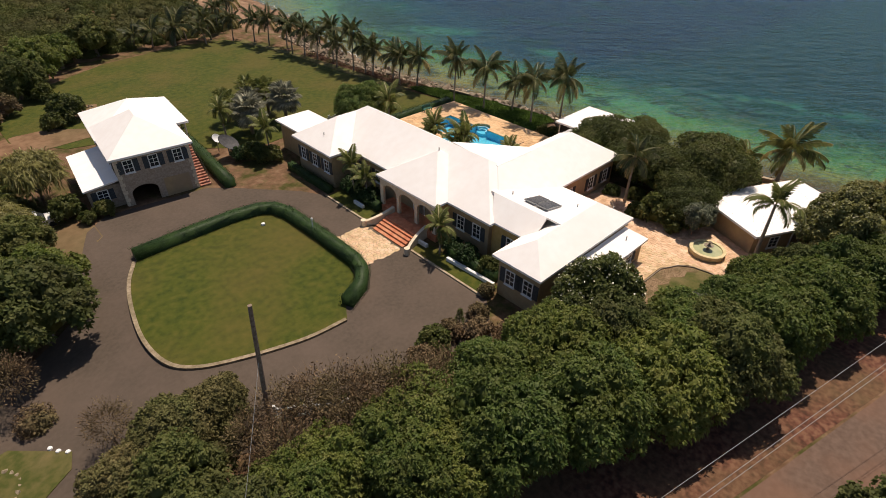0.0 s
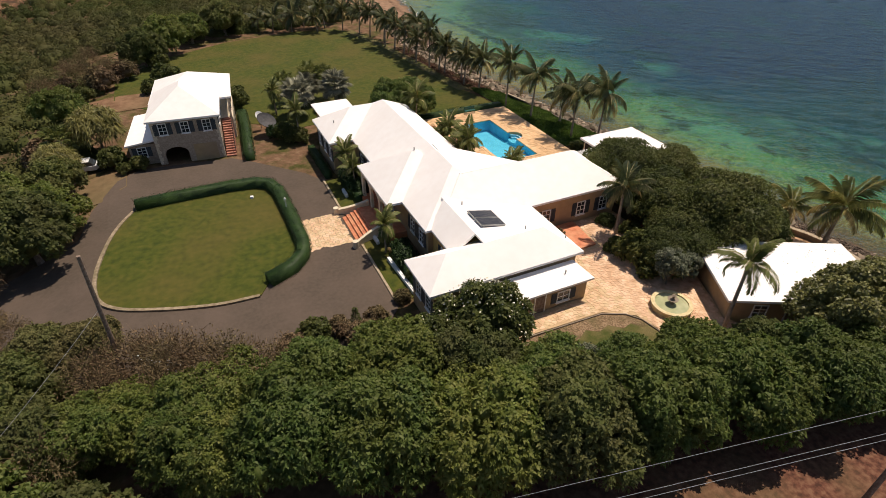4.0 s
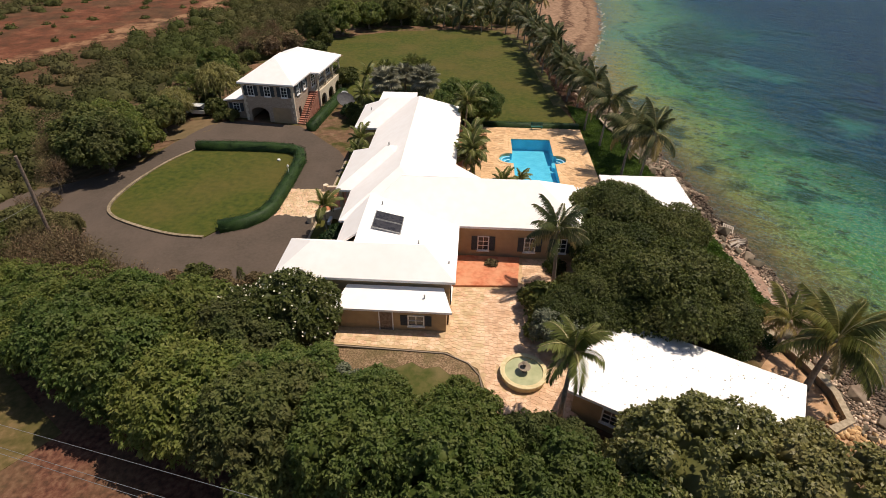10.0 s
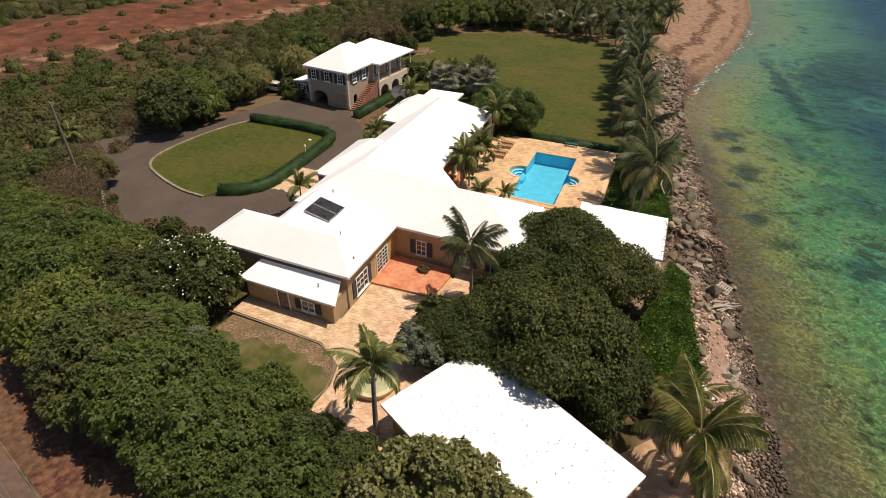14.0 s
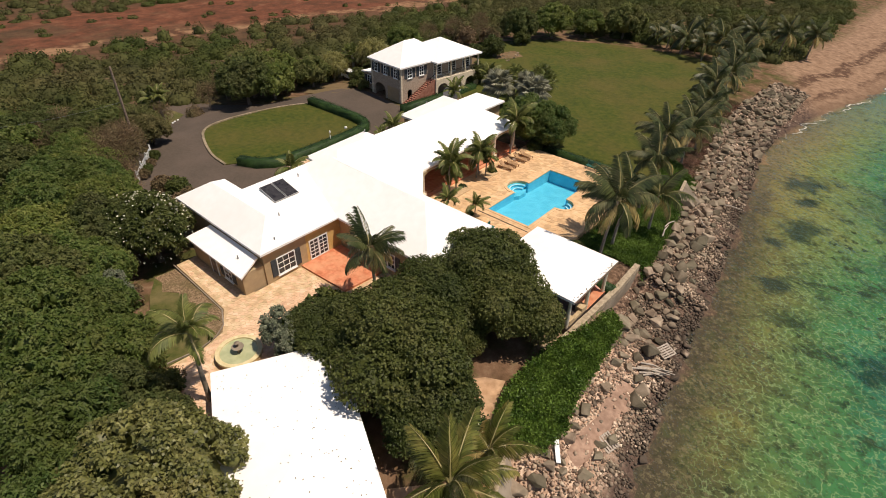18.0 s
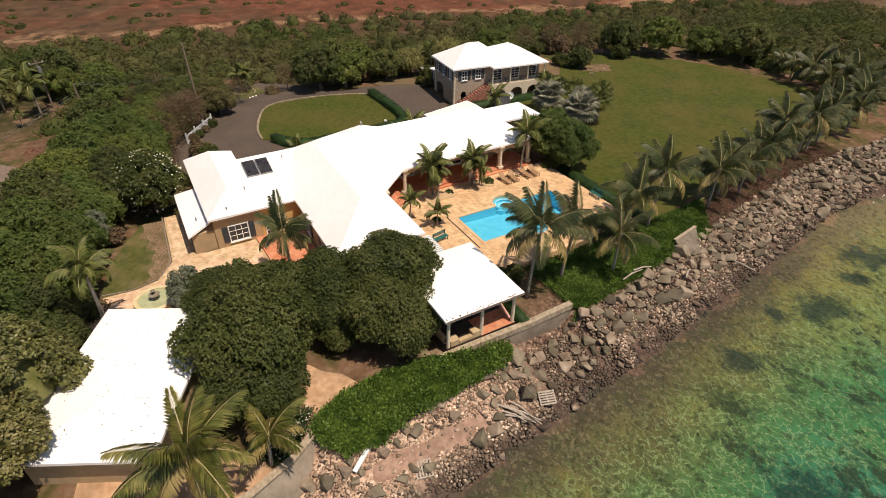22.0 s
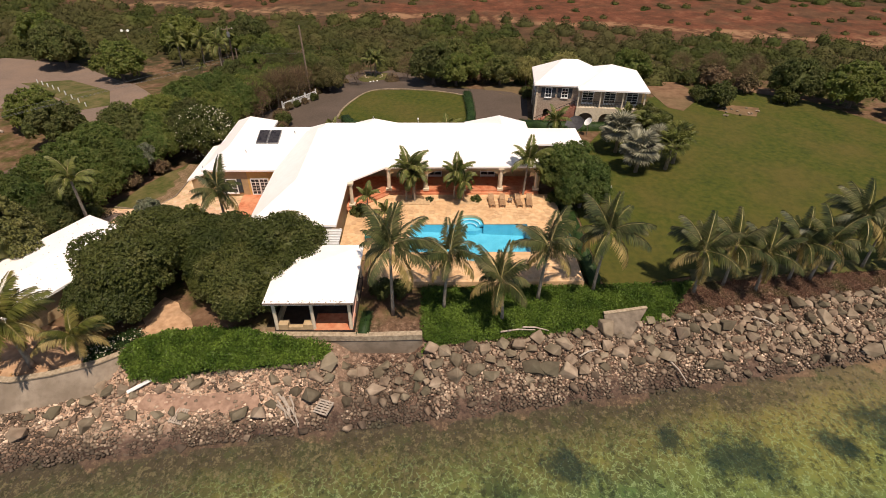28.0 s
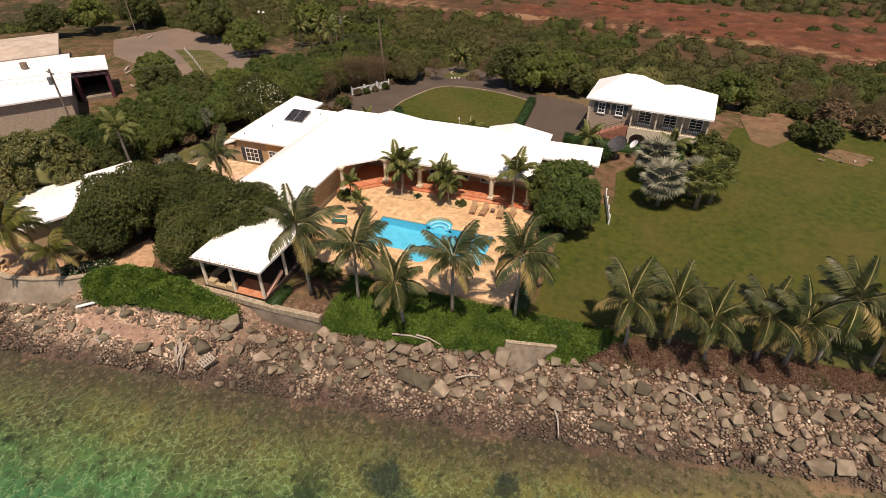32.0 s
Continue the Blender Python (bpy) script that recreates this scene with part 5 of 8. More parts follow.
# ---------------------------------------------------------------- plants
def leaf_quads(pos, dirs, length, width, rng, droop=0.25, face=None):
    """Pointed leaves, as kite-shaped quads, from base points and directions; face turns their upper sides outwards."""
    n = len(pos)
    d = dirs / np.linalg.norm(dirs, axis=1, keepdims=True)
    ref = rng.normal(size=(n, 3)) if face is None else face + rng.normal(size=(n, 3)) * 0.38
    s = np.cross(d, ref)
    s /= np.linalg.norm(s, axis=1, keepdims=True) + 1e-9
    L = (length * rng.uniform(0.7, 1.25, n))[:, None]
    W = (width * rng.uniform(0.7, 1.25, n))[:, None]
    tip = pos + d * L - np.array([0, 0, 1.0]) * L * droop
    mid = pos + d * L * 0.45
    v = np.stack([pos, mid + s * W / 2, tip, mid - s * W / 2], 1).reshape(-1, 3)
    f = np.arange(4 * n).reshape(n, 4)
    return v, f


def ball(c, r, rng, rings=5, seg=8):
    v, f = [], []
    for i in range(rings + 1):
        th = math.pi * i / rings
        for k in range(seg):
            ph = 2 * math.pi * k / seg
            j = r * rng.uniform(0.82, 1.08)
            v.append((c[0] + j * math.sin(th) * math.cos(ph), c[1] + j * math.sin(th) * math.sin(ph), c[2] + j * math.cos(th) * 0.8))
    for i in range(rings):
        for k in range(seg):
            f.append((i * seg + k, (i + 1) * seg + k, (i + 1) * seg + (k + 1) % seg, i * seg + (k + 1) % seg))
    return np.array(v), np.array(f)


def crown_mesh(name, seed, radius, height, lobes, tufts, leaves, leaf_len, leaf_wid, material, bump=0.28, core=0.72, droop=0.25, squash=0.8):
    """A crown of many leaf tufts set on uneven lobes, about z = 0; radius and height in metres."""
    rng = np.random.default_rng(seed)
    V, F, base = [], [], 0

    def add(v, f):
        nonlocal base
        V.append(v)
        F.append(f + base)
        base += len(v)

    add(*ball((0, 0, -0.05 * height), radius * core * 0.92, rng, 6, 10))
    V[-1][:, 2] = (V[-1][:, 2] + 0.05 * height) * (height / radius) * 1.1 - 0.05 * height
    for i in range(lobes):
        zz = 1 - 1.3 * (i + 0.5) / lobes
        a = i * 2.39996 + rng.uniform(-0.35, 0.35)
        rr = math.sqrt(max(0, 1 - zz * zz))
        d0 = np.array([rr * math.cos(a), rr * math.sin(a), zz])
        lr = radius * bump * rng.uniform(0.65, 1.45)
        c = d0 * np.array([radius, radius, height]) * (1 - bump) * rng.uniform(0.9, 1.07)
        if lr > 0.3:
            add(*ball(c, lr * 0.76, rng, 5, 9))
            V[-1][:, 2] = c[2] + (V[-1][:, 2] - c[2]) * squash / 0.8
        n = max(3, int(tufts * (lr / (radius * bump)) ** 2))
        d = rng.normal(size=(n, 3)) + d0 * 0.9 + np.array([0, 0, 0.35])
        d /= np.linalg.norm(d, axis=1, keepdims=True)
        p = c + d * lr * rng.uniform(0.80, 1.06, (n, 1)) * np.array([1.0, 1.0, min(1.0, squash / 0.8)])
        pos = np.repeat(p, leaves, 0) + rng.normal(size=(n * leaves, 3)) * leaf_len * 0.12
        up = np.repeat(d, leaves, 0)
        out = up * 0.4 + rng.normal(size=(n * leaves, 3)) * 0.8
        add(*leaf_quads(pos, out, leaf_len, leaf_wid, rng, droop, up + np.array([0, 0, 0.3])))
    v, f = np.concatenate(V), np.concatenate(F)
    return mesh_from(name, v, f, material)


def trunk_bm(height, r, spread, seed, limbs=5):
    rng = random.Random(seed)
    lean = (rng.uniform(-0.3, 0.3), rng.uniform(-0.3, 0.3))
    fork = height * 0.45
    bm = tube_bm([(0, 0, -0.2), (lean[0] * 0.4, lean[1] * 0.4, fork * 0.5), (lean[0], lean[1], fork)], [r * 1.35, r, r * 0.85], 8)
    for k in range(limbs):
        a = 2 * math.pi * k / limbs + rng.uniform(-0.4, 0.4)
        e = spread * rng.uniform(0.5, 0.8)
        mid = (lean[0] + e * 0.45 * math.cos(a), lean[1] + e * 0.45 * math.sin(a), fork + height * 0.22)
        tube_bm([(lean[0], lean[1], fork - 0.1), mid, (lean[0] + e * math.cos(a), lean[1] + e * math.sin(a), height * rng.uniform(0.75, 0.95))], [r * 0.6, r * 0.38, r * 0.14], 6, bm)
    return bm


def tree_kind(name, label, category, crown, trunk_h, r, spread, seed, crown_z, group=""):
    t = thing(name, label, category, group)
    part("trunk", trunk_bm(trunk_h, r, spread, seed), BARK, t)
    piece("crown", crown, t, m=pose(0, 0, crown_z))
    return t


def plant(proto, spots, used):
    """Sets a kind of plant out at spots (x, y, size, turn); the first spot takes the original."""
    for x, y, s, rz in spots:
        m = Matrix.Translation((x, y, ground_z(x, y) - 0.05)) @ Matrix.Rotation(radians(rz), 4, 'Z') @ Matrix.Scale(s, 4)
        if proto in used:
            c = copy_thing(proto, Matrix.Identity(4))
            c.matrix_basis = m
        else:
            proto.matrix_basis = m
            used.add(proto)


USED = set()
MANGO = [tree_kind("mango_tree", "broad leafy green tree in the belt along the road", "tree",
                   crown_mesh("crown", 10 + k, 3.6, 3.2, 30, 66, 8, 0.26, 0.135, (LEAF, LEAF_BRIGHT, LEAF, LEAF_OLIVE, LEAF_BROWN)[k], 0.29, 0.66, 0.3), 4.0, 0.22, 3.0, k, 3.3, "trees along the road") for k in range(5)]
BELT = [(-37.2, -9.0, 0.75), (-31.4, -12.6, 0.85), (-26.0, -14.8, 1.05), (-21.0, -17.2, 1.1), (-15.8, -19.3, 1.12), (-10.4, -21.3, 1.1), (-5.0, -22.3, 1.05), (0.6, -23.6, 1.05), (5.8, -25.2, 1.0),
        (-41.4, -4.2, 0.85), (-34.6, -9.0, 0.75), (-40.4, -0.6, 0.78), (-43.6, -1.6, 0.72), (-44.8, -5.4, 0.8), (-28.8, -10.0, 0.85), (-23.6, -11.4, 0.9), (-18.4, -13.2, 1.05), (-14.2, -15.0, 1.0), (-37.6, -0.2, 0.62), (-31.0, -10.6, 0.85), (-9.6, -17.6, 0.85), (-4.4, -19.4, 0.8), (0.8, -20.2, 0.8),
        (5.4, -21.6, 0.75), (10.6, -26.4, 0.9), (-29.8, -13.4, 0.8), (-13.0, -18.6, 0.95), (-40.0, -9.4, 0.85), (16.5, -28.5, 0.95)]
plant(MANGO[3], [(-47.5, -9.5, 0.9, 20)], USED)
for k, (x, y, s) in enumerate(BELT):
    edge = float(lerp_line([(-50, -2.5), (-38, -2.6), (-33.5, -5.6), (-27, -9.5), (-20, -9.0)], x))
    plant(MANGO[4 if x < -27 and y > edge - 1.2 else 3 if x < -38 and k % 2 else (0, 1, 0, 2, 1, 3)[k % 6]], [(x, y, s, 57 * k)], USED)
GRAPE_PALE = mat("pale_sea_grape_leaf", [(0.140, 0.142, 0.040), (0.205, 0.198, 0.062), (0.285, 0.258, 0.095)], 0.9, 0.5, island=0.4, rnd=0.12, translucent=0.36, spec=0.45)
GRAPE = [tree_kind("sea_grape_tree", "dense dark round-crowned sea grape tree", "tree",
                   crown_mesh("crown", 30 + k, 4.2 if k < 2 else 3.9, 2.9 if k < 2 else 3.3, (20, 20, 60, 34, 34)[k], (300, 300, 84, 36, 36)[k], 4, 0.19 if k < 3 else 0.34, 0.14 if k < 3 else 0.25, (GRAPE_PALE if k == 2 else LEAF_DARK) if k < 3 else (LEAF_BRIGHT, LEAF_OLIVE)[k - 3], (0.37, 0.37, 0.18, 0.2, 0.2)[k], 0.74 if k < 3 else 0.7, squash=0.58 if k < 2 else 0.8), 4.4, 0.25, 3.2, 20 + k, 3.2, "sea grape trees") for k in range(5)]
plant(GRAPE[0], [(16.0, -1.8, 0.6, 40)], USED)
for k, (x, y, s) in enumerate([(14.6, 3.4, 1.05), (18.2, 1.6, 0.9), (12.6, -5.4, 0.95), (16.2, -8.2, 1.12), (19.8, -9.2, 0.78), (13.6, -1.4, 0.9), (8.8, -9.0, 0.7), (11.4, -8.6, 0.8), (13.6, -23.2, 1.22), (18.2, -25.0, 1.2), (10.4, -23.8, 0.8),                                (-43.6, 17.6, 1.1), (-42.4, 21.6, 0.9), (-47.2, 20.8, 1.15), (-47.6, 25.6, 1.0), (-42.6, 29.5, 0.8), (-44.0, 53.0, 0.9), (-33.0, 77.0, 1.0), (-29.0, 84.0, 1.1), (-17.0, 94.0, 1.1), (-24, 90, 0.9),
                               (-46.0, -14.0, 1.0), (-41.0, -13.5, 0.9), (-66.0, -22.0, 1.1), (-47.0, -40.0, 1.1), (-55.5, -55.0, 1.2), (-68.0, -66.0, 1.2), (-62.0, -60.0, 1.1), (-58.0, -15.0, 0.9), (-37.5, -16.0, 0.8), (-60.0, -20.5, 0.8),
                               (7.4, -20.6, 0.5), (-67.0, -36.0, 1.1), (-60.0, -80.0, 1.2), (-52.0, -88.0, 1.2), (-44.5, -92.0, 1.1), (-22.0, -40.0, 0.9), (-16.0, -33.5, 0.9)]):
    plant(GRAPE[k % 2] if k < 8 else GRAPE[2] if k < 11 else GRAPE[3 + k % 2], [(x, y, s, 83 * k)], USED)
SHADE = tree_kind("shade_tree", "round dark green shade tree at the end of the pool deck", "tree", crown_mesh("crown", 61, 3.7, 3.2, 40, 46, 6, 0.28, 0.13, LEAF, 0.22, 0.74, 0.35), 4.4, 0.22, 3.0, 62, 3.2, "shade trees")
plant(SHADE, [(-1.0, 32.9, 1.02, 0), (1.6, 33.9, 0.9, 120)], USED)
PANDAN = mat("variegated_strap_leaf", [(0.135, 0.132, 0.034), (0.265, 0.238, 0.078)], 1.0, 0.5, island=0.3, translucent=0.25)
SCREW = tree_kind("screw_pine", "screw pine with drooping yellow-green strap leaves", "tree", crown_mesh("crown", 65, 1.9, 1.5, 22, 12, 14, 0.75, 0.085, PANDAN, 0.32, 0.45, 0.55), 2.8, 0.12, 1.5, 66, 2.9, "screw pines")
plant(SCREW, [(-42.8, 34.2, 1.1, 0), (-38.6, 40.0, 1.35, 90)], USED)
BLOSSOM_CROWN = crown_mesh("crown", 51, 3.0, 2.9, 30, 52, 5, 0.30, 0.16, LEAF_DARK, 0.25, 0.78)
blossom = tree_kind("flowering_tree", "dark-leaved tree dotted with white blossom", "tree", BLOSSOM_CROWN, 4.2, 0.2, 2.6, 52, 3.2)
fl = np.random.default_rng(6)
fd = fl.normal(size=(420, 3)) + np.array([0.2, 0.4, 0.5])
fd /= np.linalg.norm(fd, axis=1, keepdims=True)
fv, ff = leaf_quads(fd * np.array([3.0, 3.0, 2.9]) * fl.uniform(0.9, 1.02, (420, 1)), fd + fl.normal(size=(420, 3)) * 0.6, 0.16, 0.14, fl)
piece("blossom", mesh_from("blossom", fv, ff, FLOWER), blossom, "white blossom", pose(0, 0, 3.2))
plant(blossom, [(-11.6, -11.9, 1.15, 0), (-15.0, -12.2, 0.95, 120)], USED)
BUSH = [tree_kind("garden_bush", "dense green garden bush by the villa", "bush", crown_mesh("crown", 55 + k, 1.2, 1.0, 16, 25, 4, 0.24, 0.14, m, 0.3, 0.75), 1.0, 0.07, 0.9, 56 + k, 0.9, "garden bushes") for k, m in enumerate((LEAF_DARK, HEDGE, LEAF_DRY))]
for k, (kind, x, y, s, rz) in enumerate([(1, -12.2, 16.4, 1.0, 0), (1, -12.0, 20.4, 0.9, 40), (1, -12.2, 1.6, 1.0, 70), (1, -12.0, 3.6, 0.8, 0), (0, -12.0, -1.0, 0.9, 20), (1, -12.6, 18.2, 0.8, 110), (0, 7.2, -7.4, 1.7, 0), (0, 7.0, -9.4, 1.3, 60), (0, 6.4, -5.6, 1.0, 10), (0, -34.4, 33.4, 0.9, 30), (0, -37.4, 35.4, 1.3, 80), (0, 8.6, 1.2 - 2.4, 0.8, 0),
                                      (0, 3.6, 9.4, 0.8, 0), (1, 5.2, 12.9, 0.5, 0), (1, 0.8, 17.0, 0.5, 0), (0, 0.9, 22.3, 0.6, 0), (0, 1.0, 31.4, 0.9, 10), (0, 16.8, 13.0, 0.9, 0), (0, 16.6, 14.6, 0.8, 90), (0, -16.4, 34.6, 1.3, 0), (0, -15.0, 33.2, 1.1, 40), (1, -17.6, 36.0, 1.0, 0),
                                      (2, -37.0, 35.6, 0.7, 0), (0, 7.2, -20.3, 1.4, 0), (0, 4.2, -18.9, 1.0, 30), (2, -14.4, -2.9, 0.6, 0), (2, -3.2, -18.2, 1.0, 0), (2, -7.2, -16.6, 1.0, 60), (0, 9.6, -3.6, 0.9, 0), (2, 3.0, -0.9, 0.55, 0), (0, -36.2, 33.0, 0.7, 0), (0, -29.8, 63.4, 1.9, 0), (0, -32.4, 61.0, 1.2, 70), (2, -39.5, 66.6, 1.9, 30), (2, -36.0, 70.6, 1.6, 0), (0, -21.8, 48.6, 1.7, 0), (0, -20.6, 50.6, 1.4, 80), (0, -30.4, -4.4, 0.55, 0), (0, -22.4, -4.6, 1.1, 20), (2, -24.2, -5.4, 1.0, 70), (2, -20.4, -4.4, 0.8, 120), (2, -17.4, -4.6, 0.8, 200), (2, -19.0, -6.2, 1.0, 10), (2, -31.8, -3.4, 0.5, 40), (0, -33.4, -2.2, 0.6, 90), (2, -29.2, -5.4, 0.6, 10), (0, -42.0, 63.0, 1.2, 0), (2, -45.0, 68.0, 1.5, 30), (0, -30.8, 74.6, 1.5, 10)]):
    plant(BUSH[kind], [(x, y, s, rz)], USED)
conifer = thing("young_conifer", "small dark conical conifer at the edge of the drive", "tree", m=pose(-18.9, -4.0, ground_z(-18.9, -4.0)) @ Matrix.Scale(0.75, 4))
part("trunk", tube_bm([(0, 0, -0.1), (0, 0, 1.0), (0.03, 0, 2.3)], [0.06, 0.045, 0.015], 6), BARK, conifer)
cr = np.random.default_rng(44)
cu, ca = cr.uniform(0, 1, 700), cr.uniform(0, 2 * math.pi, 700)
cd = np.stack([np.cos(ca), np.sin(ca), np.full(700, 0.25)], 1)
piece("crown", mesh_from("crown", *leaf_quads(cd * (0.75 * (1 - cu) * cr.uniform(0.3, 0.8, 700))[:, None] * np.array([1, 1, 0]) + np.stack([0 * cu, 0 * cu, 0.3 + 2.1 * cu], 1), cd + cr.normal(size=(700, 3)) * 0.3, 0.3, 0.06, cr), LEAF_DARK), conifer)
for k, (x, y, s) in enumerate([(-44.6, 39.6, 2.0), (-45.5, 25.5, 1.8)]):
    plant(BUSH[2], [(x, y, s, 50 * k)], USED)


def frond_mesh(name, seed, length, leaflets, leaf_len, material, droop=1.0, blown=0.0, width=0.06, rise=0.75, bend=1.55, hang=0.28):
    """One feathered palm leaf along local x, with the rachis bending down."""
    rng = np.random.default_rng(seed)
    t = np.linspace(0.12, 1.0, leaflets)
    ang = rise - droop * bend * t ** 1.3
    xs = np.concatenate([[0], np.cumsum(np.cos(rise - droop * bend * np.linspace(0, 1, 40) ** 1.3))]) * length / 40
    zs = np.concatenate([[0], np.cumsum(np.sin(rise - droop * bend * np.linspace(0, 1, 40) ** 1.3))]) * length / 40
    px, pz = np.interp(t * 40, np.arange(41), xs), np.interp(t * 40, np.arange(41), zs)
    V, F, b = [], [], 0
    k = 12
    rt = np.linspace(0, 1, k)
    rx, rz = np.interp(rt * 40, np.arange(41), xs), np.interp(rt * 40, np.arange(41), zs)
    for i in range(k):
        w = 0.05 * (1 - 0.85 * rt[i])
        V += [(rx[i], -w, rz[i]), (rx[i], w, rz[i])]
    F += [(2 * i, 2 * i + 1, 2 * i + 3, 2 * i + 2) for i in range(k - 1)]
    b = len(V)
    for i in range(leaflets):
        L = leaf_len * (0.35 + 0.65 * math.sin(math.pi * min(1, 0.15 + 0.85 * t[i]) ** 0.9)) * rng.uniform(0.85, 1.15)
        for s in (-1, 1):
            fw = 0.55 + 0.3 * t[i] + rng.uniform(-0.1, 0.1)
            d = np.array([math.cos(ang[i]) * fw, s * 0.85 + blown, math.sin(ang[i]) * fw - 0.12 - 0.25 * rng.uniform(0, 1)])
            d /= np.linalg.norm(d)
            p = np.array([px[i], 0, pz[i]])
            mid = p + d * L * 0.5
            tip = p + d * L + np.array([0, 0, -L * hang])
            side = np.array([math.cos(ang[i]), 0, math.sin(ang[i])]) * width
            V += [tuple(p - side * 0.6), tuple(mid - side), tuple(tip), tuple(mid + side)]
            F.append((b, b + 1, b + 2, b + 3))
            b += 4
    me = mesh_from(name, np.array(V), np.array(F), material)
    me.materials.append(MIDRIB)
    for p in me.polygons[:k - 1]:
        p.material_index = 1
    return me


MIDRIB = mat("pale_frond_midrib", [(0.26, 0.22, 0.085), (0.40, 0.34, 0.16)], 1.2, 0.5)
FROND_SUNNY = mat("sunlit_coconut_frond", [(0.085, 0.100, 0.020), (0.155, 0.160, 0.036), (0.290, 0.250, 0.070)], 0.7, 0.45, island=0.35, translucent=0.35, spec=0.4)
COCO_F = [frond_mesh("frond", 5 + k, 3.75, 54, 0.95, FROND, d, 0.3, 0.055, 0.4, 1.15, 0.7) for k, d in enumerate((0.7, 1.0, 1.25))] + [frond_mesh("frond", 9, 3.6, 46, 0.9, FROND_OLD, 1.3, 0.2, 0.058, 0.35, 1.1, 0.5)]
SUNNY_F = [frond_mesh("frond", 35 + k, 4.0, 56, 0.95, FROND_SUNNY, d, 0.2, 0.06, 0.4, 1.15, 0.65) for k, d in enumerate((0.7, 1.0, 1.25))] + [COCO_F[3]]
ROYAL_F = [frond_mesh("frond", 15 + k, 3.0, 44, 0.75, FROND_GREEN, d) for k, d in enumerate((0.8, 1.15, 1.4))]
DATE_F = [frond_mesh("frond", 25 + k, 2.0, 34, 0.55, FROND_GREEN, d) for k, d in enumerate((0.7, 1.0, 1.3))]


def palm(name, label, height, fronds, meshes, seed, r=0.16, lean=(0.0, 0.0), old=0, group="", wind=0.0):
    rng = random.Random(seed)
    t = thing(name, label, "palm tree", group)
    pts, rad = [], []
    for i in range(7):
        u = i / 6
        pts.append((lean[0] * u ** 1.7, lean[1] * u ** 1.7, height * u - 0.15 * (i == 0)))
        rad.append(r * (1.45 - 0.6 * u if i else 1.7))
    part("trunk", tube_bm(pts, rad, 10), PALMBARK, t, smooth=True)
    for i in range(fronds):
        a = i * 137.5 + rng.uniform(-32, 32)
        a += wind * math.sin(radians(195 - a))
        lift = 54 - 90 * i / fronds + rng.uniform(-17, 17)
        me = meshes[min(2, int(3 * i / fronds))]
        if old and i >= fronds - old:
            me = meshes[-1]
        piece("frond", me, t, m=Matrix.Translation((lean[0], lean[1], height)) @ pose(0, 0, 0, 0, 0, a) @ pose(0, 0, 0, 0, -lift, 0) @ Matrix.Scale(rng.uniform(0.74, 1.12), 4))
    return t


COCO = [palm("coconut_palm", "wind-blown coconut palm on the shore", h, 19 if h > 5 else 15, COCO_F, 40 + k, 0.115, l, 3 if h > 5 else 2, "coconut palms along the shore", 30.0) for k, (h, l) in enumerate(((7.6, (0.5, 0.2)), (5.2, (0.45, -0.3)), (6.5, (0.5, 0.4)), (3.9, (-0.5, 0.3)), (3.3, (0.6, -0.3))))]
# crowns of the shore palms: x, y, height, turn
SHORE_PALMS = [(19.8, 14.2, 8.3, 20), (19.05, 18.85, 7.0, 130), (20.4, 22.9, 5.4, 250), (18.1, 27.0, 7.1, 60), (16.8, 32.1, 7.7, 170), (16.9, 40.6, 5.7, 0), (15.8, 43.9, 5.5, 110), (16.5, 46.5, 5.2, 200), (15.1, 50.3, 5.3, 300), (15.2, 52.6, 5.5, 40),
               (14.2, 55.3, 7.5, 90), (13.2, 58.6, 5.2, 10), (14.4, 61.6, 7.2, 160), (13.4, 65.2, 5.2, 220), (12.8, 68.6, 5.6, 320), (11.8, 72.0, 6.4, 75), (13.0, 75.6, 5.0, 140), (11.2, 79.4, 5.8, 250), (10.2, 83.6, 5.4, 15), (7.6, 88.0, 5.0, 100),
               (1.5, 89.4, 3.9, 20), (-2.6, 91.6, 4.4, 140), (3.8, 92.4, 4.8, 260), (-6.6, 93.4, 3.8, 50), (-0.4, 95.0, 4.6, 190), (-9.6, 94.8, 3.4, 310), (8.6, 97.0, 5.6, 80), (13.0, 101.0, 6.0, 30), (17.0, 107.0, 5.6, 220), (6.0, 103.0, 5.2, 120)]
COCO_H, COCO_LEAN = (7.6, 5.2, 6.5, 3.9, 3.3), ((0.5, 0.2), (0.45, -0.3), (0.5, 0.4), (-0.5, 0.3), (0.6, -0.3))
for k, (x, y, z, rz) in enumerate(SHORE_PALMS):
    j = 3 + k % 2 if 88.5 < y < 96 else 0 if z > 7.1 else 2 if z > 6.0 else 1
    size, turn = (z - 0.75) / COCO_H[j], radians(rz % 50 - 25)
    lx, ly = COCO_LEAN[j]
    plant(COCO[j], [(x - size * (lx * math.cos(turn) - ly * math.sin(turn)), y - size * (lx * math.sin(turn) + ly * math.cos(turn)), size, rz % 50 - 25)], USED)
PATIO = palm("coconut_palm", "coconut palm leaning over the flagstone court", 7.3, 20, COCO_F, 71, 0.15, (-0.35, -0.1), 4)
plant(PATIO, [(8.3, -3.1, 0.82, 0)], USED)
WALLPALM = palm("coconut_palm", "full-crowned coconut palm behind the sea wall", 5.2, 26, SUNNY_F, 73, 0.17, (0.2, -0.1), 7)
plant(WALLPALM, [(24.8, -13.3, 0.96, 0)], USED)
YOUNG = palm("young_coconut_palm", "young yellowing coconut palm by the sea wall", 4.1, 17, SUNNY_F[1:] + [COCO_F[3]], 77, 0.13, (0.3, 0.2), 9)
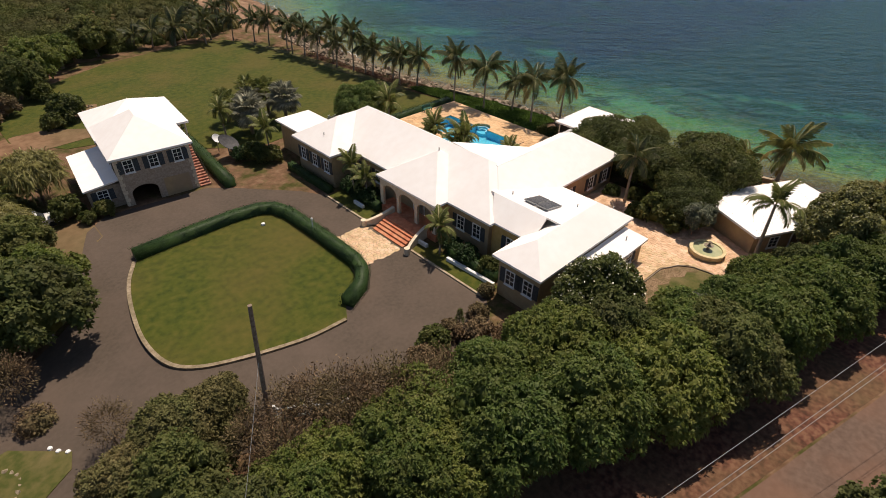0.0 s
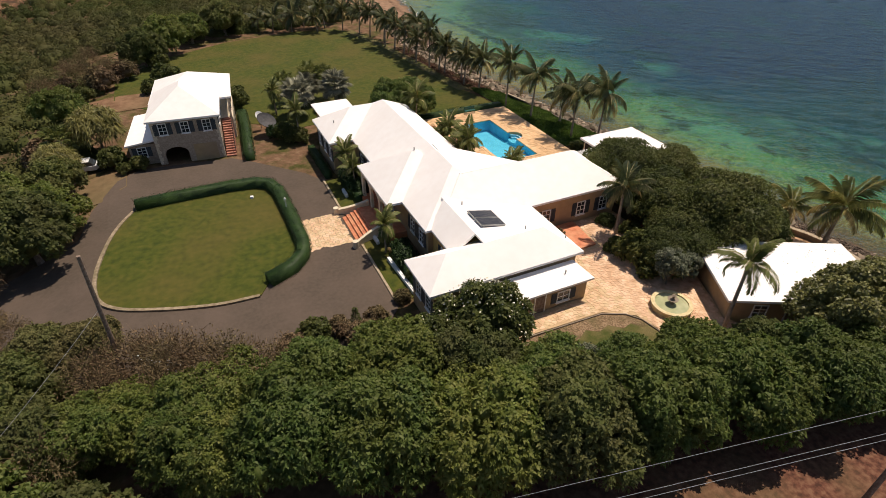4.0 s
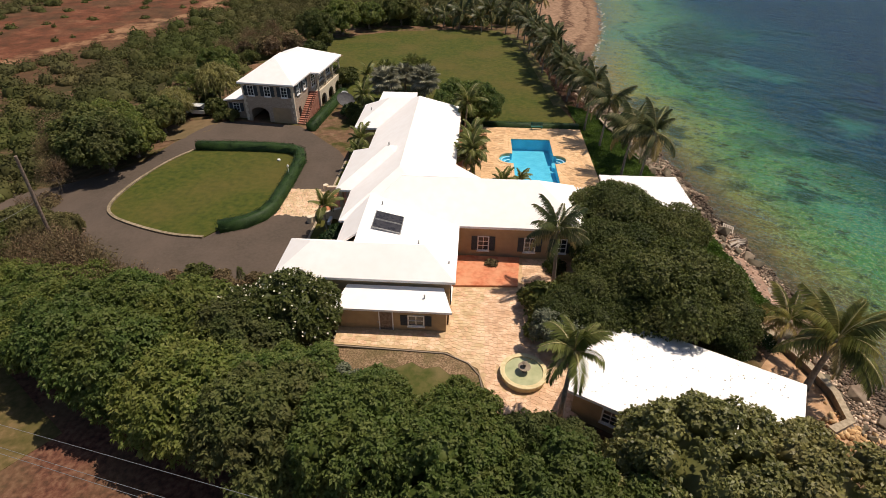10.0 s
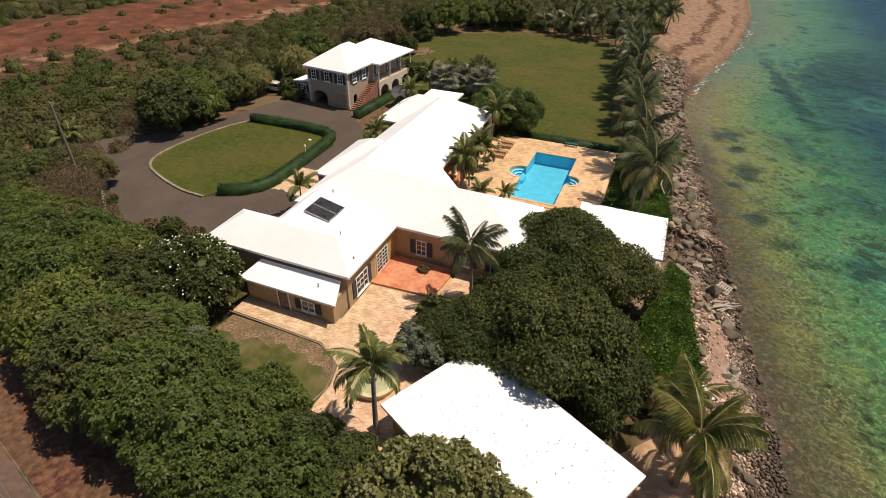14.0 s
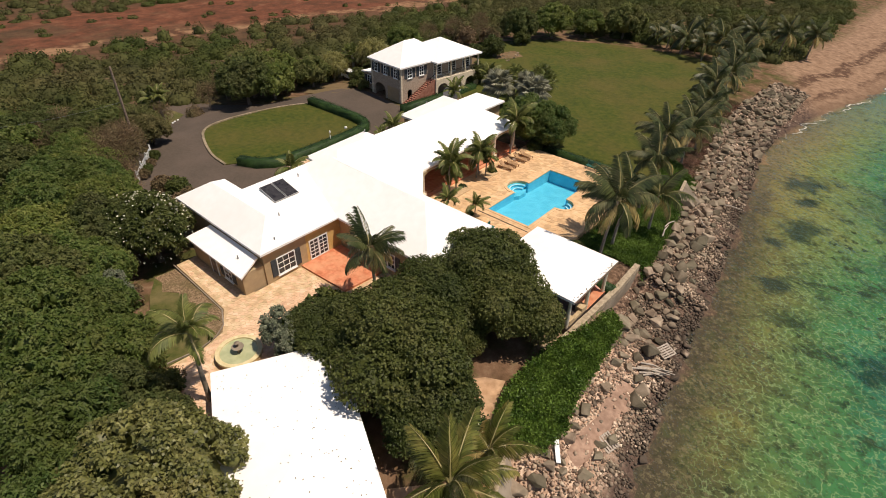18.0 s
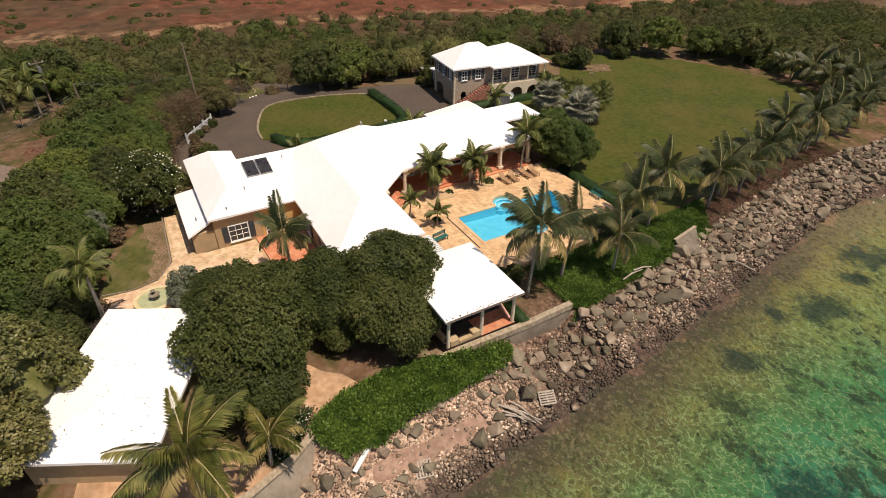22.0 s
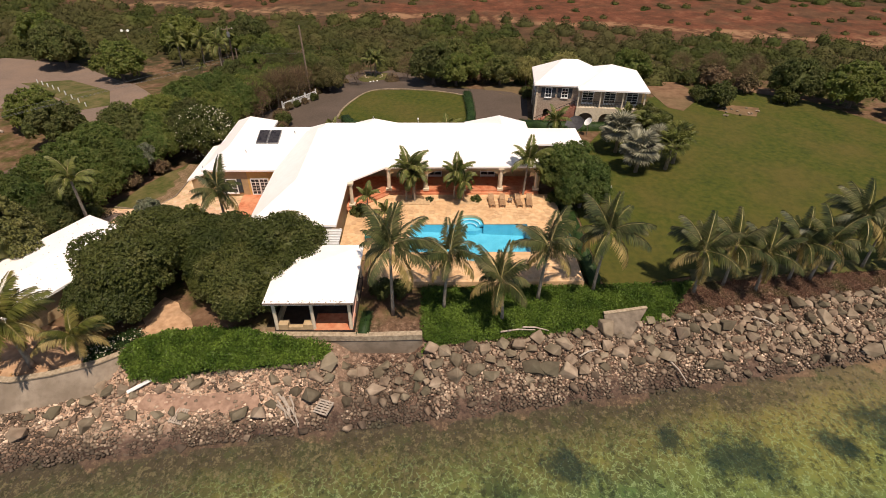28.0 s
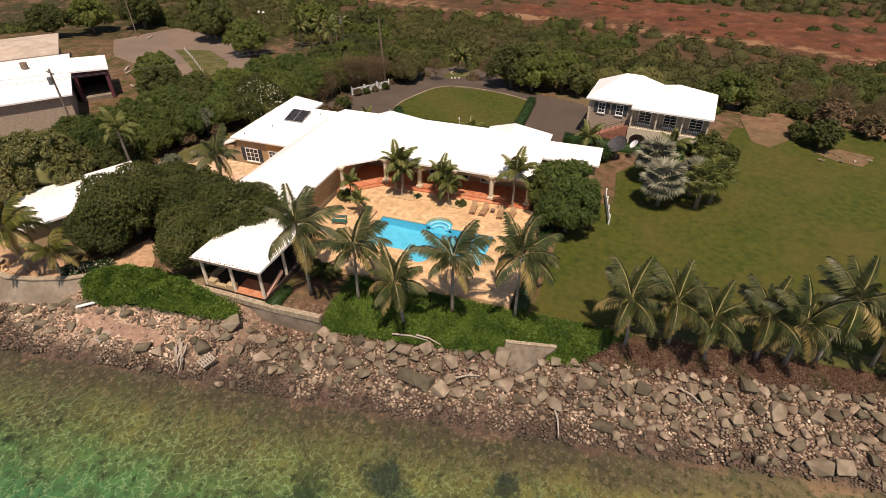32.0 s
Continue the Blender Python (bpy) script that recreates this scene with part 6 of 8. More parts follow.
plant(YOUNG, [(24.4, -9.6, 0.74, 40)], USED)
ROYAL = palm("royal_palm", "slender royal palm beside the fountain", 6.6, 15, ROYAL_F, 90, 0.13, (0.1, 0.1))
plant(ROYAL, [(7.2, -17.4, 1.0, 0)], USED)
WILD = palm("slender_palm", "slender palm among the inland trees", 4.6, 13, ROYAL_F, 95, 0.1, (0.2, 0.1), group="inland palms")
plant(WILD, [(-56.6, -32.9, 1.0, 0), (-58.2, -29.1, 1.0, 70), (-53.9, -24.1, 1.05, 150), (-62.5, -35.0, 0.9, 230), (-62.0, -25.5, 1.0, 300), (-49.9, -26.4, 0.45, 30)], USED)
DATE = [palm("pygmy_date_palm", "small feathery palm in a bed by the villa", 2.9 + 0.5 * k, 13, DATE_F, 100 + k, 0.07, (0.25 * k, 0.15), group="small palms by the villa") for k in range(2)]
for k, (x, y, s, rz) in enumerate([(-13.3, 4.2, 1.1, 0), (0.8, 14.4, 1.35, 50), (0.4, 15.2, 1.15, 80), (0.6, 19.8, 1.2, 10), (0.3, 20.6, 1.1, 200), (4.0, 10.4, 0.9, 0), (6.2, 12.4, 0.8, 0), (-12.6, 19.0, 1.1, 30), (-12.2, 17.0, 1.0, 80), (1.3, 15.4, 1.15, 140), (1.1, 20.9, 1.05, 260), (-0.3, 27.8, 1.5, 0), (-16.0, 43.6, 1.25, 20), (-14.8, 33.6, 1.2, 60),
                                   (-50.3, 5.5, 1.1, 0), (-49.7, 6.3, 1.0, 90), (-50.6, 6.5, 0.95, 200)]):
    plant(DATE[k % 2], [(x, y, s, rz)], USED)


def fan_mesh(name, seed, r, material, seg=22):
    rng = np.random.default_rng(seed)
    V, F, b = [], [], 0
    for i in range(seg):
        a = -2.3 + 4.6 * i / (seg - 1)
        L = r * rng.uniform(0.9, 1.08)
        d = np.array([math.cos(a), math.sin(a), 0.12])
        s = np.array([-math.sin(a), math.cos(a), 0]) * 0.05 * r
        up = np.array([0, 0, 0.06 * r * (-1) ** i])
        V += [(1.1, 0, 0.0), tuple(np.array([1.1, 0, 0]) + d * L * 0.6 - s + up), tuple(np.array([1.1, 0, -0.22 * r]) + d * L), tuple(np.array([1.1, 0, 0]) + d * L * 0.6 + s - up)]
        F.append((b, b + 1, b + 2, b + 3))
        b += 4
    V += [(0, -0.025, 0), (0, 0.025, 0), (1.15, 0.02, 0), (1.15, -0.02, 0)]
    F.append((b, b + 1, b + 2, b + 3))
    return mesh_from(name, np.array(V), np.array(F), material)


SILVER_F = [fan_mesh("fan_leaf", 60 + k, 1.15, FROND_SILVER, 32) for k in range(2)]
GREENFAN_F = [fan_mesh("fan_leaf", 64 + k, 0.8, FROND_GREEN) for k in range(2)]


def fan_palm(name, label, height, count, meshes, seed, group=""):
    rng = random.Random(seed)
    t = thing(name, label, "palm tree", group)
    part("trunk", tube_bm([(0, 0, -0.2), (0.05, 0, height * 0.5), (0, 0.05, height)], [0.24, 0.2, 0.17], 10), PALMBARK, t, smooth=True)
    for i in range(count):
        a = i * 137.5 + rng.uniform(-10, 10)
        lift = 70 - 115 * i / count + rng.uniform(-8, 8)
        piece("fan_leaf", meshes[i % len(meshes)], t, m=Matrix.Translation((0, 0, height)) @ pose(0, 0, 0, 0, 0, a) @ pose(0, 0, 0, 0, -lift, 0))
    return t


SILVER = fan_palm("silver_fan_palm", "silvery blue fan palm behind the villa", 2.7, 26, SILVER_F, 7, "fan palms")
plant(SILVER, [(-12.9, 42.1, 1.25, 0), (-7.0, 43.0, 1.25, 80), (-10.4, 46.4, 1.05, 160)], USED)
GFAN = fan_palm("fan_palm", "green fan palm with a stout trunk", 3.0, 24, GREENFAN_F, 8, "fan palms")
plant(GFAN, [(-9.4, 48.6, 1.25, 0), (-7.6, 47.0, 1.2, 60), (-13.6, 47.6, 1.1, 30), (-42.5, 38.5, 1.25, 90)], USED)


# hedges: clipped boxes of small leaves round a solid heart
def hedge(name, label, line, width, height, z0=0.0, density=95, material=None, seed=1, leaf=0.12, bulge=0.1):
    rng = np.random.default_rng(seed)
    mt = material or HEDGE
    V, F, b = [], [], 0
    line = [np.array(p, float) for p in line]
    secs = []
    for i, p in enumerate(line):
        a, c = line[max(0, i - 1)], line[min(len(line) - 1, i + 1)]
        t = (c - a) / np.linalg.norm(c - a)
        n = np.array([-t[1], t[0]])
        w = width / 2 * 0.9
        secs.append([(*(p - n * w), z0 - 0.1), (*(p - n * w * 0.96), z0 + height * 0.9), (*(p + n * w * 0.96), z0 + height * 0.9), (*(p + n * w), z0 - 0.1)])
    for s in secs:
        V += s
    for i in range(len(secs) - 1):
        F += [(4 * i + k, 4 * i + k + 1, 4 * i + k + 5, 4 * i + k + 4) for k in range(3)]
    F += [(3, 2, 1, 0), tuple(4 * (len(secs) - 1) + k for k in range(4))]
    b = len(V)
    V, F = [np.array(V)], [np.array(F)]
    for p, q in zip(line, line[1:]):
        L = np.linalg.norm(q - p)
        n = int(density * L * (width + 2 * height) * 0.5)
        t = (q - p) / L
        nn = np.array([-t[1], t[0]])
        u = rng.uniform(-0.2, L + 0.2, n)
        per = rng.uniform(0, width + 2 * height, n)
        off = np.where(per < height, -width / 2, np.where(per < height + width, per - height - width / 2, width / 2))
        zz = np.where(per < height, per, np.where(per < height + width, height, width + 2 * height - per))
        out = np.stack([np.where(per < height, -1, np.where(per < height + width, 0, 1))[:, None] * nn[0], np.where(per < height, -1, np.where(per < height + width, 0, 1))[:, None] * nn[1], np.where((per >= height) & (per < height + width), 1, 0.2)[:, None]], 1)[:, :, 0]
        pos = np.stack([p[0] + t[0] * u + nn[0] * off, p[1] + t[1] * u + nn[1] * off, z0 + zz], 1) + rng.normal(size=(n, 3)) * bulge * 0.5
        v, f = leaf_quads(pos, out + rng.normal(size=(n, 3)) * 0.6, leaf, leaf * 0.6, rng, 0.1)
        V.append(v)
        F.append(f + b)
        b += len(v)
    return tagged(new(name, mesh_from(name, np.concatenate(V), np.concatenate(F), mt)), label, "hedge")


hedge("hedge", "clipped dark green hedge curving round the oval lawn", [(-35.0, 23.1), (-30, 23.3), (-25, 23.3), (-22.3, 22.9), (-21.0, 22.0), (-20.4, 20.0), (-20.2, 14.0), (-20.2, 8.5), (-20.7, 6.7), (-22.0, 5.2), (-24.3, 4.1)], 1.25, 1.1, 0.05)
STRAY = random.Random(31)
hedge("hedge", "clipped hedge beside the guest house stairs", [(-21.9, 30.3), (-21.5, 35), (-21.0, 40.0), (-20.6, 46.0)], 1.3, 1.2, 0.0, seed=2)
hedge("hedge", "low clipped hedge along the villa front", [(-14.2, 21.4), (-14.2, 25.5), (-14.2, 30.0)], 0.9, 0.9, 0.0, seed=3)
hedge("hedge", "low dark shrubs under the villa's front windows", [(-12.5, -2.4), (-12.5, 0.5), (-12.5, 3.6)], 1.0, 0.75, 0.3, seed=5, bulge=0.3, leaf=0.16)
hedge("hedge", "low dark shrubs under the villa's front windows", [(-12.5, 14.4), (-12.5, 17.5), (-12.5, 21.2)], 1.0, 0.75, 0.3, seed=6, bulge=0.3, leaf=0.16)
hedge("hedge", "narrow clipped hedge beside the cabana", [(22.1, 11.75), (20.8, 11.8), (19.5, 11.9)], 0.85, 0.75, 0.4, seed=8)
hedge("hedge", "clipped hedge along the pool deck's end", [(1.5, 32.3), (7, 32.3), (15.5, 32.3)], 1.1, 1.1, 0.3, seed=4)


# beach vine carpets and far scrub
def carpet(name, label, outline, seed, density, material, z_of, leaf=0.16, lump=0.5, category="ground cover"):
    rng = np.random.default_rng(seed)
    o = np.array(outline)
    n = int(density * (o[:, 0].max() - o[:, 0].min()) * (o[:, 1].max() - o[:, 1].min()))
    p = rng.uniform(o.min(0), o.max(0), (n, 2))
    inside = np.zeros(n, bool)
    j = len(o) - 1
    for i in range(len(o)):
        c = ((o[i, 1] > p[:, 1]) != (o[j, 1] > p[:, 1])) & (p[:, 0] < (o[j, 0] - o[i, 0]) * (p[:, 1] - o[i, 1]) / (o[j, 1] - o[i, 1] + 1e-12) + o[i, 0])
        inside ^= c
        j = i
    p = p[inside] + rng.normal(0, 0.14, (int(inside.sum()), 2))
    h = lump * (0.5 + 0.5 * np.sin(p[:, 0] * 1.3 + 1.7 * np.sin(p[:, 1] * 0.9)) * np.cos(p[:, 1] * 1.1)) * rng.uniform(0.6, 1.1, len(p))
    pos = np.stack([p[:, 0], p[:, 1], z_of(p[:, 0], p[:, 1]) + h], 1)
    v, f = leaf_quads(pos, rng.normal(size=(len(p), 3)) * 0.9 + np.array([0, 0, 0.6]), leaf, leaf * 0.7, rng, 0.1)
    return tagged(new(name, mesh_from(name, v, f, material)), label, category, kind="stuff")


# Solid base sheets added so soil does not show between the vine leaves.
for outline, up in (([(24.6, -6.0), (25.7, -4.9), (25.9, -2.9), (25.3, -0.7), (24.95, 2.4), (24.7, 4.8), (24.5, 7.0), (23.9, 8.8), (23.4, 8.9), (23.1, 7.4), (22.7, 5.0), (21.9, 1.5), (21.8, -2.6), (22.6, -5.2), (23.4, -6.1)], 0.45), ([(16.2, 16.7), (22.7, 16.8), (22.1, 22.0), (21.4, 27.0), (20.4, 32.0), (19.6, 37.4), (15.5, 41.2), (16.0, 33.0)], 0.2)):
    flat("vine_bed", outline, up, HEDGE, "dark green base sheet under the beach vine", "ground cover", thick=0.9, drape=True, step=1.5)
REDGRASS = mat("red_dry_grass", [(0.13, 0.066, 0.043), (0.20, 0.115, 0.076), (0.115, 0.098, 0.042)], 0.5, 0.9, island=0.4, translucent=0.2)
carpet("dry_creepers", "dry red-brown creepers above the rocks", [(15.3, 41.5), (19.9, 36.8), (19.0, 44.0), (16.0, 58.5), (15.2, 70.0), (12.6, 70.0), (13.8, 59.0), (14.2, 50.0)], 6, 300, REDGRASS, lambda x, y: ground_height(x, y), 0.12, 0.3)
carpet("beach_vine", "bright green beach vine spilling over the sea wall", [(24.8, -6.5), (26.0, -5.2), (26.2, -2.9), (25.6, -0.6), (25.25, 2.4), (25.0, 4.8), (24.8, 7.2), (24.2, 9.3), (23.2, 9.4), (22.9, 7.6), (22.5, 5.0), (21.6, 1.5), (21.5, -2.7), (22.3, -5.5), (23.3, -6.6)], 3, 640, VINE, lambda x, y: ground_height(x, y) + 0.45, 0.2, 0.6)
carpet("flowering_creeper", "dark green creeper dotted with small white flowers", [(21.6, -6.0), (22.7, -6.7), (24.0, -7.6), (24.9, -9.2), (23.8, -10.2), (22.5, -9.0), (21.2, -7.2)], 8, 420, HEDGE, lambda x, y: ground_height(x, y) + 0.25, 0.16, 0.35)
fw = np.random.default_rng(9)
fu = fw.uniform(0, 1, 130)
fp = np.stack([21.9 + 2.3 * fu + fw.normal(size=130) * 0.45, -6.8 - 2.4 * fu + fw.normal(size=130) * 0.5, 0.85 + fw.uniform(0, 0.15, 130)], 1)
tagged(new("small_flowers", mesh_from("small_flowers", *leaf_quads(fp, fw.normal(size=(130, 3)) + np.array([0, 0, 0.4]), 0.13, 0.12, fw), FLOWER)), "small white flowers scattered over the creeper", "flowers", kind="stuff")
carpet("beach_vine", "green beach vine in front of the pool palms", [(16.0, 16.5), (22.9, 16.6), (22.3, 22.0), (21.6, 27.0), (20.6, 32.0), (19.8, 37.6), (15.3, 41.5), (15.8, 33.0)], 4, 480, VINE, lambda x, y: ground_height(x, y) + 0.22, 0.17, 0.22)


def scrub(name, label, spots, seed, leaves, leaf, material):
    rng = np.random.default_rng(seed)
    V, F, b = [], [], 0
    for x, y, r, h in spots:
        z = ground_z(x, y)
        n = int(leaves * r)
        d = rng.normal(size=(n, 3))
        d[:, 2] = np.abs(d[:, 2])
        d /= np.linalg.norm(d, axis=1, keepdims=True)
        wob = 1 + 0.1 * np.sin(d[:, 0] * 5 + x) * np.cos(d[:, 1] * 6 + y)
        pos = np.array([x, y, z]) + d * np.array([r, r, h]) * (wob * rng.uniform(0.88, 1.0, n))[:, None]
        v, f = leaf_quads(pos, d * 0.15 + rng.normal(size=(n, 3)) * 0.7, leaf, leaf * 0.75, rng, 0.15, d + np.array([0, 0, 0.3]))
        V.append(v)
        F.append(f + b)
        b += len(v)
        v, f = ball((0, 0, 0), 0.9, rng, 4, 8)
        V.append(v * np.array([r, r, h]) + np.array([x, y, z]))
        F.append(f + b)
        b += len(v)
    return tagged(new(name, mesh_from(name, np.concatenate(V), np.concatenate(F), material)), label, "scrub", kind="stuff")


rs = random.Random(4)
WEST = []


def inland_belt(x, y):
    """How thick the scrub stands: dense near the house, thin on the dry grass, nearly none on the red earth."""
    w = x - 0.22 * y + 5 * math.sin(x * 0.06 + 1.0) * math.sin(y * 0.05)
    if w > -84:
        return 1.0
    if w > -98:
        return 0.5
    return 0.09 if w > -142 else 0.4


for _ in range(4300):
    x, y = rs.uniform(-185, -43), rs.uniform(-110, 160)
    if rs.random() > inland_belt(x, y) or (x > -51.5 and -9 < y < 24.5) or (x > -47 and 24 < y < 36) or (-62 < x and -105 < y < -22):
        continue
    thin = inland_belt(x, y) < 0.2
    WEST.append((x, y, rs.uniform(0.5, 1.5), rs.uniform(0.4, 1.0)) if thin else (x, y, rs.uniform(1.3, 2.9), rs.uniform(1.3, 2.9)))
for _ in range(720):
    x, y = rs.uniform(-44, 15), rs.uniform(86, 175)
    if y < 88 + (x + 44) * 0.14 + 2:
        continue
    WEST.append((x, y, rs.uniform(1.5, 2.8), rs.uniform(1.3, 2.6)))
for x, y, h in [(-41, 41, 2.2), (-43, 46, 2.4), (-40, 50, 1.8), (-42, 57, 2.2), (-41, 66, 2.0), (-40.5, 72, 2.4), (-39, 79, 2.2), (-45, 34, 2.2), (-47, 30, 2.4), (-36, 83, 2.0)]:
    WEST.append((x, y, 2.2, h))
scrub("scrub", "dense low tropical scrub stretching inland", WEST, 8, 70, 0.40, LEAF_FAR)
DRYB = [(-36.6, -2.2, 0.8, 0.9), (-24.4, -9.6, 1.2, 1.4), (-21.4, -9.8, 1.5, 1.6), (-18.6, -9.4, 1.4, 1.6), (-16.8, -7.4, 1.1, 1.3), (-42.0, -8.6, 1.6, 1.5), (-34.6, -14.0, 1.1, 1.0), (11.6, -23.6, 1.5, 1.3), (3.4, -18.2, 1.2, 0.9), (8.6, -23.0, 1.4, 1.2),
        (-46.5, 9.8, 1.3, 1.6), (-45.0, 1.0, 0.9, 1.0)]
scrub("dry_bush", "dry brown twiggy bushes by the drive", DRYB, 9, 520, 0.2, LEAF_DRY)


def twig_mesh(seed, r, h):
    """A thin, half-bare crown: many fine twigs fanning up and out, with a few small dry leaves."""
    rng = np.random.default_rng(seed)
    n = 620
    d = rng.normal(size=(n, 3)) * np.array([1, 1, 0.6]) + np.array([0, 0, 0.55])
    d /= np.linalg.norm(d, axis=1, keepdims=True)
    p = d * np.array([r, r, h]) * rng.uniform(0.25, 0.85, (n, 1)) + rng.normal(size=(n, 3)) * 0.15
    v1, f1 = leaf_quads(p, d + rng.normal(size=(n, 3)) * 0.35, 0.75, 0.035, rng, -0.1)
    n = 1300
    d = rng.normal(size=(n, 3)) + np.array([0, 0, 0.3])
    d /= np.linalg.norm(d, axis=1, keepdims=True)
    p = d * np.array([r, r, h]) * (rng.uniform(0.5, 1.05, (n, 1)) * (1 + 0.22 * np.sin(d[:, :1] * 6 + seed) * np.cos(d[:, 1:2] * 5)))
    v2, f2 = leaf_quads(p, d + rng.normal(size=(n, 3)) * 0.7, 0.19, 0.10, rng, 0.2)
    return mesh_from("crown", np.concatenate([v1, v2]), np.concatenate([f1, f2 + len(v1)]), LEAF_DRY)


LILAC = mat("lilac_grey_leaf", [(0.110, 0.130, 0.075), (0.215, 0.225, 0.150)], 2.0, 0.7, island=0.4, translucent=0.25)
lilac = tree_kind("flowering_shrub", "grey-green shrub with pale flowers", "shrub", crown_mesh("crown", 91, 1.5, 1.6, 18, 36, 5, 0.18, 0.11, LILAC, 0.28, 0.6), 2.6, 0.09, 1.1, 92, 2.7, "flowering shrubs")
plant(lilac, [(-6.4, -17.6, 1.0, 0), (7.0, -11.3, 1.0, 30), (8.7, -11.5, 0.85, 90), (-12.6, -13.4, 0.7, 60)], USED)
DRYTREE = [tree_kind("dry_tree", "thin half-bare tree with dry brown twigs beside the drive", "tree", twig_mesh(80 + k, 2.0, 2.1), 3.2, 0.09, 1.6, 84 + k, 3.1, "dry trees by the drive") for k in range(3)]
for k, (x, y, z) in enumerate([(-37.2, -4.9, 0.8), (-35.0, -4.6, 0.9), (-33.2, -5.4, 0.95), (-31.6, -6.6, 1.0), (-30.2, -7.8, 1.0), (-28.6, -8.6, 1.0), (-27.0, -9.6, 0.95), (-25.2, -9.4, 0.85), (-32.6, -8.4, 0.95), (-29.2, -10.4, 0.95), (-23.4, -9.8, 0.7), (-19.6, -10.2, 0.6), (-26.0, -11.6, 0.8), (-46.8, 12.0, 0.8), (-52.0, 21.4, 1.1), (-50.6, 17.0, 0.9), (-36.2, -7.2, 0.85), (-43.4, 67.2, 1.0), (-41.2, 73.2, 1.0), (-38.6, 70.0, 0.7), (-47.0, 63.0, 0.9), (-43.0, 3.2, 0.7), (-46.5, -8.0, 1.0), (-39.0, -11.4, 0.9), (-44.0, -12.0, 0.9)]):
    plant(DRYTREE[k % 3], [(x, y + 0.5, z * 1.12, 77 * k)], USED)


# ---------------------------------------------------------------- rocks
def rock_mesh(seed):
    """A broken boulder: the hull of a few uneven points with its edges worn off."""
    rng = random.Random(seed)
    bm = bmesh.new()
    n = 7 + seed % 4
    for k in range(n):
        z = 1 - 2 * (k + 0.5) / n
        a = k * 2.39996 + rng.uniform(-0.5, 0.5)
        r = math.sqrt(1 - z * z)
        g = rng.uniform(0.75, 1.3)
        bm.verts.new((g * r * math.cos(a), g * r * math.sin(a), g * z))
    bmesh.ops.convex_hull(bm, input=bm.verts)
    bmesh.ops.delete(bm, geom=[v for v in bm.verts if not v.link_faces], context='VERTS')
    bmesh.ops.bevel(bm, geom=bm.edges[:], offset=0.06, segments=1, affect='EDGES')
    bmesh.ops.recalc_face_normals(bm, faces=bm.faces)
    me = bpy.data.meshes.new("boulder")
    bm.to_mesh(me)
    bm.free()
    me.materials.append(ROCK)
    return me


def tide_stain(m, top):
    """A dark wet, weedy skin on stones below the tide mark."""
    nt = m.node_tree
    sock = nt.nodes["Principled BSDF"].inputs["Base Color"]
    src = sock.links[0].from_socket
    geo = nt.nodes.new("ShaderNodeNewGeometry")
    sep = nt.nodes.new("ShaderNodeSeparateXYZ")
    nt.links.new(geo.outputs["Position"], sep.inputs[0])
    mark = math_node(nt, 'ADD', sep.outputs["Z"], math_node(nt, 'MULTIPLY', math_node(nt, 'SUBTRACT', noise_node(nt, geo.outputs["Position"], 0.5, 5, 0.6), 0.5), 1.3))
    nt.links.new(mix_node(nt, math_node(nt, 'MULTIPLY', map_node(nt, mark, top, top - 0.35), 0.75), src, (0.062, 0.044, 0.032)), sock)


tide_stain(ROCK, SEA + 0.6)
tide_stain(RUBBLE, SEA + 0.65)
ROCKS = [rock_mesh(k) for k in range(12)]
rr = random.Random(11)
CELL, LAID = 1.0, collections.defaultdict(list)


def room_for(x, y, s, close):
    i, k = int(x // CELL), int(y // CELL)
    for di in (-2, -1, 0, 1, 2):
        for dk in (-2, -1, 0, 1, 2):
            for px, py, ps in LAID[i + di, k + dk]:
                if (px - x) ** 2 + (py - y) ** 2 < ((ps + s) * close) ** 2:
                    return False
    LAID[i, k].append((x, y, s))
    return True


def shore_place(y, u):
    w, r = float(lerp_line(WATERLINE, y)), float(lerp_line(ROCKTOP, y))
    if 10.2 < y < 15.6:
        r += 0.9
    return r + (w - r) * u


def sand_strip(x, y):
    return -4.3 < y < 4.5 and 26.9 < x < 28.15


count = 0
while count < 300:
    y = rr.uniform(-18, 82)
    if y < 6 and rr.random() < 0.78:
        continue
    if y < 6:
        u = rr.uniform(0.05, 0.7)
    elif y < 40:
        u = 0.02 + 0.6 * rr.random() ** 1.6
    else:
        u = (0.04 + 0.86 * rr.random()) * float(np.interp(y, (60, 84), (1.0, 0.55)))
    x = shore_place(y, u)
    s = rr.uniform(0.40, 0.60) if rr.random() < 0.6 else rr.uniform(0.60, 0.88)
    s *= 0.85 if y < 6 or y > 66 else 1.0
    if sand_strip(x, y) or not room_for(x, y, s, 0.84):
        continue
    ob = new("boulder", ROCKS[count % 12])
    ob.matrix_basis = Matrix.Translation((x, y, ground_z(x, y) + s * 0.36)) @ Euler((rr.uniform(-0.4, 0.4), rr.uniform(-0.4, 0.4), rr.uniform(0, 6.3))).to_matrix().to_4x4() @ Matrix.Diagonal((s * rr.uniform(0.95, 1.45), s, s * rr.uniform(0.55, 0.85), 1))
    tagged(ob, "rough grey-brown boulder of the sea defence", "boulder", "boulders along the shore")
    count += 1
rng = np.random.default_rng(5)
SMALL = []
for me in ROCKS:
    co = np.empty(len(me.vertices) * 3, dtype=np.float32)
    me.vertices.foreach_get("co", co)
    tri = []
    for p in me.polygons:
        v = p.vertices[:]
        tri += [(v[0], v[q], v[q + 1]) for q in range(1, len(v) - 1)]
    SMALL.append((co.reshape(-1, 3), np.array(tri)))
PEBBLE = []
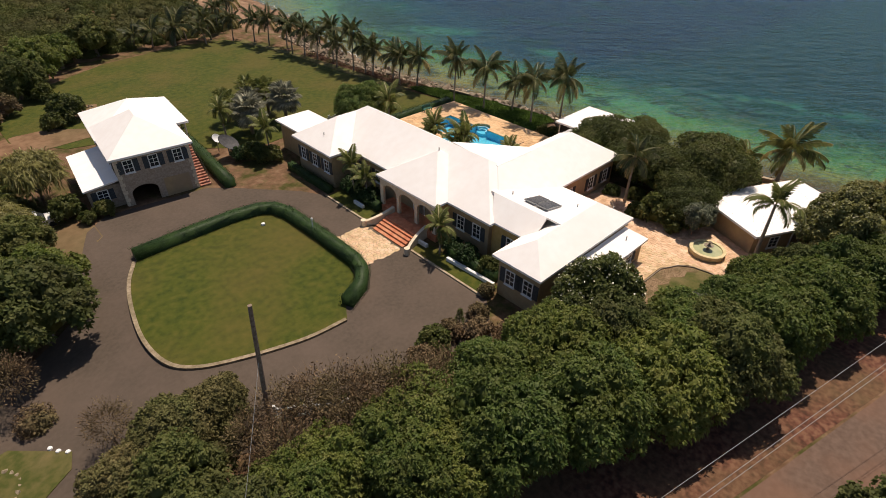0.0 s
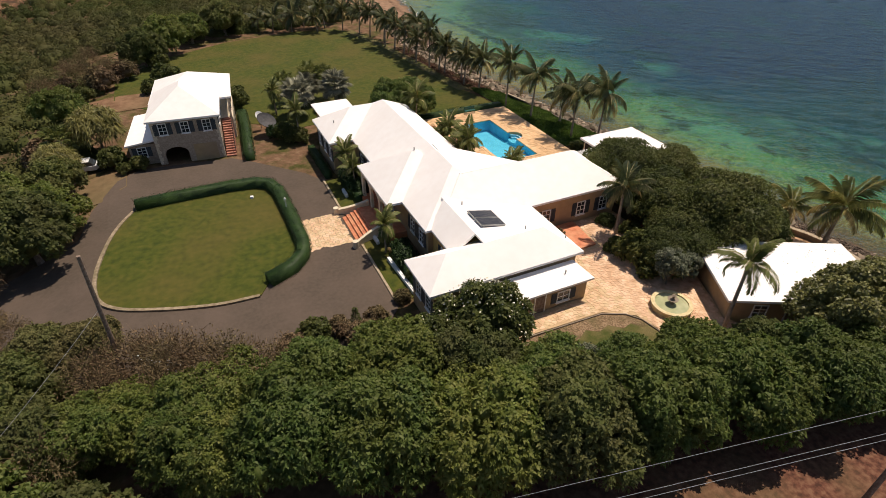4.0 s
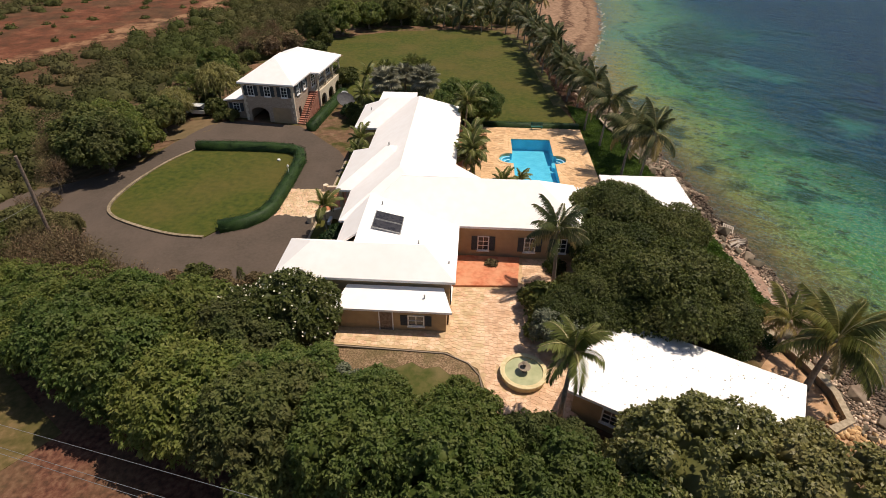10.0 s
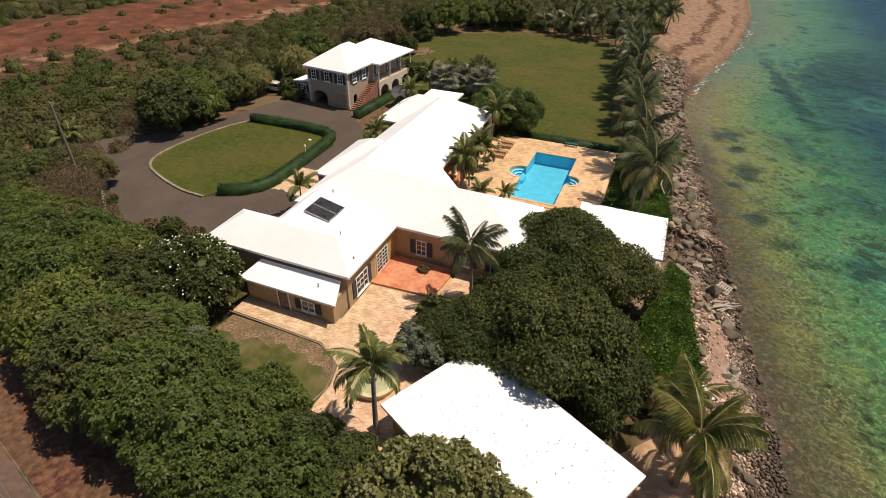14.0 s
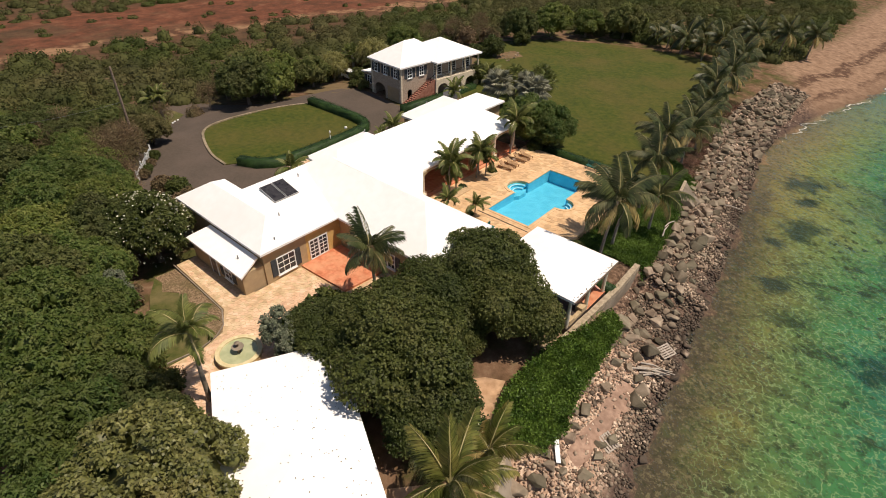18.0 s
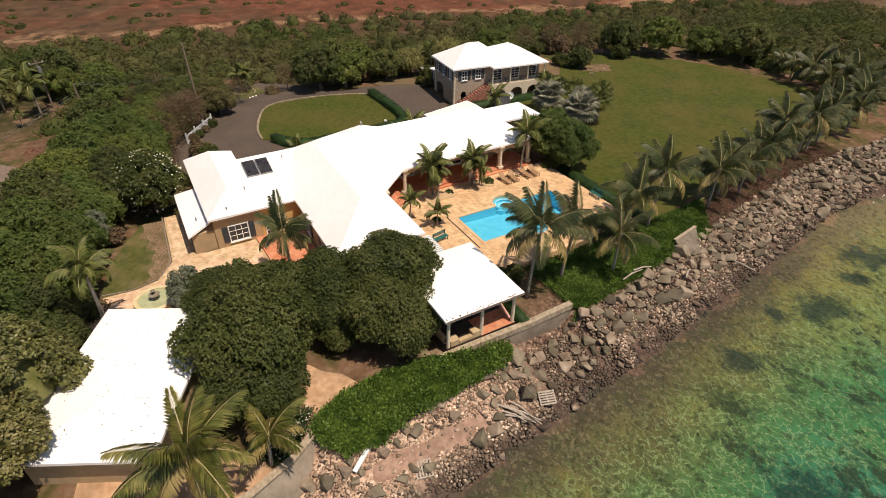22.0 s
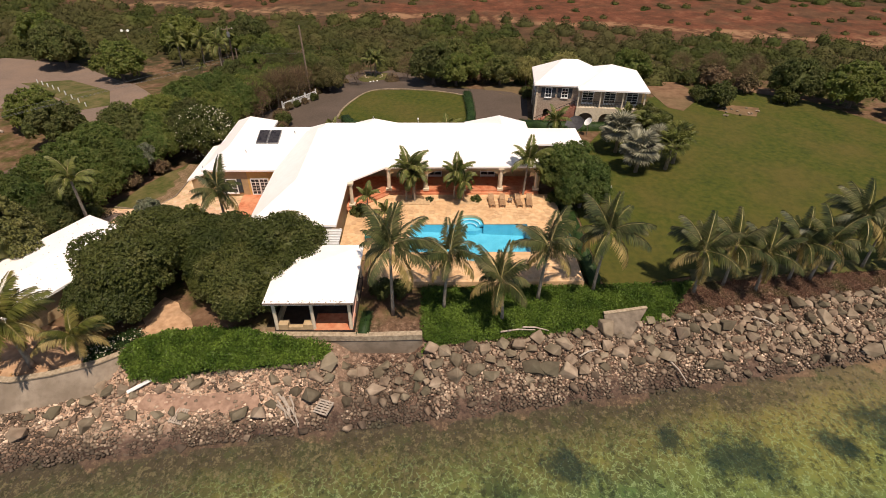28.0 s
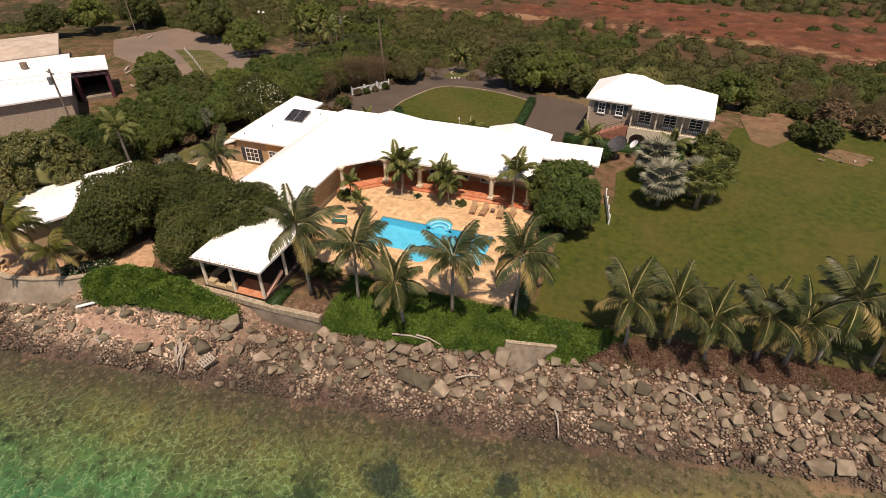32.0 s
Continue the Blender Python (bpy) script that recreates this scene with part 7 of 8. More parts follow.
for q in range(6):
    bm = bmesh.new()
    for i in range(7):
        z = 1 - 2 * (i + 0.5) / 7
        a = i * 2.39996 + 0.7 * q
        g = 0.8 + 0.4 * ((i * 7 + q * 3) % 5) / 4
        bm.verts.new((g * math.sqrt(1 - z * z) * math.cos(a), g * math.sqrt(1 - z * z) * math.sin(a), g * z))
    bmesh.ops.convex_hull(bm, input=bm.verts)
    bm.verts.index_update()
    used = [v for v in bm.verts if v.link_faces]
    at = {v: i for i, v in enumerate(used)}
    PEBBLE.append((np.array([v.co[:] for v in used]), np.array([[at[v] for v in f.verts] for f in bm.faces])))
    bm.free()
ROCKHEAP = mat("joined_boulders", [(0.095, 0.063, 0.044), (0.225, 0.164, 0.115), (0.44, 0.338, 0.245)], 0.9, 0.9, 0.35, 16, island=0.65, spread=(0.25, 0.75), big=(0.35, (0.17, 0.145, 0.098), 0.4))
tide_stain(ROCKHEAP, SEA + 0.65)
V, F, b = [], [], 0
for k in range(70000):
    y = rng.uniform(-45, 86)
    u = rng.uniform(0.0, 0.97) * float(np.interp(y, (60, 84), (1.0, 0.55)))
    x = shore_place(y, u)
    if y < -22 and rng.uniform() < 0.6:
        continue
    large = k < 22000 and rng.uniform() < float(np.interp(y, (2, 10, 36, 44), (0.07, 0.42, 0.45, 0.7))) * (1.25 - u)
    s = rng.uniform(0.26, 0.52) if large else rng.uniform(0.08, 0.22)
    if sand_strip(x, y) and rng.uniform() < 0.9 or (-12 < y < 7 and u < 0.62 and rng.uniform() < 0.88) or not room_for(x, y, s, 0.72 if large else 0.58):
        continue
    v, f = SMALL[k % 12] if large else PEBBLE[k % 6]
    rot = np.array(Euler((rng.uniform(-0.6, 0.6), rng.uniform(-0.6, 0.6), rng.uniform(0, 6.28))).to_matrix())
    V.append((v * np.array([s * rng.uniform(1.0, 1.4), s, s * rng.uniform(0.5, 0.8)])) @ rot.T + np.array([x, y, ground_z(x, y) + s * 0.3]))
    F.append(f + b)
    b += len(v)
tagged(new("small_boulders", mesh_from("small_boulders", np.concatenate(V), np.concatenate(F), ROCKHEAP)), "smaller brown stones wedged between the boulders", "stones", kind="stuff")
V, F, b = [], [], 0
for k in range(5000):
    y = rng.uniform(-45, 74)
    w, r = float(lerp_line(WATERLINE, y)), float(lerp_line(ROCKTOP, y))
    x = r + (w - r) * rng.uniform(-0.05, 0.94)
    if sand_strip(x, y) and rng.uniform() < 0.8:
        continue
    s = rng.uniform(0.04, 0.16)
    v, f = PEBBLE[k % 6]
    v = v * s * rng.uniform(0.6, 1.3, 3)
    V.append(v + np.array([x, y, ground_z(x, y) + s * 0.3]))
    F.append(f + b)
    b += len(v)
for k in range(5200):
    y = rng.uniform(-24, 9)
    w, r = float(lerp_line(WATERLINE, y)), float(lerp_line(ROCKTOP, y))
    x = r + (w - r) * rng.uniform(0.0, 0.72)
    if sand_strip(x, y) and rng.uniform() < 0.9:
        continue
    s = rng.uniform(0.04, 0.13) if k % 12 else rng.uniform(0.14, 0.24)
    v, f = PEBBLE[k % 6]
    v = v * s * rng.uniform(0.6, 1.3, 3)
    V.append(v + np.array([x, y, ground_z(x, y) + s * 0.3]))
    F.append(f + b)
    b += len(v)
tagged(new("rubble", mesh_from("rubble", np.concatenate(V), np.concatenate(F), RUBBLE)), "broken coral rubble between the boulders", "rubble", kind="stuff")


ORANGE = mat("orange_sandstone_rubble", [(0.34, 0.20, 0.09), (0.50, 0.31, 0.15), (0.62, 0.44, 0.25)], 1.5, 0.95, 0.3, 14, island=0.35)
V, F, b = [], [], 0
for k in range(420):
    x, y = 27.0 + rng.normal() * 1.0, -17.6 + rng.normal() * 1.3
    s = rng.uniform(0.1, 0.3)
    v, f = SMALL[k % 6]
    rot = np.array(Euler((rng.uniform(0, 6.28), rng.uniform(0, 6.28), rng.uniform(0, 6.28))).to_matrix())
    V.append((v * np.array([s * 1.2, s, s * 0.75])) @ rot.T + np.array([x, y, ground_z(x, y) + s * 0.3]))
    F.append(f + b)
    b += len(v)
tagged(new("sandstone_rubble", mesh_from("sandstone_rubble", np.concatenate(V), np.concatenate(F), ORANGE)), "heap of orange sandstone rubble at the wall's end", "rubble", kind="stuff")


# sea wall
def ribbon_wall(name, label, line, z0, z1, thick, material, category="wall"):
    bm = bmesh.new()
    rows = []
    line = [Vector((*p, 0)) for p in line]
    for i, p in enumerate(line):
        t = (line[min(i + 1, len(line) - 1)] - line[max(i - 1, 0)]).normalized()
        n = Vector((-t.y, t.x, 0)) * thick / 2
        rows.append([bm.verts.new((*(p + o).xy, z)) for o, z in ((-n, z0), (n, z0), (n, z1), (-n, z1))])
    for a, c in zip(rows, rows[1:]):
        for k in range(4):
            bm.faces.new((a[k], a[(k + 1) % 4], c[(k + 1) % 4], c[k]))
    bm.faces.new(rows[0][::-1])
    bm.faces.new(rows[-1])
    bmesh.ops.recalc_face_normals(bm, faces=bm.faces)
    me = bpy.data.meshes.new(name)
    bm.to_mesh(me)
    bm.free()
    me.materials.append(material)
    return tagged(new(name, me), label, category)


seawall = ribbon_wall("sea_wall", "weathered concrete sea wall with a pale cap", [(24.6, -17.0), (26.2, -16.2), (26.5, -13.8), (25.9, -11.2), (24.8, -8.3), (23.5, -6.4), (22.6, -3.5), (21.9, 0.5), (21.9, 5.0), (22.2, 12.0), (22.0, 16.6)], -1.75, 0.65, 0.4, CONCRETE)
cap = ribbon_wall("wall_cap", "pale rubble cap of the sea wall", [(24.6, -17.0), (26.2, -16.2), (26.5, -13.8), (25.9, -11.2), (24.8, -8.3), (23.5, -6.4), (22.6, -3.5), (21.9, 0.5), (21.9, 5.0), (22.2, 12.0), (22.0, 16.6)], 0.652, 0.76, 0.5, STONE_CURB)
ledge = ribbon_wall("wall_ledge", "broad pale rubble top of the sea wall by the cabana", [(22.05, 4.6), (22.1, 8.0), (22.2, 12.0), (22.05, 16.6)], 0.4, 0.93, 0.5, STONE_CURB)
ledge.parent = seawall
apron = bmesh.new()
head = [(24.6, -17.1), (26.3, -16.3), (26.6, -13.8), (26.0, -11.2), (24.95, -8.3), (23.7, -6.4)]
foot = [(26.4, -18.6), (27.9, -16.8), (28.0, -14.2), (27.5, -12.0), (26.6, -9.4), (25.4, -6.9)]
rows_a = [[apron.verts.new((*h, 0.6)), apron.verts.new((*f, -1.25)), apron.verts.new((*f, -1.6)), apron.verts.new((*h, -1.6))] for h, f in zip(head, foot)]
for p, q in zip(rows_a, rows_a[1:]):
    for k in range(4):
        apron.faces.new((p[k], p[(k + 1) % 4], q[(k + 1) % 4], q[k]))
apron.faces.new(rows_a[0][::-1])
apron.faces.new(rows_a[-1])
bmesh.ops.recalc_face_normals(apron, faces=apron.faces)
part("apron", apron, CONCRETE, seawall, "sloping concrete apron of the sea wall")
cap.parent = seawall
for ob in (cap, ledge):
    for key in ("category", "group", "kind"):
        if key in ob:
            del ob[key]
ramp = thing("boat_ramp", "broken triangular concrete ramp beside the rocks", "ramp")
# Darker concrete; the shade on the ramp's face is put into its colour.
RAMP_SHADE = mat("shade_darkened_concrete", [(0.14, 0.112, 0.083), (0.22, 0.178, 0.134)], 2, 0.9, 0.3, 14, detail=9.0, big=(0.6, (0.10, 0.080, 0.058), 0.6))
part("slab", slab_bm([(19.9, 32.0, 0.85), (21.2, 32.0, 0.2), (21.9, 33.8, -0.1), (19.2, 35.9, 0.85)], 0.9), RAMP_SHADE, ramp)
part("edging", box_bm(-0.16, 0.16, -2.0, 2.0, 0.0, 0.14, 0.03), STONE_CURB, ramp, "pale rubble edging", pose(19.45, 33.95, 0.84, 0, 0, 10.2))
KERBSTONE = mat("worn_kerb_stone", [(0.20, 0.150, 0.095), (0.36, 0.285, 0.195)], 3, 0.9, 0.3, 12, detail=9.0, big=(0.4, (0.14, 0.115, 0.06), 0.7))
ribbon_wall("kerb", "pale stone kerb round the oval lawn", OVAL, 0, 0.24, 0.32, KERBSTONE, "kerb")

pole = thing("utility_pole", "leaning dark wooden utility pole by the drive", "pole", m=pose(-35.6, -3.2, -0.1))
part("shaft", tube_bm([(0.0, 0.0, -0.3), (0.62, -0.2, 11.5)], [0.17, 0.12], 10), WOOD, pole)

# ---------------------------------------------------------------- smaller things outdoors
for a, b, k in (((-13.55, 7.4), (-13.5, 5.8), 0), ((-13.5, 3.0), (-13.2, -2.7), 1), ((-13.6, 16.0), (-13.6, 17.6), 2)):
    ribbon_wall("garden_wall", "low white garden wall before the villa", [a, b], 0.0, 0.5, 0.3, WHITE)
ribbon_wall("kerb", "pale stone kerb along the drive", [(-14.95, -3.0), (-14.95, 7.1)], 0, 0.18, 0.22, STONE_CURB, "kerb")
ribbon_wall("kerb", "pale stone kerb along the drive", [(-14.95, 13.8), (-14.95, 21.2)], 0, 0.18, 0.22, STONE_CURB, "kerb")
ribbon_wall("kerb", "pale stone kerb round the garden lawn", [(-9.2, -11.75), (-0.5, -12.05), (1.2, -12.9), (2.0, -14.0), (2.3, -15.6), (1.9, -17.8)], 0.2, 0.83, 0.1, CONCRETE, "kerb")


TEAK = mat("warm_teak", [(0.30, 0.17, 0.085), (0.42, 0.26, 0.14)], 6, 0.7, 0.2, 20)


def lounger(m):
    t = thing("sun_lounger", "wooden slatted sun lounger beside the pool", "lounger", "loungers by the pool", m)
    for y in (-0.3, 0.3):
        box("side_rail", -0.95, 0.95, y - 0.03, y + 0.03, 0.3, 0.38, TEAK, t)
    for k in range(8):
        box("slat", -0.3 + 0.155 * k, -0.18 + 0.155 * k, -0.3, 0.3, 0.38, 0.41, TEAK, t)
    b = part("backrest", box_bm(-0.7, 0, -0.3, 0.3, 0, 0.04), TEAK, t, m=Matrix.Translation((-0.32, 0, 0.4)) @ pose(0, 0, 0, 0, 38, 0))
    for x in (-0.85, 0.85):
        for y in (-0.28, 0.28):
            box("leg", x - 0.03, x + 0.03, y - 0.03, y + 0.03, 0, 0.3, TEAK, t)
    return t


first = lounger(pose(1.8, 24.0, 0.98, 0, 0, 4))
for y, a in ((25.2, -3), (27.0, 6), (28.2, -5)):
    copy_thing(first, pose(1.8, y, 0.98, 0, 0, a))
stool = thing("side_table", "small wooden side table between the loungers", "table", m=pose(1.5, 26.1, 0.98))
box("top", -0.22, 0.22, -0.22, 0.22, 0.4, 0.44, WOOD, stool)
for x in (-0.17, 0.17):
    for y in (-0.17, 0.17):
        box("leg", x - 0.02, x + 0.02, y - 0.02, y + 0.02, 0, 0.4, WOOD, stool)
GREENPAINT = mat("green_paint", [(0.02, 0.10, 0.085), (0.035, 0.15, 0.125)], 4, 0.5)


def bench(m):
    t = thing("garden_bench", "green painted slatted bench on the pool deck", "bench", "green benches", m)
    for k in range(4):
        box("seat_slat", -0.8, 0.8, -0.25 + 0.13 * k, -0.15 + 0.13 * k, 0.42, 0.46, GREENPAINT, t)
    for k in range(3):
        box("back_slat", -0.8, 0.8, 0.28, 0.31, 0.55 + 0.14 * k, 0.65 + 0.14 * k, GREENPAINT, t)
    for x in (-0.72, 0.72):
        box("leg", x - 0.035, x + 0.035, -0.25, -0.18, 0, 0.42, GREENPAINT, t)
        box("leg", x - 0.035, x + 0.035, 0.22, 0.29, 0, 0.95, GREENPAINT, t)
    return t


bn = bench(pose(9.6, 30.9, 0.98, 0, 0, 0))
copy_thing(bn, pose(8.8, 11.4, 0.98, 0, 0, 100))

dish = thing("satellite_dish", "large dark mesh satellite dish with a white feed", "satellite dish", m=pose(-18.4, 37.6, 0.35))
part("mast", cyl_bm(0.09, 0.08, -0.1, 1.5, 10), METAL, dish)
MESHDARK = mat("dark_mesh_metal", [(0.05, 0.048, 0.05), (0.08, 0.078, 0.08)], 3, 0.7)
part("reflector", lathe_bm([(0.05, 0.0), (0.6, 0.07), (1.05, 0.22), (1.35, 0.4), (1.33, 0.43), (1.03, 0.26), (0.58, 0.11), (0.04, 0.04)], 24), MESHDARK, dish, "round dark mesh reflector", Matrix.Translation((0, 0, 1.5)) @ pose(0, 0, 0, 35, 0, 40))
dish2 = thing("satellite_dish", "small white satellite dish on a post", "satellite dish", m=pose(-18.9, 39.6, 0.35))
part("mast", cyl_bm(0.05, 0.05, -0.1, 1.7, 8), METAL, dish2)
part("reflector", lathe_bm([(0.05, 0.0), (0.4, 0.06), (0.62, 0.16), (0.6, 0.19), (0.38, 0.09), (0.04, 0.03)], 20), WHITE, dish2, "white reflector", Matrix.Translation((0, 0, 1.75)) @ pose(0, 0, 0, 50, 0, 20))


def picket_gate(m, length, name, label, mm, h=1.25, n=10):
    t = thing(name, label, "fence", m=m)
    for x in (0, length):
        box("post", x - 0.08, x + 0.08, -0.08, 0.08, -0.2, h + 0.25, mm, t)
    for z in (0.3, h - 0.2):
        box("rail", 0.08, length - 0.08, -0.03, 0.03, z, z + 0.1, mm, t)
    for k in range(n):
        x = length * (k + 0.7) / (n + 0.4)
        piece("picket", shared(("picket", h, mm.name), lambda: box_bm(-0.055, 0.055, -0.055, -0.03, 0.1, h), mm), t, m=pose(x, 0, 0))
    return t


for k in range(1, 4):
    x, y = -26.9 - 1.95 * k, -7.7 + 1.42 * k
    picket_gate(Matrix.Translation((x, y, ground_z(x, y))) @ pose(0, 0, 0, 0, 0, 143.9), 2.3, "white_fence", "white wooden fence panel beside the drive", WHITE)
for k in range(6):
    x, y = -1.6 - 1.85 * k, -21.9 - 0.1 * k + 0.5 * max(0, k - 3)
    picket_gate(Matrix.Translation((x, y, ground_z(x, y))) @ pose(0, 0, 0, 0, 0, 183 if k < 3 else 165), 1.85, "board_fence", "weathered grey board fence panel", WOOD, 1.6, 14)
for k in range(3):
    x, y = -7.0 + 2.0 * k, 37.3 + 0.3 * k
    picket_gate(Matrix.Translation((x, y, ground_z(x, y))) @ pose(0, 0, 0, 0, 0, 8), 1.9, "white_fence", "white picket fence at the edge of the lawn", WHITE, 1.0, 9)

lamp_w = thing("lamp_post", "short white post lamp in the hedge", "lamp", m=pose(-20.4, 15.3, 0.1))
part("shaft", cyl_bm(0.05, 0.05, 0, 1.7, 8), WHITE, lamp_w)
part("lantern", lathe_bm([(0.06, 1.68), (0.12, 1.75), (0.12, 1.95), (0.02, 2.08)], 10), WHITE, lamp_w)
spot = thing("garden_spotlight", "small white spotlight on the lawn edge", "lamp", m=pose(-23.3, 20.3, 0.1))
part("body", lathe_bm([(0.18, 0.0), (0.22, 0.12), (0.2, 0.26), (0.05, 0.32)], 12), WHITE, spot)

# round planter of pale stones with young palms
rp = random.Random(3)
ring = thing("stone_ring_planter", "ring of pale stones round a bed of young palms", "planter", m=pose(-50.1, 6.0, ground_z(-50.1, 6.0)))
for k in range(22):
    a = 2 * math.pi * k / 22
    o = piece("stone", ROCKS[k % 12], ring, m=Matrix.Translation((1.7 * math.cos(a), 1.7 * math.sin(a), 0.1)) @ Matrix.Scale(rp.uniform(0.16, 0.26), 4))
    o.data = o.data.copy()
    o.data.materials[0] = STONE_CURB
for x, y in ((-46.4, 7.0), (-46.05, 6.35), (-45.6, 5.8)):
    o = new("white_stone", shared(("white_stone",), lambda: lathe_bm([(0.08, 0), (0.19, 0.07), (0.15, 0.2), (0.05, 0.24)], 7), WHITE))
    o.matrix_basis = Matrix.Translation((x, y, ground_z(x, y) - 0.02))
    tagged(o, "white painted stone on the drive", "stone", "white stones")

# flotsam by the sea wall
PALE = mat("bleached_timber", [(0.34, 0.28, 0.22), (0.46, 0.39, 0.32)], 5, 0.9, 0.2, 18)


def pallet(m, mm):
    t = thing("pallet", "weathered wooden pallet washed up on the rocks", "pallet", "pallets", m)
    for k in range(6):
        box("board", -0.6, 0.6, -0.55 + 0.2 * k, -0.43 + 0.2 * k, 0.1, 0.13, mm, t)
    for x in (-0.55, 0, 0.55):
        box("bearer", x - 0.05, x + 0.05, -0.55, 0.6, 0, 0.1, mm, t)
    return t


def on_rocks(x, y, up, rx, ry, rz):
    return Matrix.Translation((x, y, ground_z(x, y) + up)) @ pose(0, 0, 0, rx, ry, rz)


pallet(on_rocks(28.1, 9.4, 0.45, 10, -8, 65), PALE)
pallet(on_rocks(28.5, -1.1, 0.05, 4, 12, -16), PALE)
plank = thing("plank", "long white plank lying on the shore", "plank", m=on_rocks(26.35, -4.27, 0.35, 0, -6, 127))
box("board", -1.2, 1.2, -0.15, 0.15, 0, 0.08, WHITE, plank)
for k, (x, y, a, L) in enumerate(((27.9, 6.5, 34, 2.6), (28.1, 6.75, 28, 2.2), (28.3, 7.0, 40, 2.6), (28.0, 7.1, 22, 1.8), (28.5, 6.7, 48, 2.2), (28.2, 6.4, 36, 1.8), (28.6, 7.3, 30, 2.2), (24.5, 37.0, 20, 2.6), (21.5, 24.5, 100, 3.0), (21.3, 26.0, 85, 2.2), (20.0, 46.0, 60, 1.8), (23.4, 30.0, 120, 1.9))):
    d = new("driftwood", shared(("driftwood", L), lambda: tube_bm([(-L / 2, 0, 0), (0, 0.1, 0.05), (L / 2, -0.05, 0)], [0.08, 0.07, 0.04], 7), PALE))
    d.matrix_basis = on_rocks(x, y, 0.42 + 0.03 * (k % 4), 0, 5, a)
    tagged(d, "bleached driftwood log among the rocks", "driftwood", "driftwood")


# utility poles and wires along the lane
def utility_pole(x, y, h, lean, arm, rz):
    t = thing("utility_pole", "wooden utility pole with a cross-arm", "pole", "utility poles", Matrix.Translation((x, y, ground_z(x, y))) @ pose(0, 0, 0, 0, 0, rz))
    part("shaft", tube_bm([(0, 0, -0.3), (lean, 0, h)], [0.16, 0.11], 10), WOOD, t)
    if arm:
        box("cross_arm", lean - 0.06, lean + 0.06, -1.0, 1.0, h - 0.5, h - 0.38, WOOD, t)
        for yy in (-0.9, 0.0, 0.9):
            part("insulator", lathe_bm([(0.05, h - 0.38), (0.07, h - 0.3), (0.03, h - 0.2)], 8), WHITE, t, m=pose(lean, yy, 0))
        part("transformer", cyl_bm(0.28, 0.28, h - 1.8, h - 0.9, 12, lean + 0.35, 0), METAL, t, "grey drum transformer")
    return t


utility_pole(2.4, -31.3, 10.75, 0.0, True, -17)
utility_pole(-46.0, -17.9, 6.0, 0.0, False, -17)
utility_pole(-52.2, -75.1, 8.5, 0.2, False, 0)
utility_pole(-56.9, -22.6, 7.6, 0.6, True, 20)
utility_pole(-55.4, -24.3, 6.0, -0.2, False, 20)
flood = thing("floodlight_pole", "slim pole with two white floodlights by the turning area", "lamp", m=pose(-57.5, -42.6, ground_z(-57.5, -42.6)))
part("shaft", cyl_bm(0.07, 0.05, -0.1, 6.6, 8), WOOD, flood)
box("cross_bar", -0.05, 0.05, -0.7, 0.7, 6.45, 6.55, METAL, flood)
for yy in (-0.6, 0.6):
    part("floodlight", lathe_bm([(0.05, 0.0), (0.2, 0.06), (0.26, 0.3), (0.24, 0.34), (0.04, 0.3)], 12), WHITE, flood, "white round floodlight", Matrix.Translation((0.05, yy, 6.55)) @ pose(0, 0, 0, 0, 70, 0))
for off in (0.0, 0.75, 0.95):
    pts = []
    for i in range(13):
        u = i / 12
        pts.append((24.0 - 70.0 * u, -37.2 + 19.25 * u - off, 13.4 - 9.6 * u - 0.9 * off))
    wme = bpy.data.meshes.new("wire")
    wbm = tube_bm(pts, [0.012] * 13, 5)
    wbm.to_mesh(wme)
    wbm.free()
    wme.materials.append(METAL)
    tagged(new("overhead_wire", wme), "thin overhead electric wire along the lane", "wire", "overhead wires")
drop = bpy.data.meshes.new("wire")
dbm = tube_bm([(-35.25 - 10.25 * u, -3.35 - 14.65 * u, 7.2 - 2.2 * u - 2.0 * u * (1 - u)) for u in (0, 0.125, 0.25, 0.375, 0.5, 0.625, 0.75, 0.875, 1.0)], [0.012] * 9, 5)
dbm.to_mesh(drop)
dbm.free()
drop.materials.append(METAL)
tagged(new("overhead_wire", drop), "thin service wire running from the leaning pole", "wire", "overhead wires")
for k in range(9):
    x, y = -44.0 + 1.7 * k, -54.0 + 2.0 * k
    o = new("bollard", shared(("bollard",), lambda: cyl_bm(0.09, 0.09, -0.1, 0.8, 8), WHITE))
    o.matrix_basis = pose(x, y, ground_z(x, y))
    tagged(o, "short white bollard round the grass island", "bollard", "white bollards")

lit = np.random.default_rng(12)
lp = np.stack([lit.uniform(0.5, 12.5, 150), lit.uniform(0.4, 7.9, 150), np.zeros(150)], 1)
lp[:, 2] = 3.15 + 0.13 * np.minimum(np.minimum(lp[:, 1], 8.35 - lp[:, 1]), np.minimum(lp[:, 0], 13.1 - lp[:, 0])) + 0.02
lv, lf = leaf_quads(lp, np.stack([lit.normal(size=150), lit.normal(size=150), np.full(150, 0.05)], 1), 0.11, 0.07, lit, 0.0)
litter = tagged(new("leaf_litter", mesh_from("leaf_litter", lv, lf, LEAF_DRY)), "dry fallen leaves scattered on the beach house roof", "leaf litter", kind="stuff")
litter.matrix_basis = beach.matrix_basis.copy()

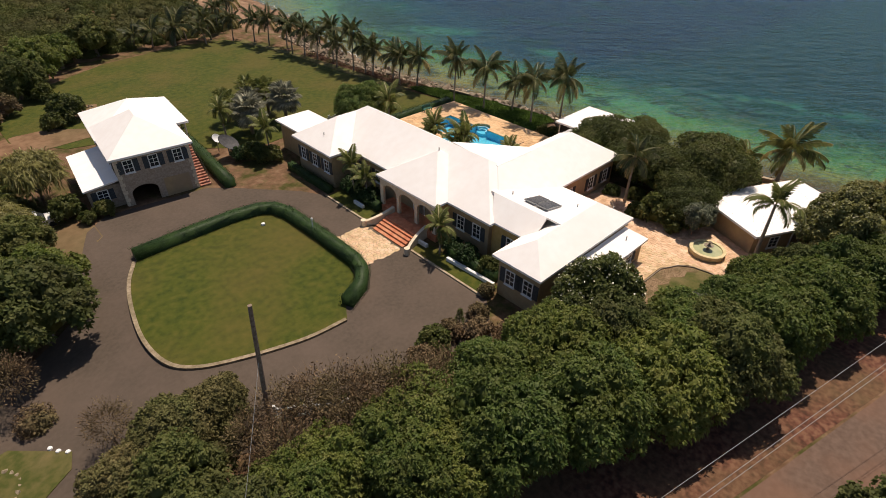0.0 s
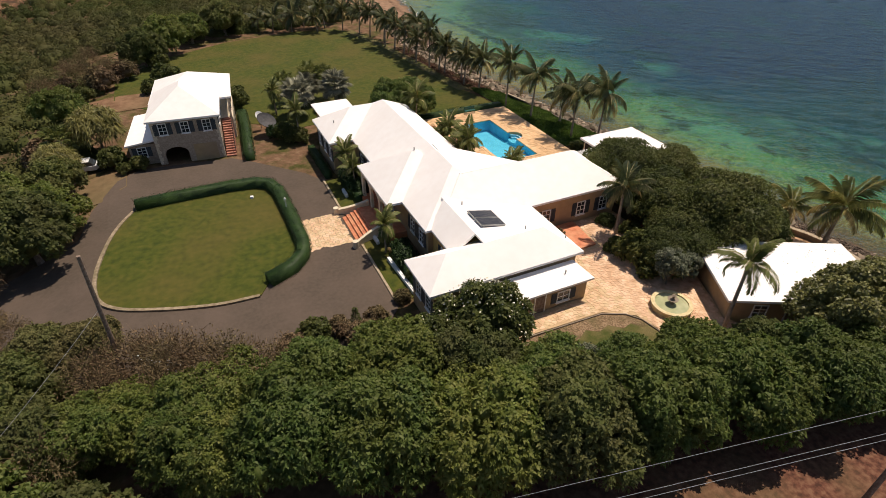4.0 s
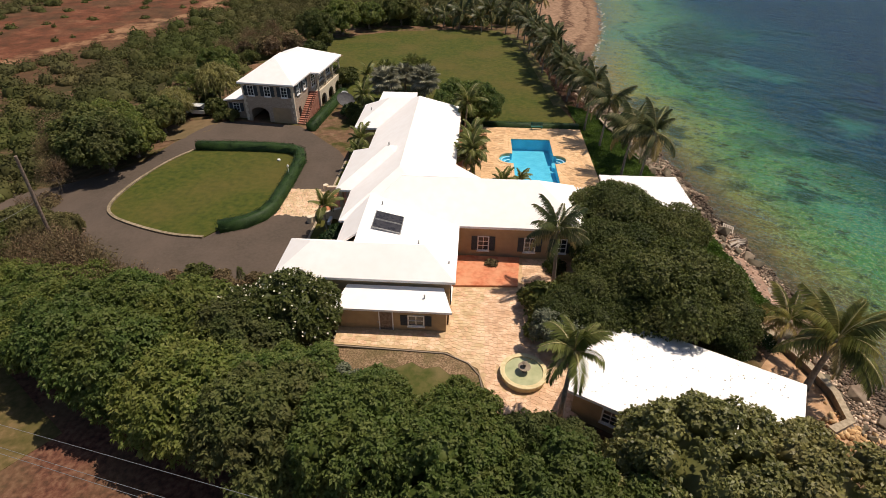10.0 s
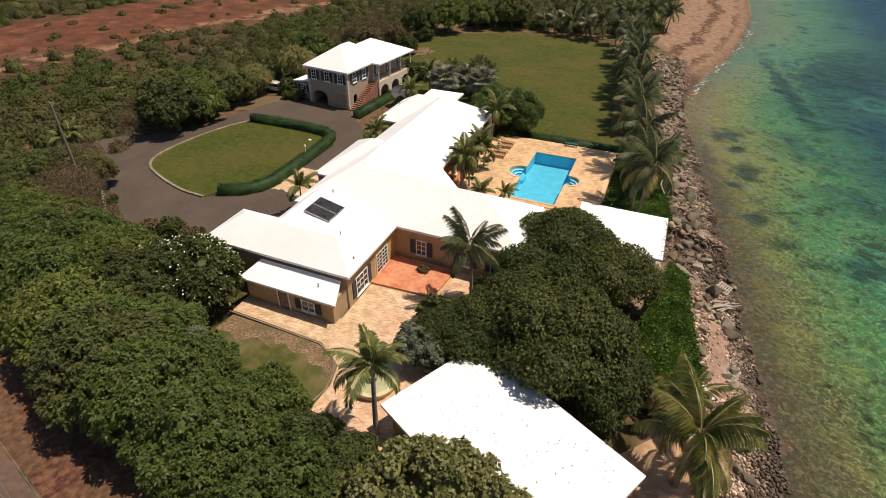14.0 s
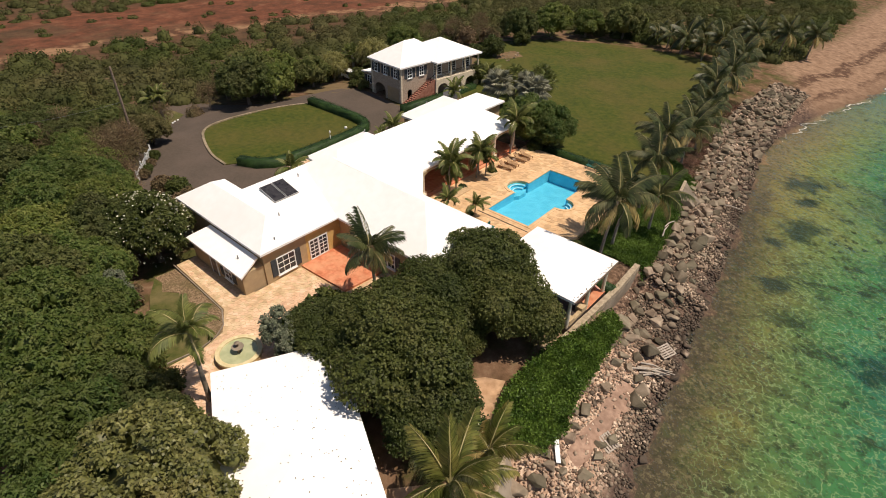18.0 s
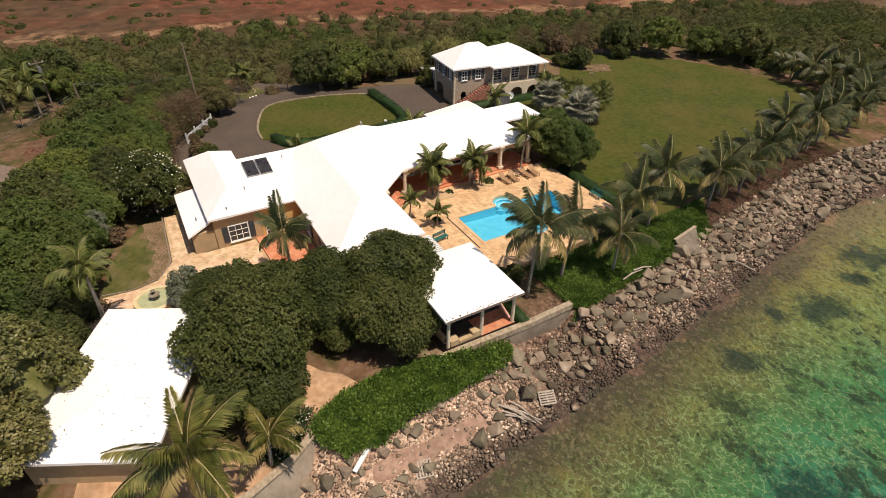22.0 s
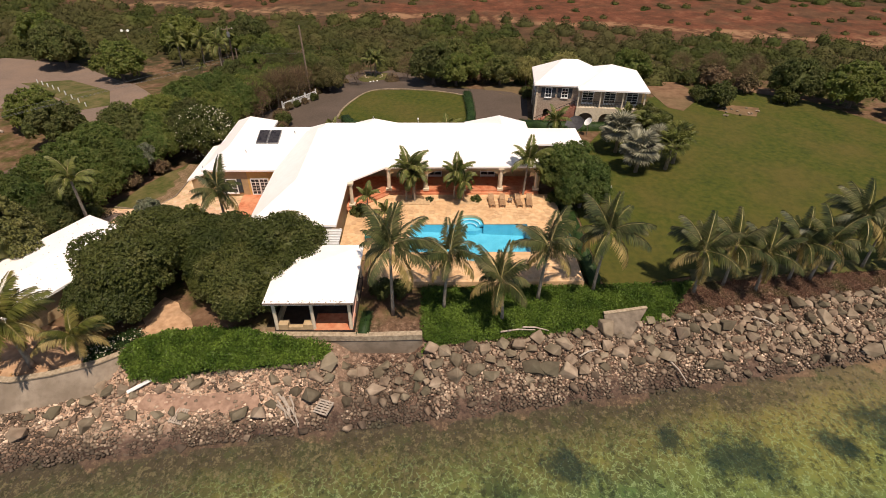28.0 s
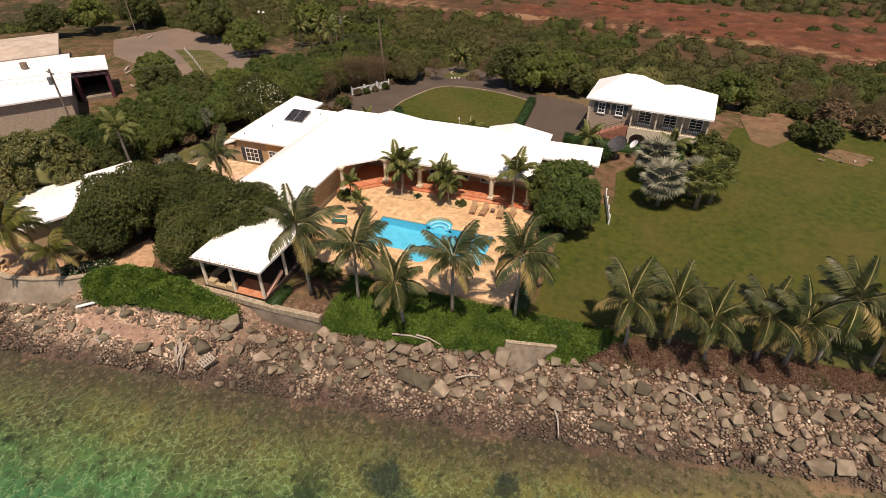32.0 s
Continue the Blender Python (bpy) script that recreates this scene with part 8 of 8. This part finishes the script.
# quoins of the guest house
for u, v in ((0.42, 0.42), (8.03, 0.42)):
    for k in range(12):
        w = 0.42 if k % 2 else 0.28
        uu = u if u < 1 else u - w + 0.03
        box("quoin", uu - 0.03 if u < 1 else uu, uu + w, v - 0.03, v + 0.25, 0.1 + 0.45 * k, 0.5 + 0.45 * k, CREAM, guest)

# small vents on the roofs
for x, y, z, h in ((-7.6, 10.4, 7.1, 0.35), (-6.9, 1.0, 5.62, 0.25), (-3.2, -3.9, 4.9, 0.25), (-1.5, 6.0, 6.7, 0.3), (-0.6, -6.2, 4.6, 0.2), (-2.3, -8.9, 3.3, 0.3), (-12.0, 25.0, 5.3, 0.5)):
    o = new("roof_vent", shared(("roof_vent",), lambda: cyl_bm(0.06, 0.06, -0.2, 0.35, 8), METAL))
    o.matrix_basis = pose(x, y, z)
    tagged(o, "small grey vent pipe on the white roof", "vent", "roof vents")


# ---------------------------------------------------------------- paving pieces
def inside(poly, x, y):
    c = False
    j = len(poly) - 1
    for i in range(len(poly)):
        (xi, yi), (xj, yj) = poly[i], poly[j]
        if (yi > y) != (yj > y) and x < (xj - xi) * (y - yi) / (yj - yi) + xi:
            c = not c
        j = i
    return c


def stone_layout(poly, size, seed, holes=()):
    """Irregular stones filling a plot: the cells round jittered points, each drawn in a little for its joint."""
    rng = random.Random(seed)
    xs, ys = [p[0] for p in poly], [p[1] for p in poly]
    x0, y0 = min(xs) - size, min(ys) - size
    nx, ny = int((max(xs) - x0) / size) + 3, int((max(ys) - y0) / size) + 3
    seeds = {(i, k): (x0 + size * (i + rng.uniform(-0.42, 0.42)), y0 + size * (k + rng.uniform(-0.42, 0.42))) for i in range(nx) for k in range(ny)}
    out = []
    for (i, k), (px, py) in seeds.items():
        if not inside(poly, px, py) or any(a <= px <= b and c <= py <= d for a, b, c, d in holes):
            continue
        cell = [(px - size, py - size), (px + size, py - size), (px + size, py + size), (px - size, py + size)]
        for di in (-2, -1, 0, 1, 2):
            for dk in (-2, -1, 0, 1, 2):
                q = seeds.get((i + di, k + dk))
                if q is None or (di == 0 and dk == 0):
                    continue
                nxq, nyq = q[0] - px, q[1] - py
                mid = (px + q[0]) / 2 * nxq + (py + q[1]) / 2 * nyq
                cut, prev = [], cell[-1]
                for p in cell:
                    a, b = prev[0] * nxq + prev[1] * nyq - mid, p[0] * nxq + p[1] * nyq - mid
                    if (a < 0) != (b < 0):
                        u = a / (a - b)
                        cut.append((prev[0] + (p[0] - prev[0]) * u, prev[1] + (p[1] - prev[1]) * u))
                    if b < 0:
                        cut.append(p)
                    prev = p
                cell = cut
        if len(cell) < 3 or not all(inside(poly, x, y) for x, y in cell):
            continue
        cx, cy = sum(p[0] for p in cell) / len(cell), sum(p[1] for p in cell) / len(cell)
        out.append(tuple((cx + (x - cx) * 0.93, cy + (y - cy) * 0.93) for x, y in cell))
    return out


def stone_parts(parent, cells, z):
    for c in cells:
        part("flagstone", prism_bm(list(c), z - 0.02, z + 0.022), FLAG, parent)


def stone_field(name, label, cells, z, material):
    V, F = [], []
    for c in cells:
        b, n = len(V), len(c)
        V += [(x, y, z - 0.02) for x, y in c] + [(x, y, z + 0.022) for x, y in c]
        F.append(tuple(b + n + k for k in range(n)))
        F += [(b + k, b + (k + 1) % n, b + n + (k + 1) % n, b + n + k) for k in range(n)]
    return tagged(new(name, mesh_from(name, V, F, material)), label, "paving stones", kind="stuff")


COURT = [(-9.0, -11.6), (-0.4, -11.9), (1.9, -13.4), (2.4, -15.2), (2.2, -18.5), (5.0, -20.5), (9.0, -18.5), (8.3, -16.6), (10.9, -10.3), (10.9, -5.0), (10.9, 0.4), (-0.45, 0.4), (-0.45, -9.9), (-9.0, -9.9)]
court = [o for o in scene.objects if o.name == "pavement.004" or o.get("label", "") == "coral flagstone court beside the villa"][0]
spots = [c for c in stone_layout(COURT, 0.34, 21, [(-0.5, 5.7, -4.3, 0.5)]) if math.hypot(c[0][0] - 5.09, c[0][1] + 13.84) > 1.75]
near_spots = [c for c in spots if c[0][0] < 6.5 and c[0][1] < -4.0][:300]
taken = set(near_spots)
stone_parts(court, near_spots, 0.79)
stone_field("flagstones", "irregular coral flagstones of the court", [p for p in spots if p not in taken], 0.79, FLAG)
pad = [o for o in scene.objects if o.get("label", "") == "square of coral flagstones before the steps"][0]
stone_parts(pad, stone_layout([(-19.85, 7.3), (-15.4, 7.2), (-15.4, 13.6), (-19.85, 13.5)], 0.32, 22), 0.06)
DECKSTONE = mat("deck_flagstone", [(0.58, 0.36, 0.185), (0.70, 0.47, 0.27)], 2.0, 0.85, 0.15, 12, island=0.14, big=(0.3, (0.50, 0.31, 0.16), 0.6))
deck_holes = [(PX0 - 0.8, PX1 + 0.8, PY0 - 0.8, PY1 + 0.8), (WB[0] - WB[2] - 0.7, WB[0], WB[1] - WB[2] - 0.6, WB[1] + WB[2] + 0.6), (EB[0], EB[0] + EB[2] + 0.7, EB[1] - EB[2] - 0.6, EB[1] + EB[2] + 0.6), (0.3, 2.3, 13.6, 17.4), (0.2, 2.2, 20.0, 22.9)]
stone_field("deck_stones", "large coral stone slabs of the pool deck", stone_layout([(-0.2, 12.5), (3.6, 8.4), (11.4, 8.4), (11.4, 12.1), (15.5, 12.1), (15.5, 31.2), (-0.2, 31.2)], 0.6, 23, deck_holes), DZ - 0.02, DECKSTONE)

# stray stones on the north lawn
for k in range(14):
    x, y = STRAY.uniform(-29.5, -25.5), STRAY.uniform(62.5, 69)
    o = new("stone", ROCKS[k % 12])
    o.matrix_basis = Matrix.Translation((x, y, ground_z(x, y) + 0.14)) @ pose(0, 0, 0, 0, 0, 50 * k) @ Matrix.Diagonal((STRAY.uniform(0.2, 0.6), 0.25, 0.16, 1))
    tagged(o, "loose pale stone lying on the lawn", "stone", "loose stones")

# parked car behind the guest house
CARPAINT = mat("white_car_paint", [(0.68, 0.68, 0.67), (0.76, 0.76, 0.75)], 1, 0.25, spec=0.5)
TYRE = mat("black_rubber", [(0.015, 0.015, 0.015), (0.03, 0.03, 0.03)], 3, 0.8)
car = thing("parked_car", "white car parked beside the guest house", "car", m=pose(-40.3, 36.2, ground_z(-40.3, 36.2), 0, 0, -4))
hull = prism_bm([(-2.15, 0.45), (2.1, 0.42), (2.15, 0.75), (2.0, 0.9), (1.1, 0.98), (-2.1, 1.0)], -0.85, 0.85)
part("body", hull, CARPAINT, car, m=Matrix.Rotation(radians(90), 4, 'X'))
part("cabin", prism_bm([(-2.0, 0.99), (1.0, 0.97), (0.45, 1.5), (-1.7, 1.52)], -0.72, 0.72), GLASS, car, "dark glazed cabin", Matrix.Rotation(radians(90), 4, 'X'))
part("roof", box_bm(-1.68, 0.43, -0.74, 0.74, 1.5, 1.56, 0.02), CARPAINT, car)
for x in (-1.35, 1.35):
    for y in (-0.8, 0.8):
        w = part("wheel", lathe_bm([(0.18, -0.1), (0.32, -0.1), (0.33, 0.0), (0.32, 0.1), (0.18, 0.1)], 16), TYRE, car, m=Matrix.Translation((x, y, 0.33)) @ pose(0, 0, 0, 90, 0, 0))
        part("rim", cyl_bm(0.19, 0.19, -0.08, 0.08, 12), METAL, w)

# pale timbers stacked by the lane
for x, y, a, n in ((-28.0, -53.7, 30, 2.2), (-26.3, -51.6, 10, 1.8), (-20.5, -45.2, 60, 1.4), (-52.2, -71.3, 20, 3.0), (-30.6, -49.7, 5, 2.6)):
    o = new("timber", shared(("timber", n), lambda: box_bm(-n / 2, n / 2, -0.16, 0.16, 0, 0.22, 0.01), PALE))
    o.matrix_basis = Matrix.Translation((x, y, ground_z(x, y) + 0.06)) @ pose(0, 0, 0, 0, 0, a)
    tagged(o, "pale weathered timber lying beside the lane", "timber", "timbers by the lane")

# leaves caught along the cabana's eave
cl = np.random.default_rng(17)
cp = np.stack([22.0 - np.abs(cl.normal(size=70)) * 0.12, cl.uniform(4.4, 11.2, 70), np.full(70, 4.2)], 1)
cv, cf = leaf_quads(cp, np.stack([cl.normal(size=70), cl.normal(size=70), np.full(70, 0.2)], 1), 0.14, 0.08, cl, 0.0)
tagged(new("leaf_litter", mesh_from("leaf_litter", cv, cf, LEAF_DRY)), "dry leaves caught along the cabana eave", "leaf litter", kind="stuff")
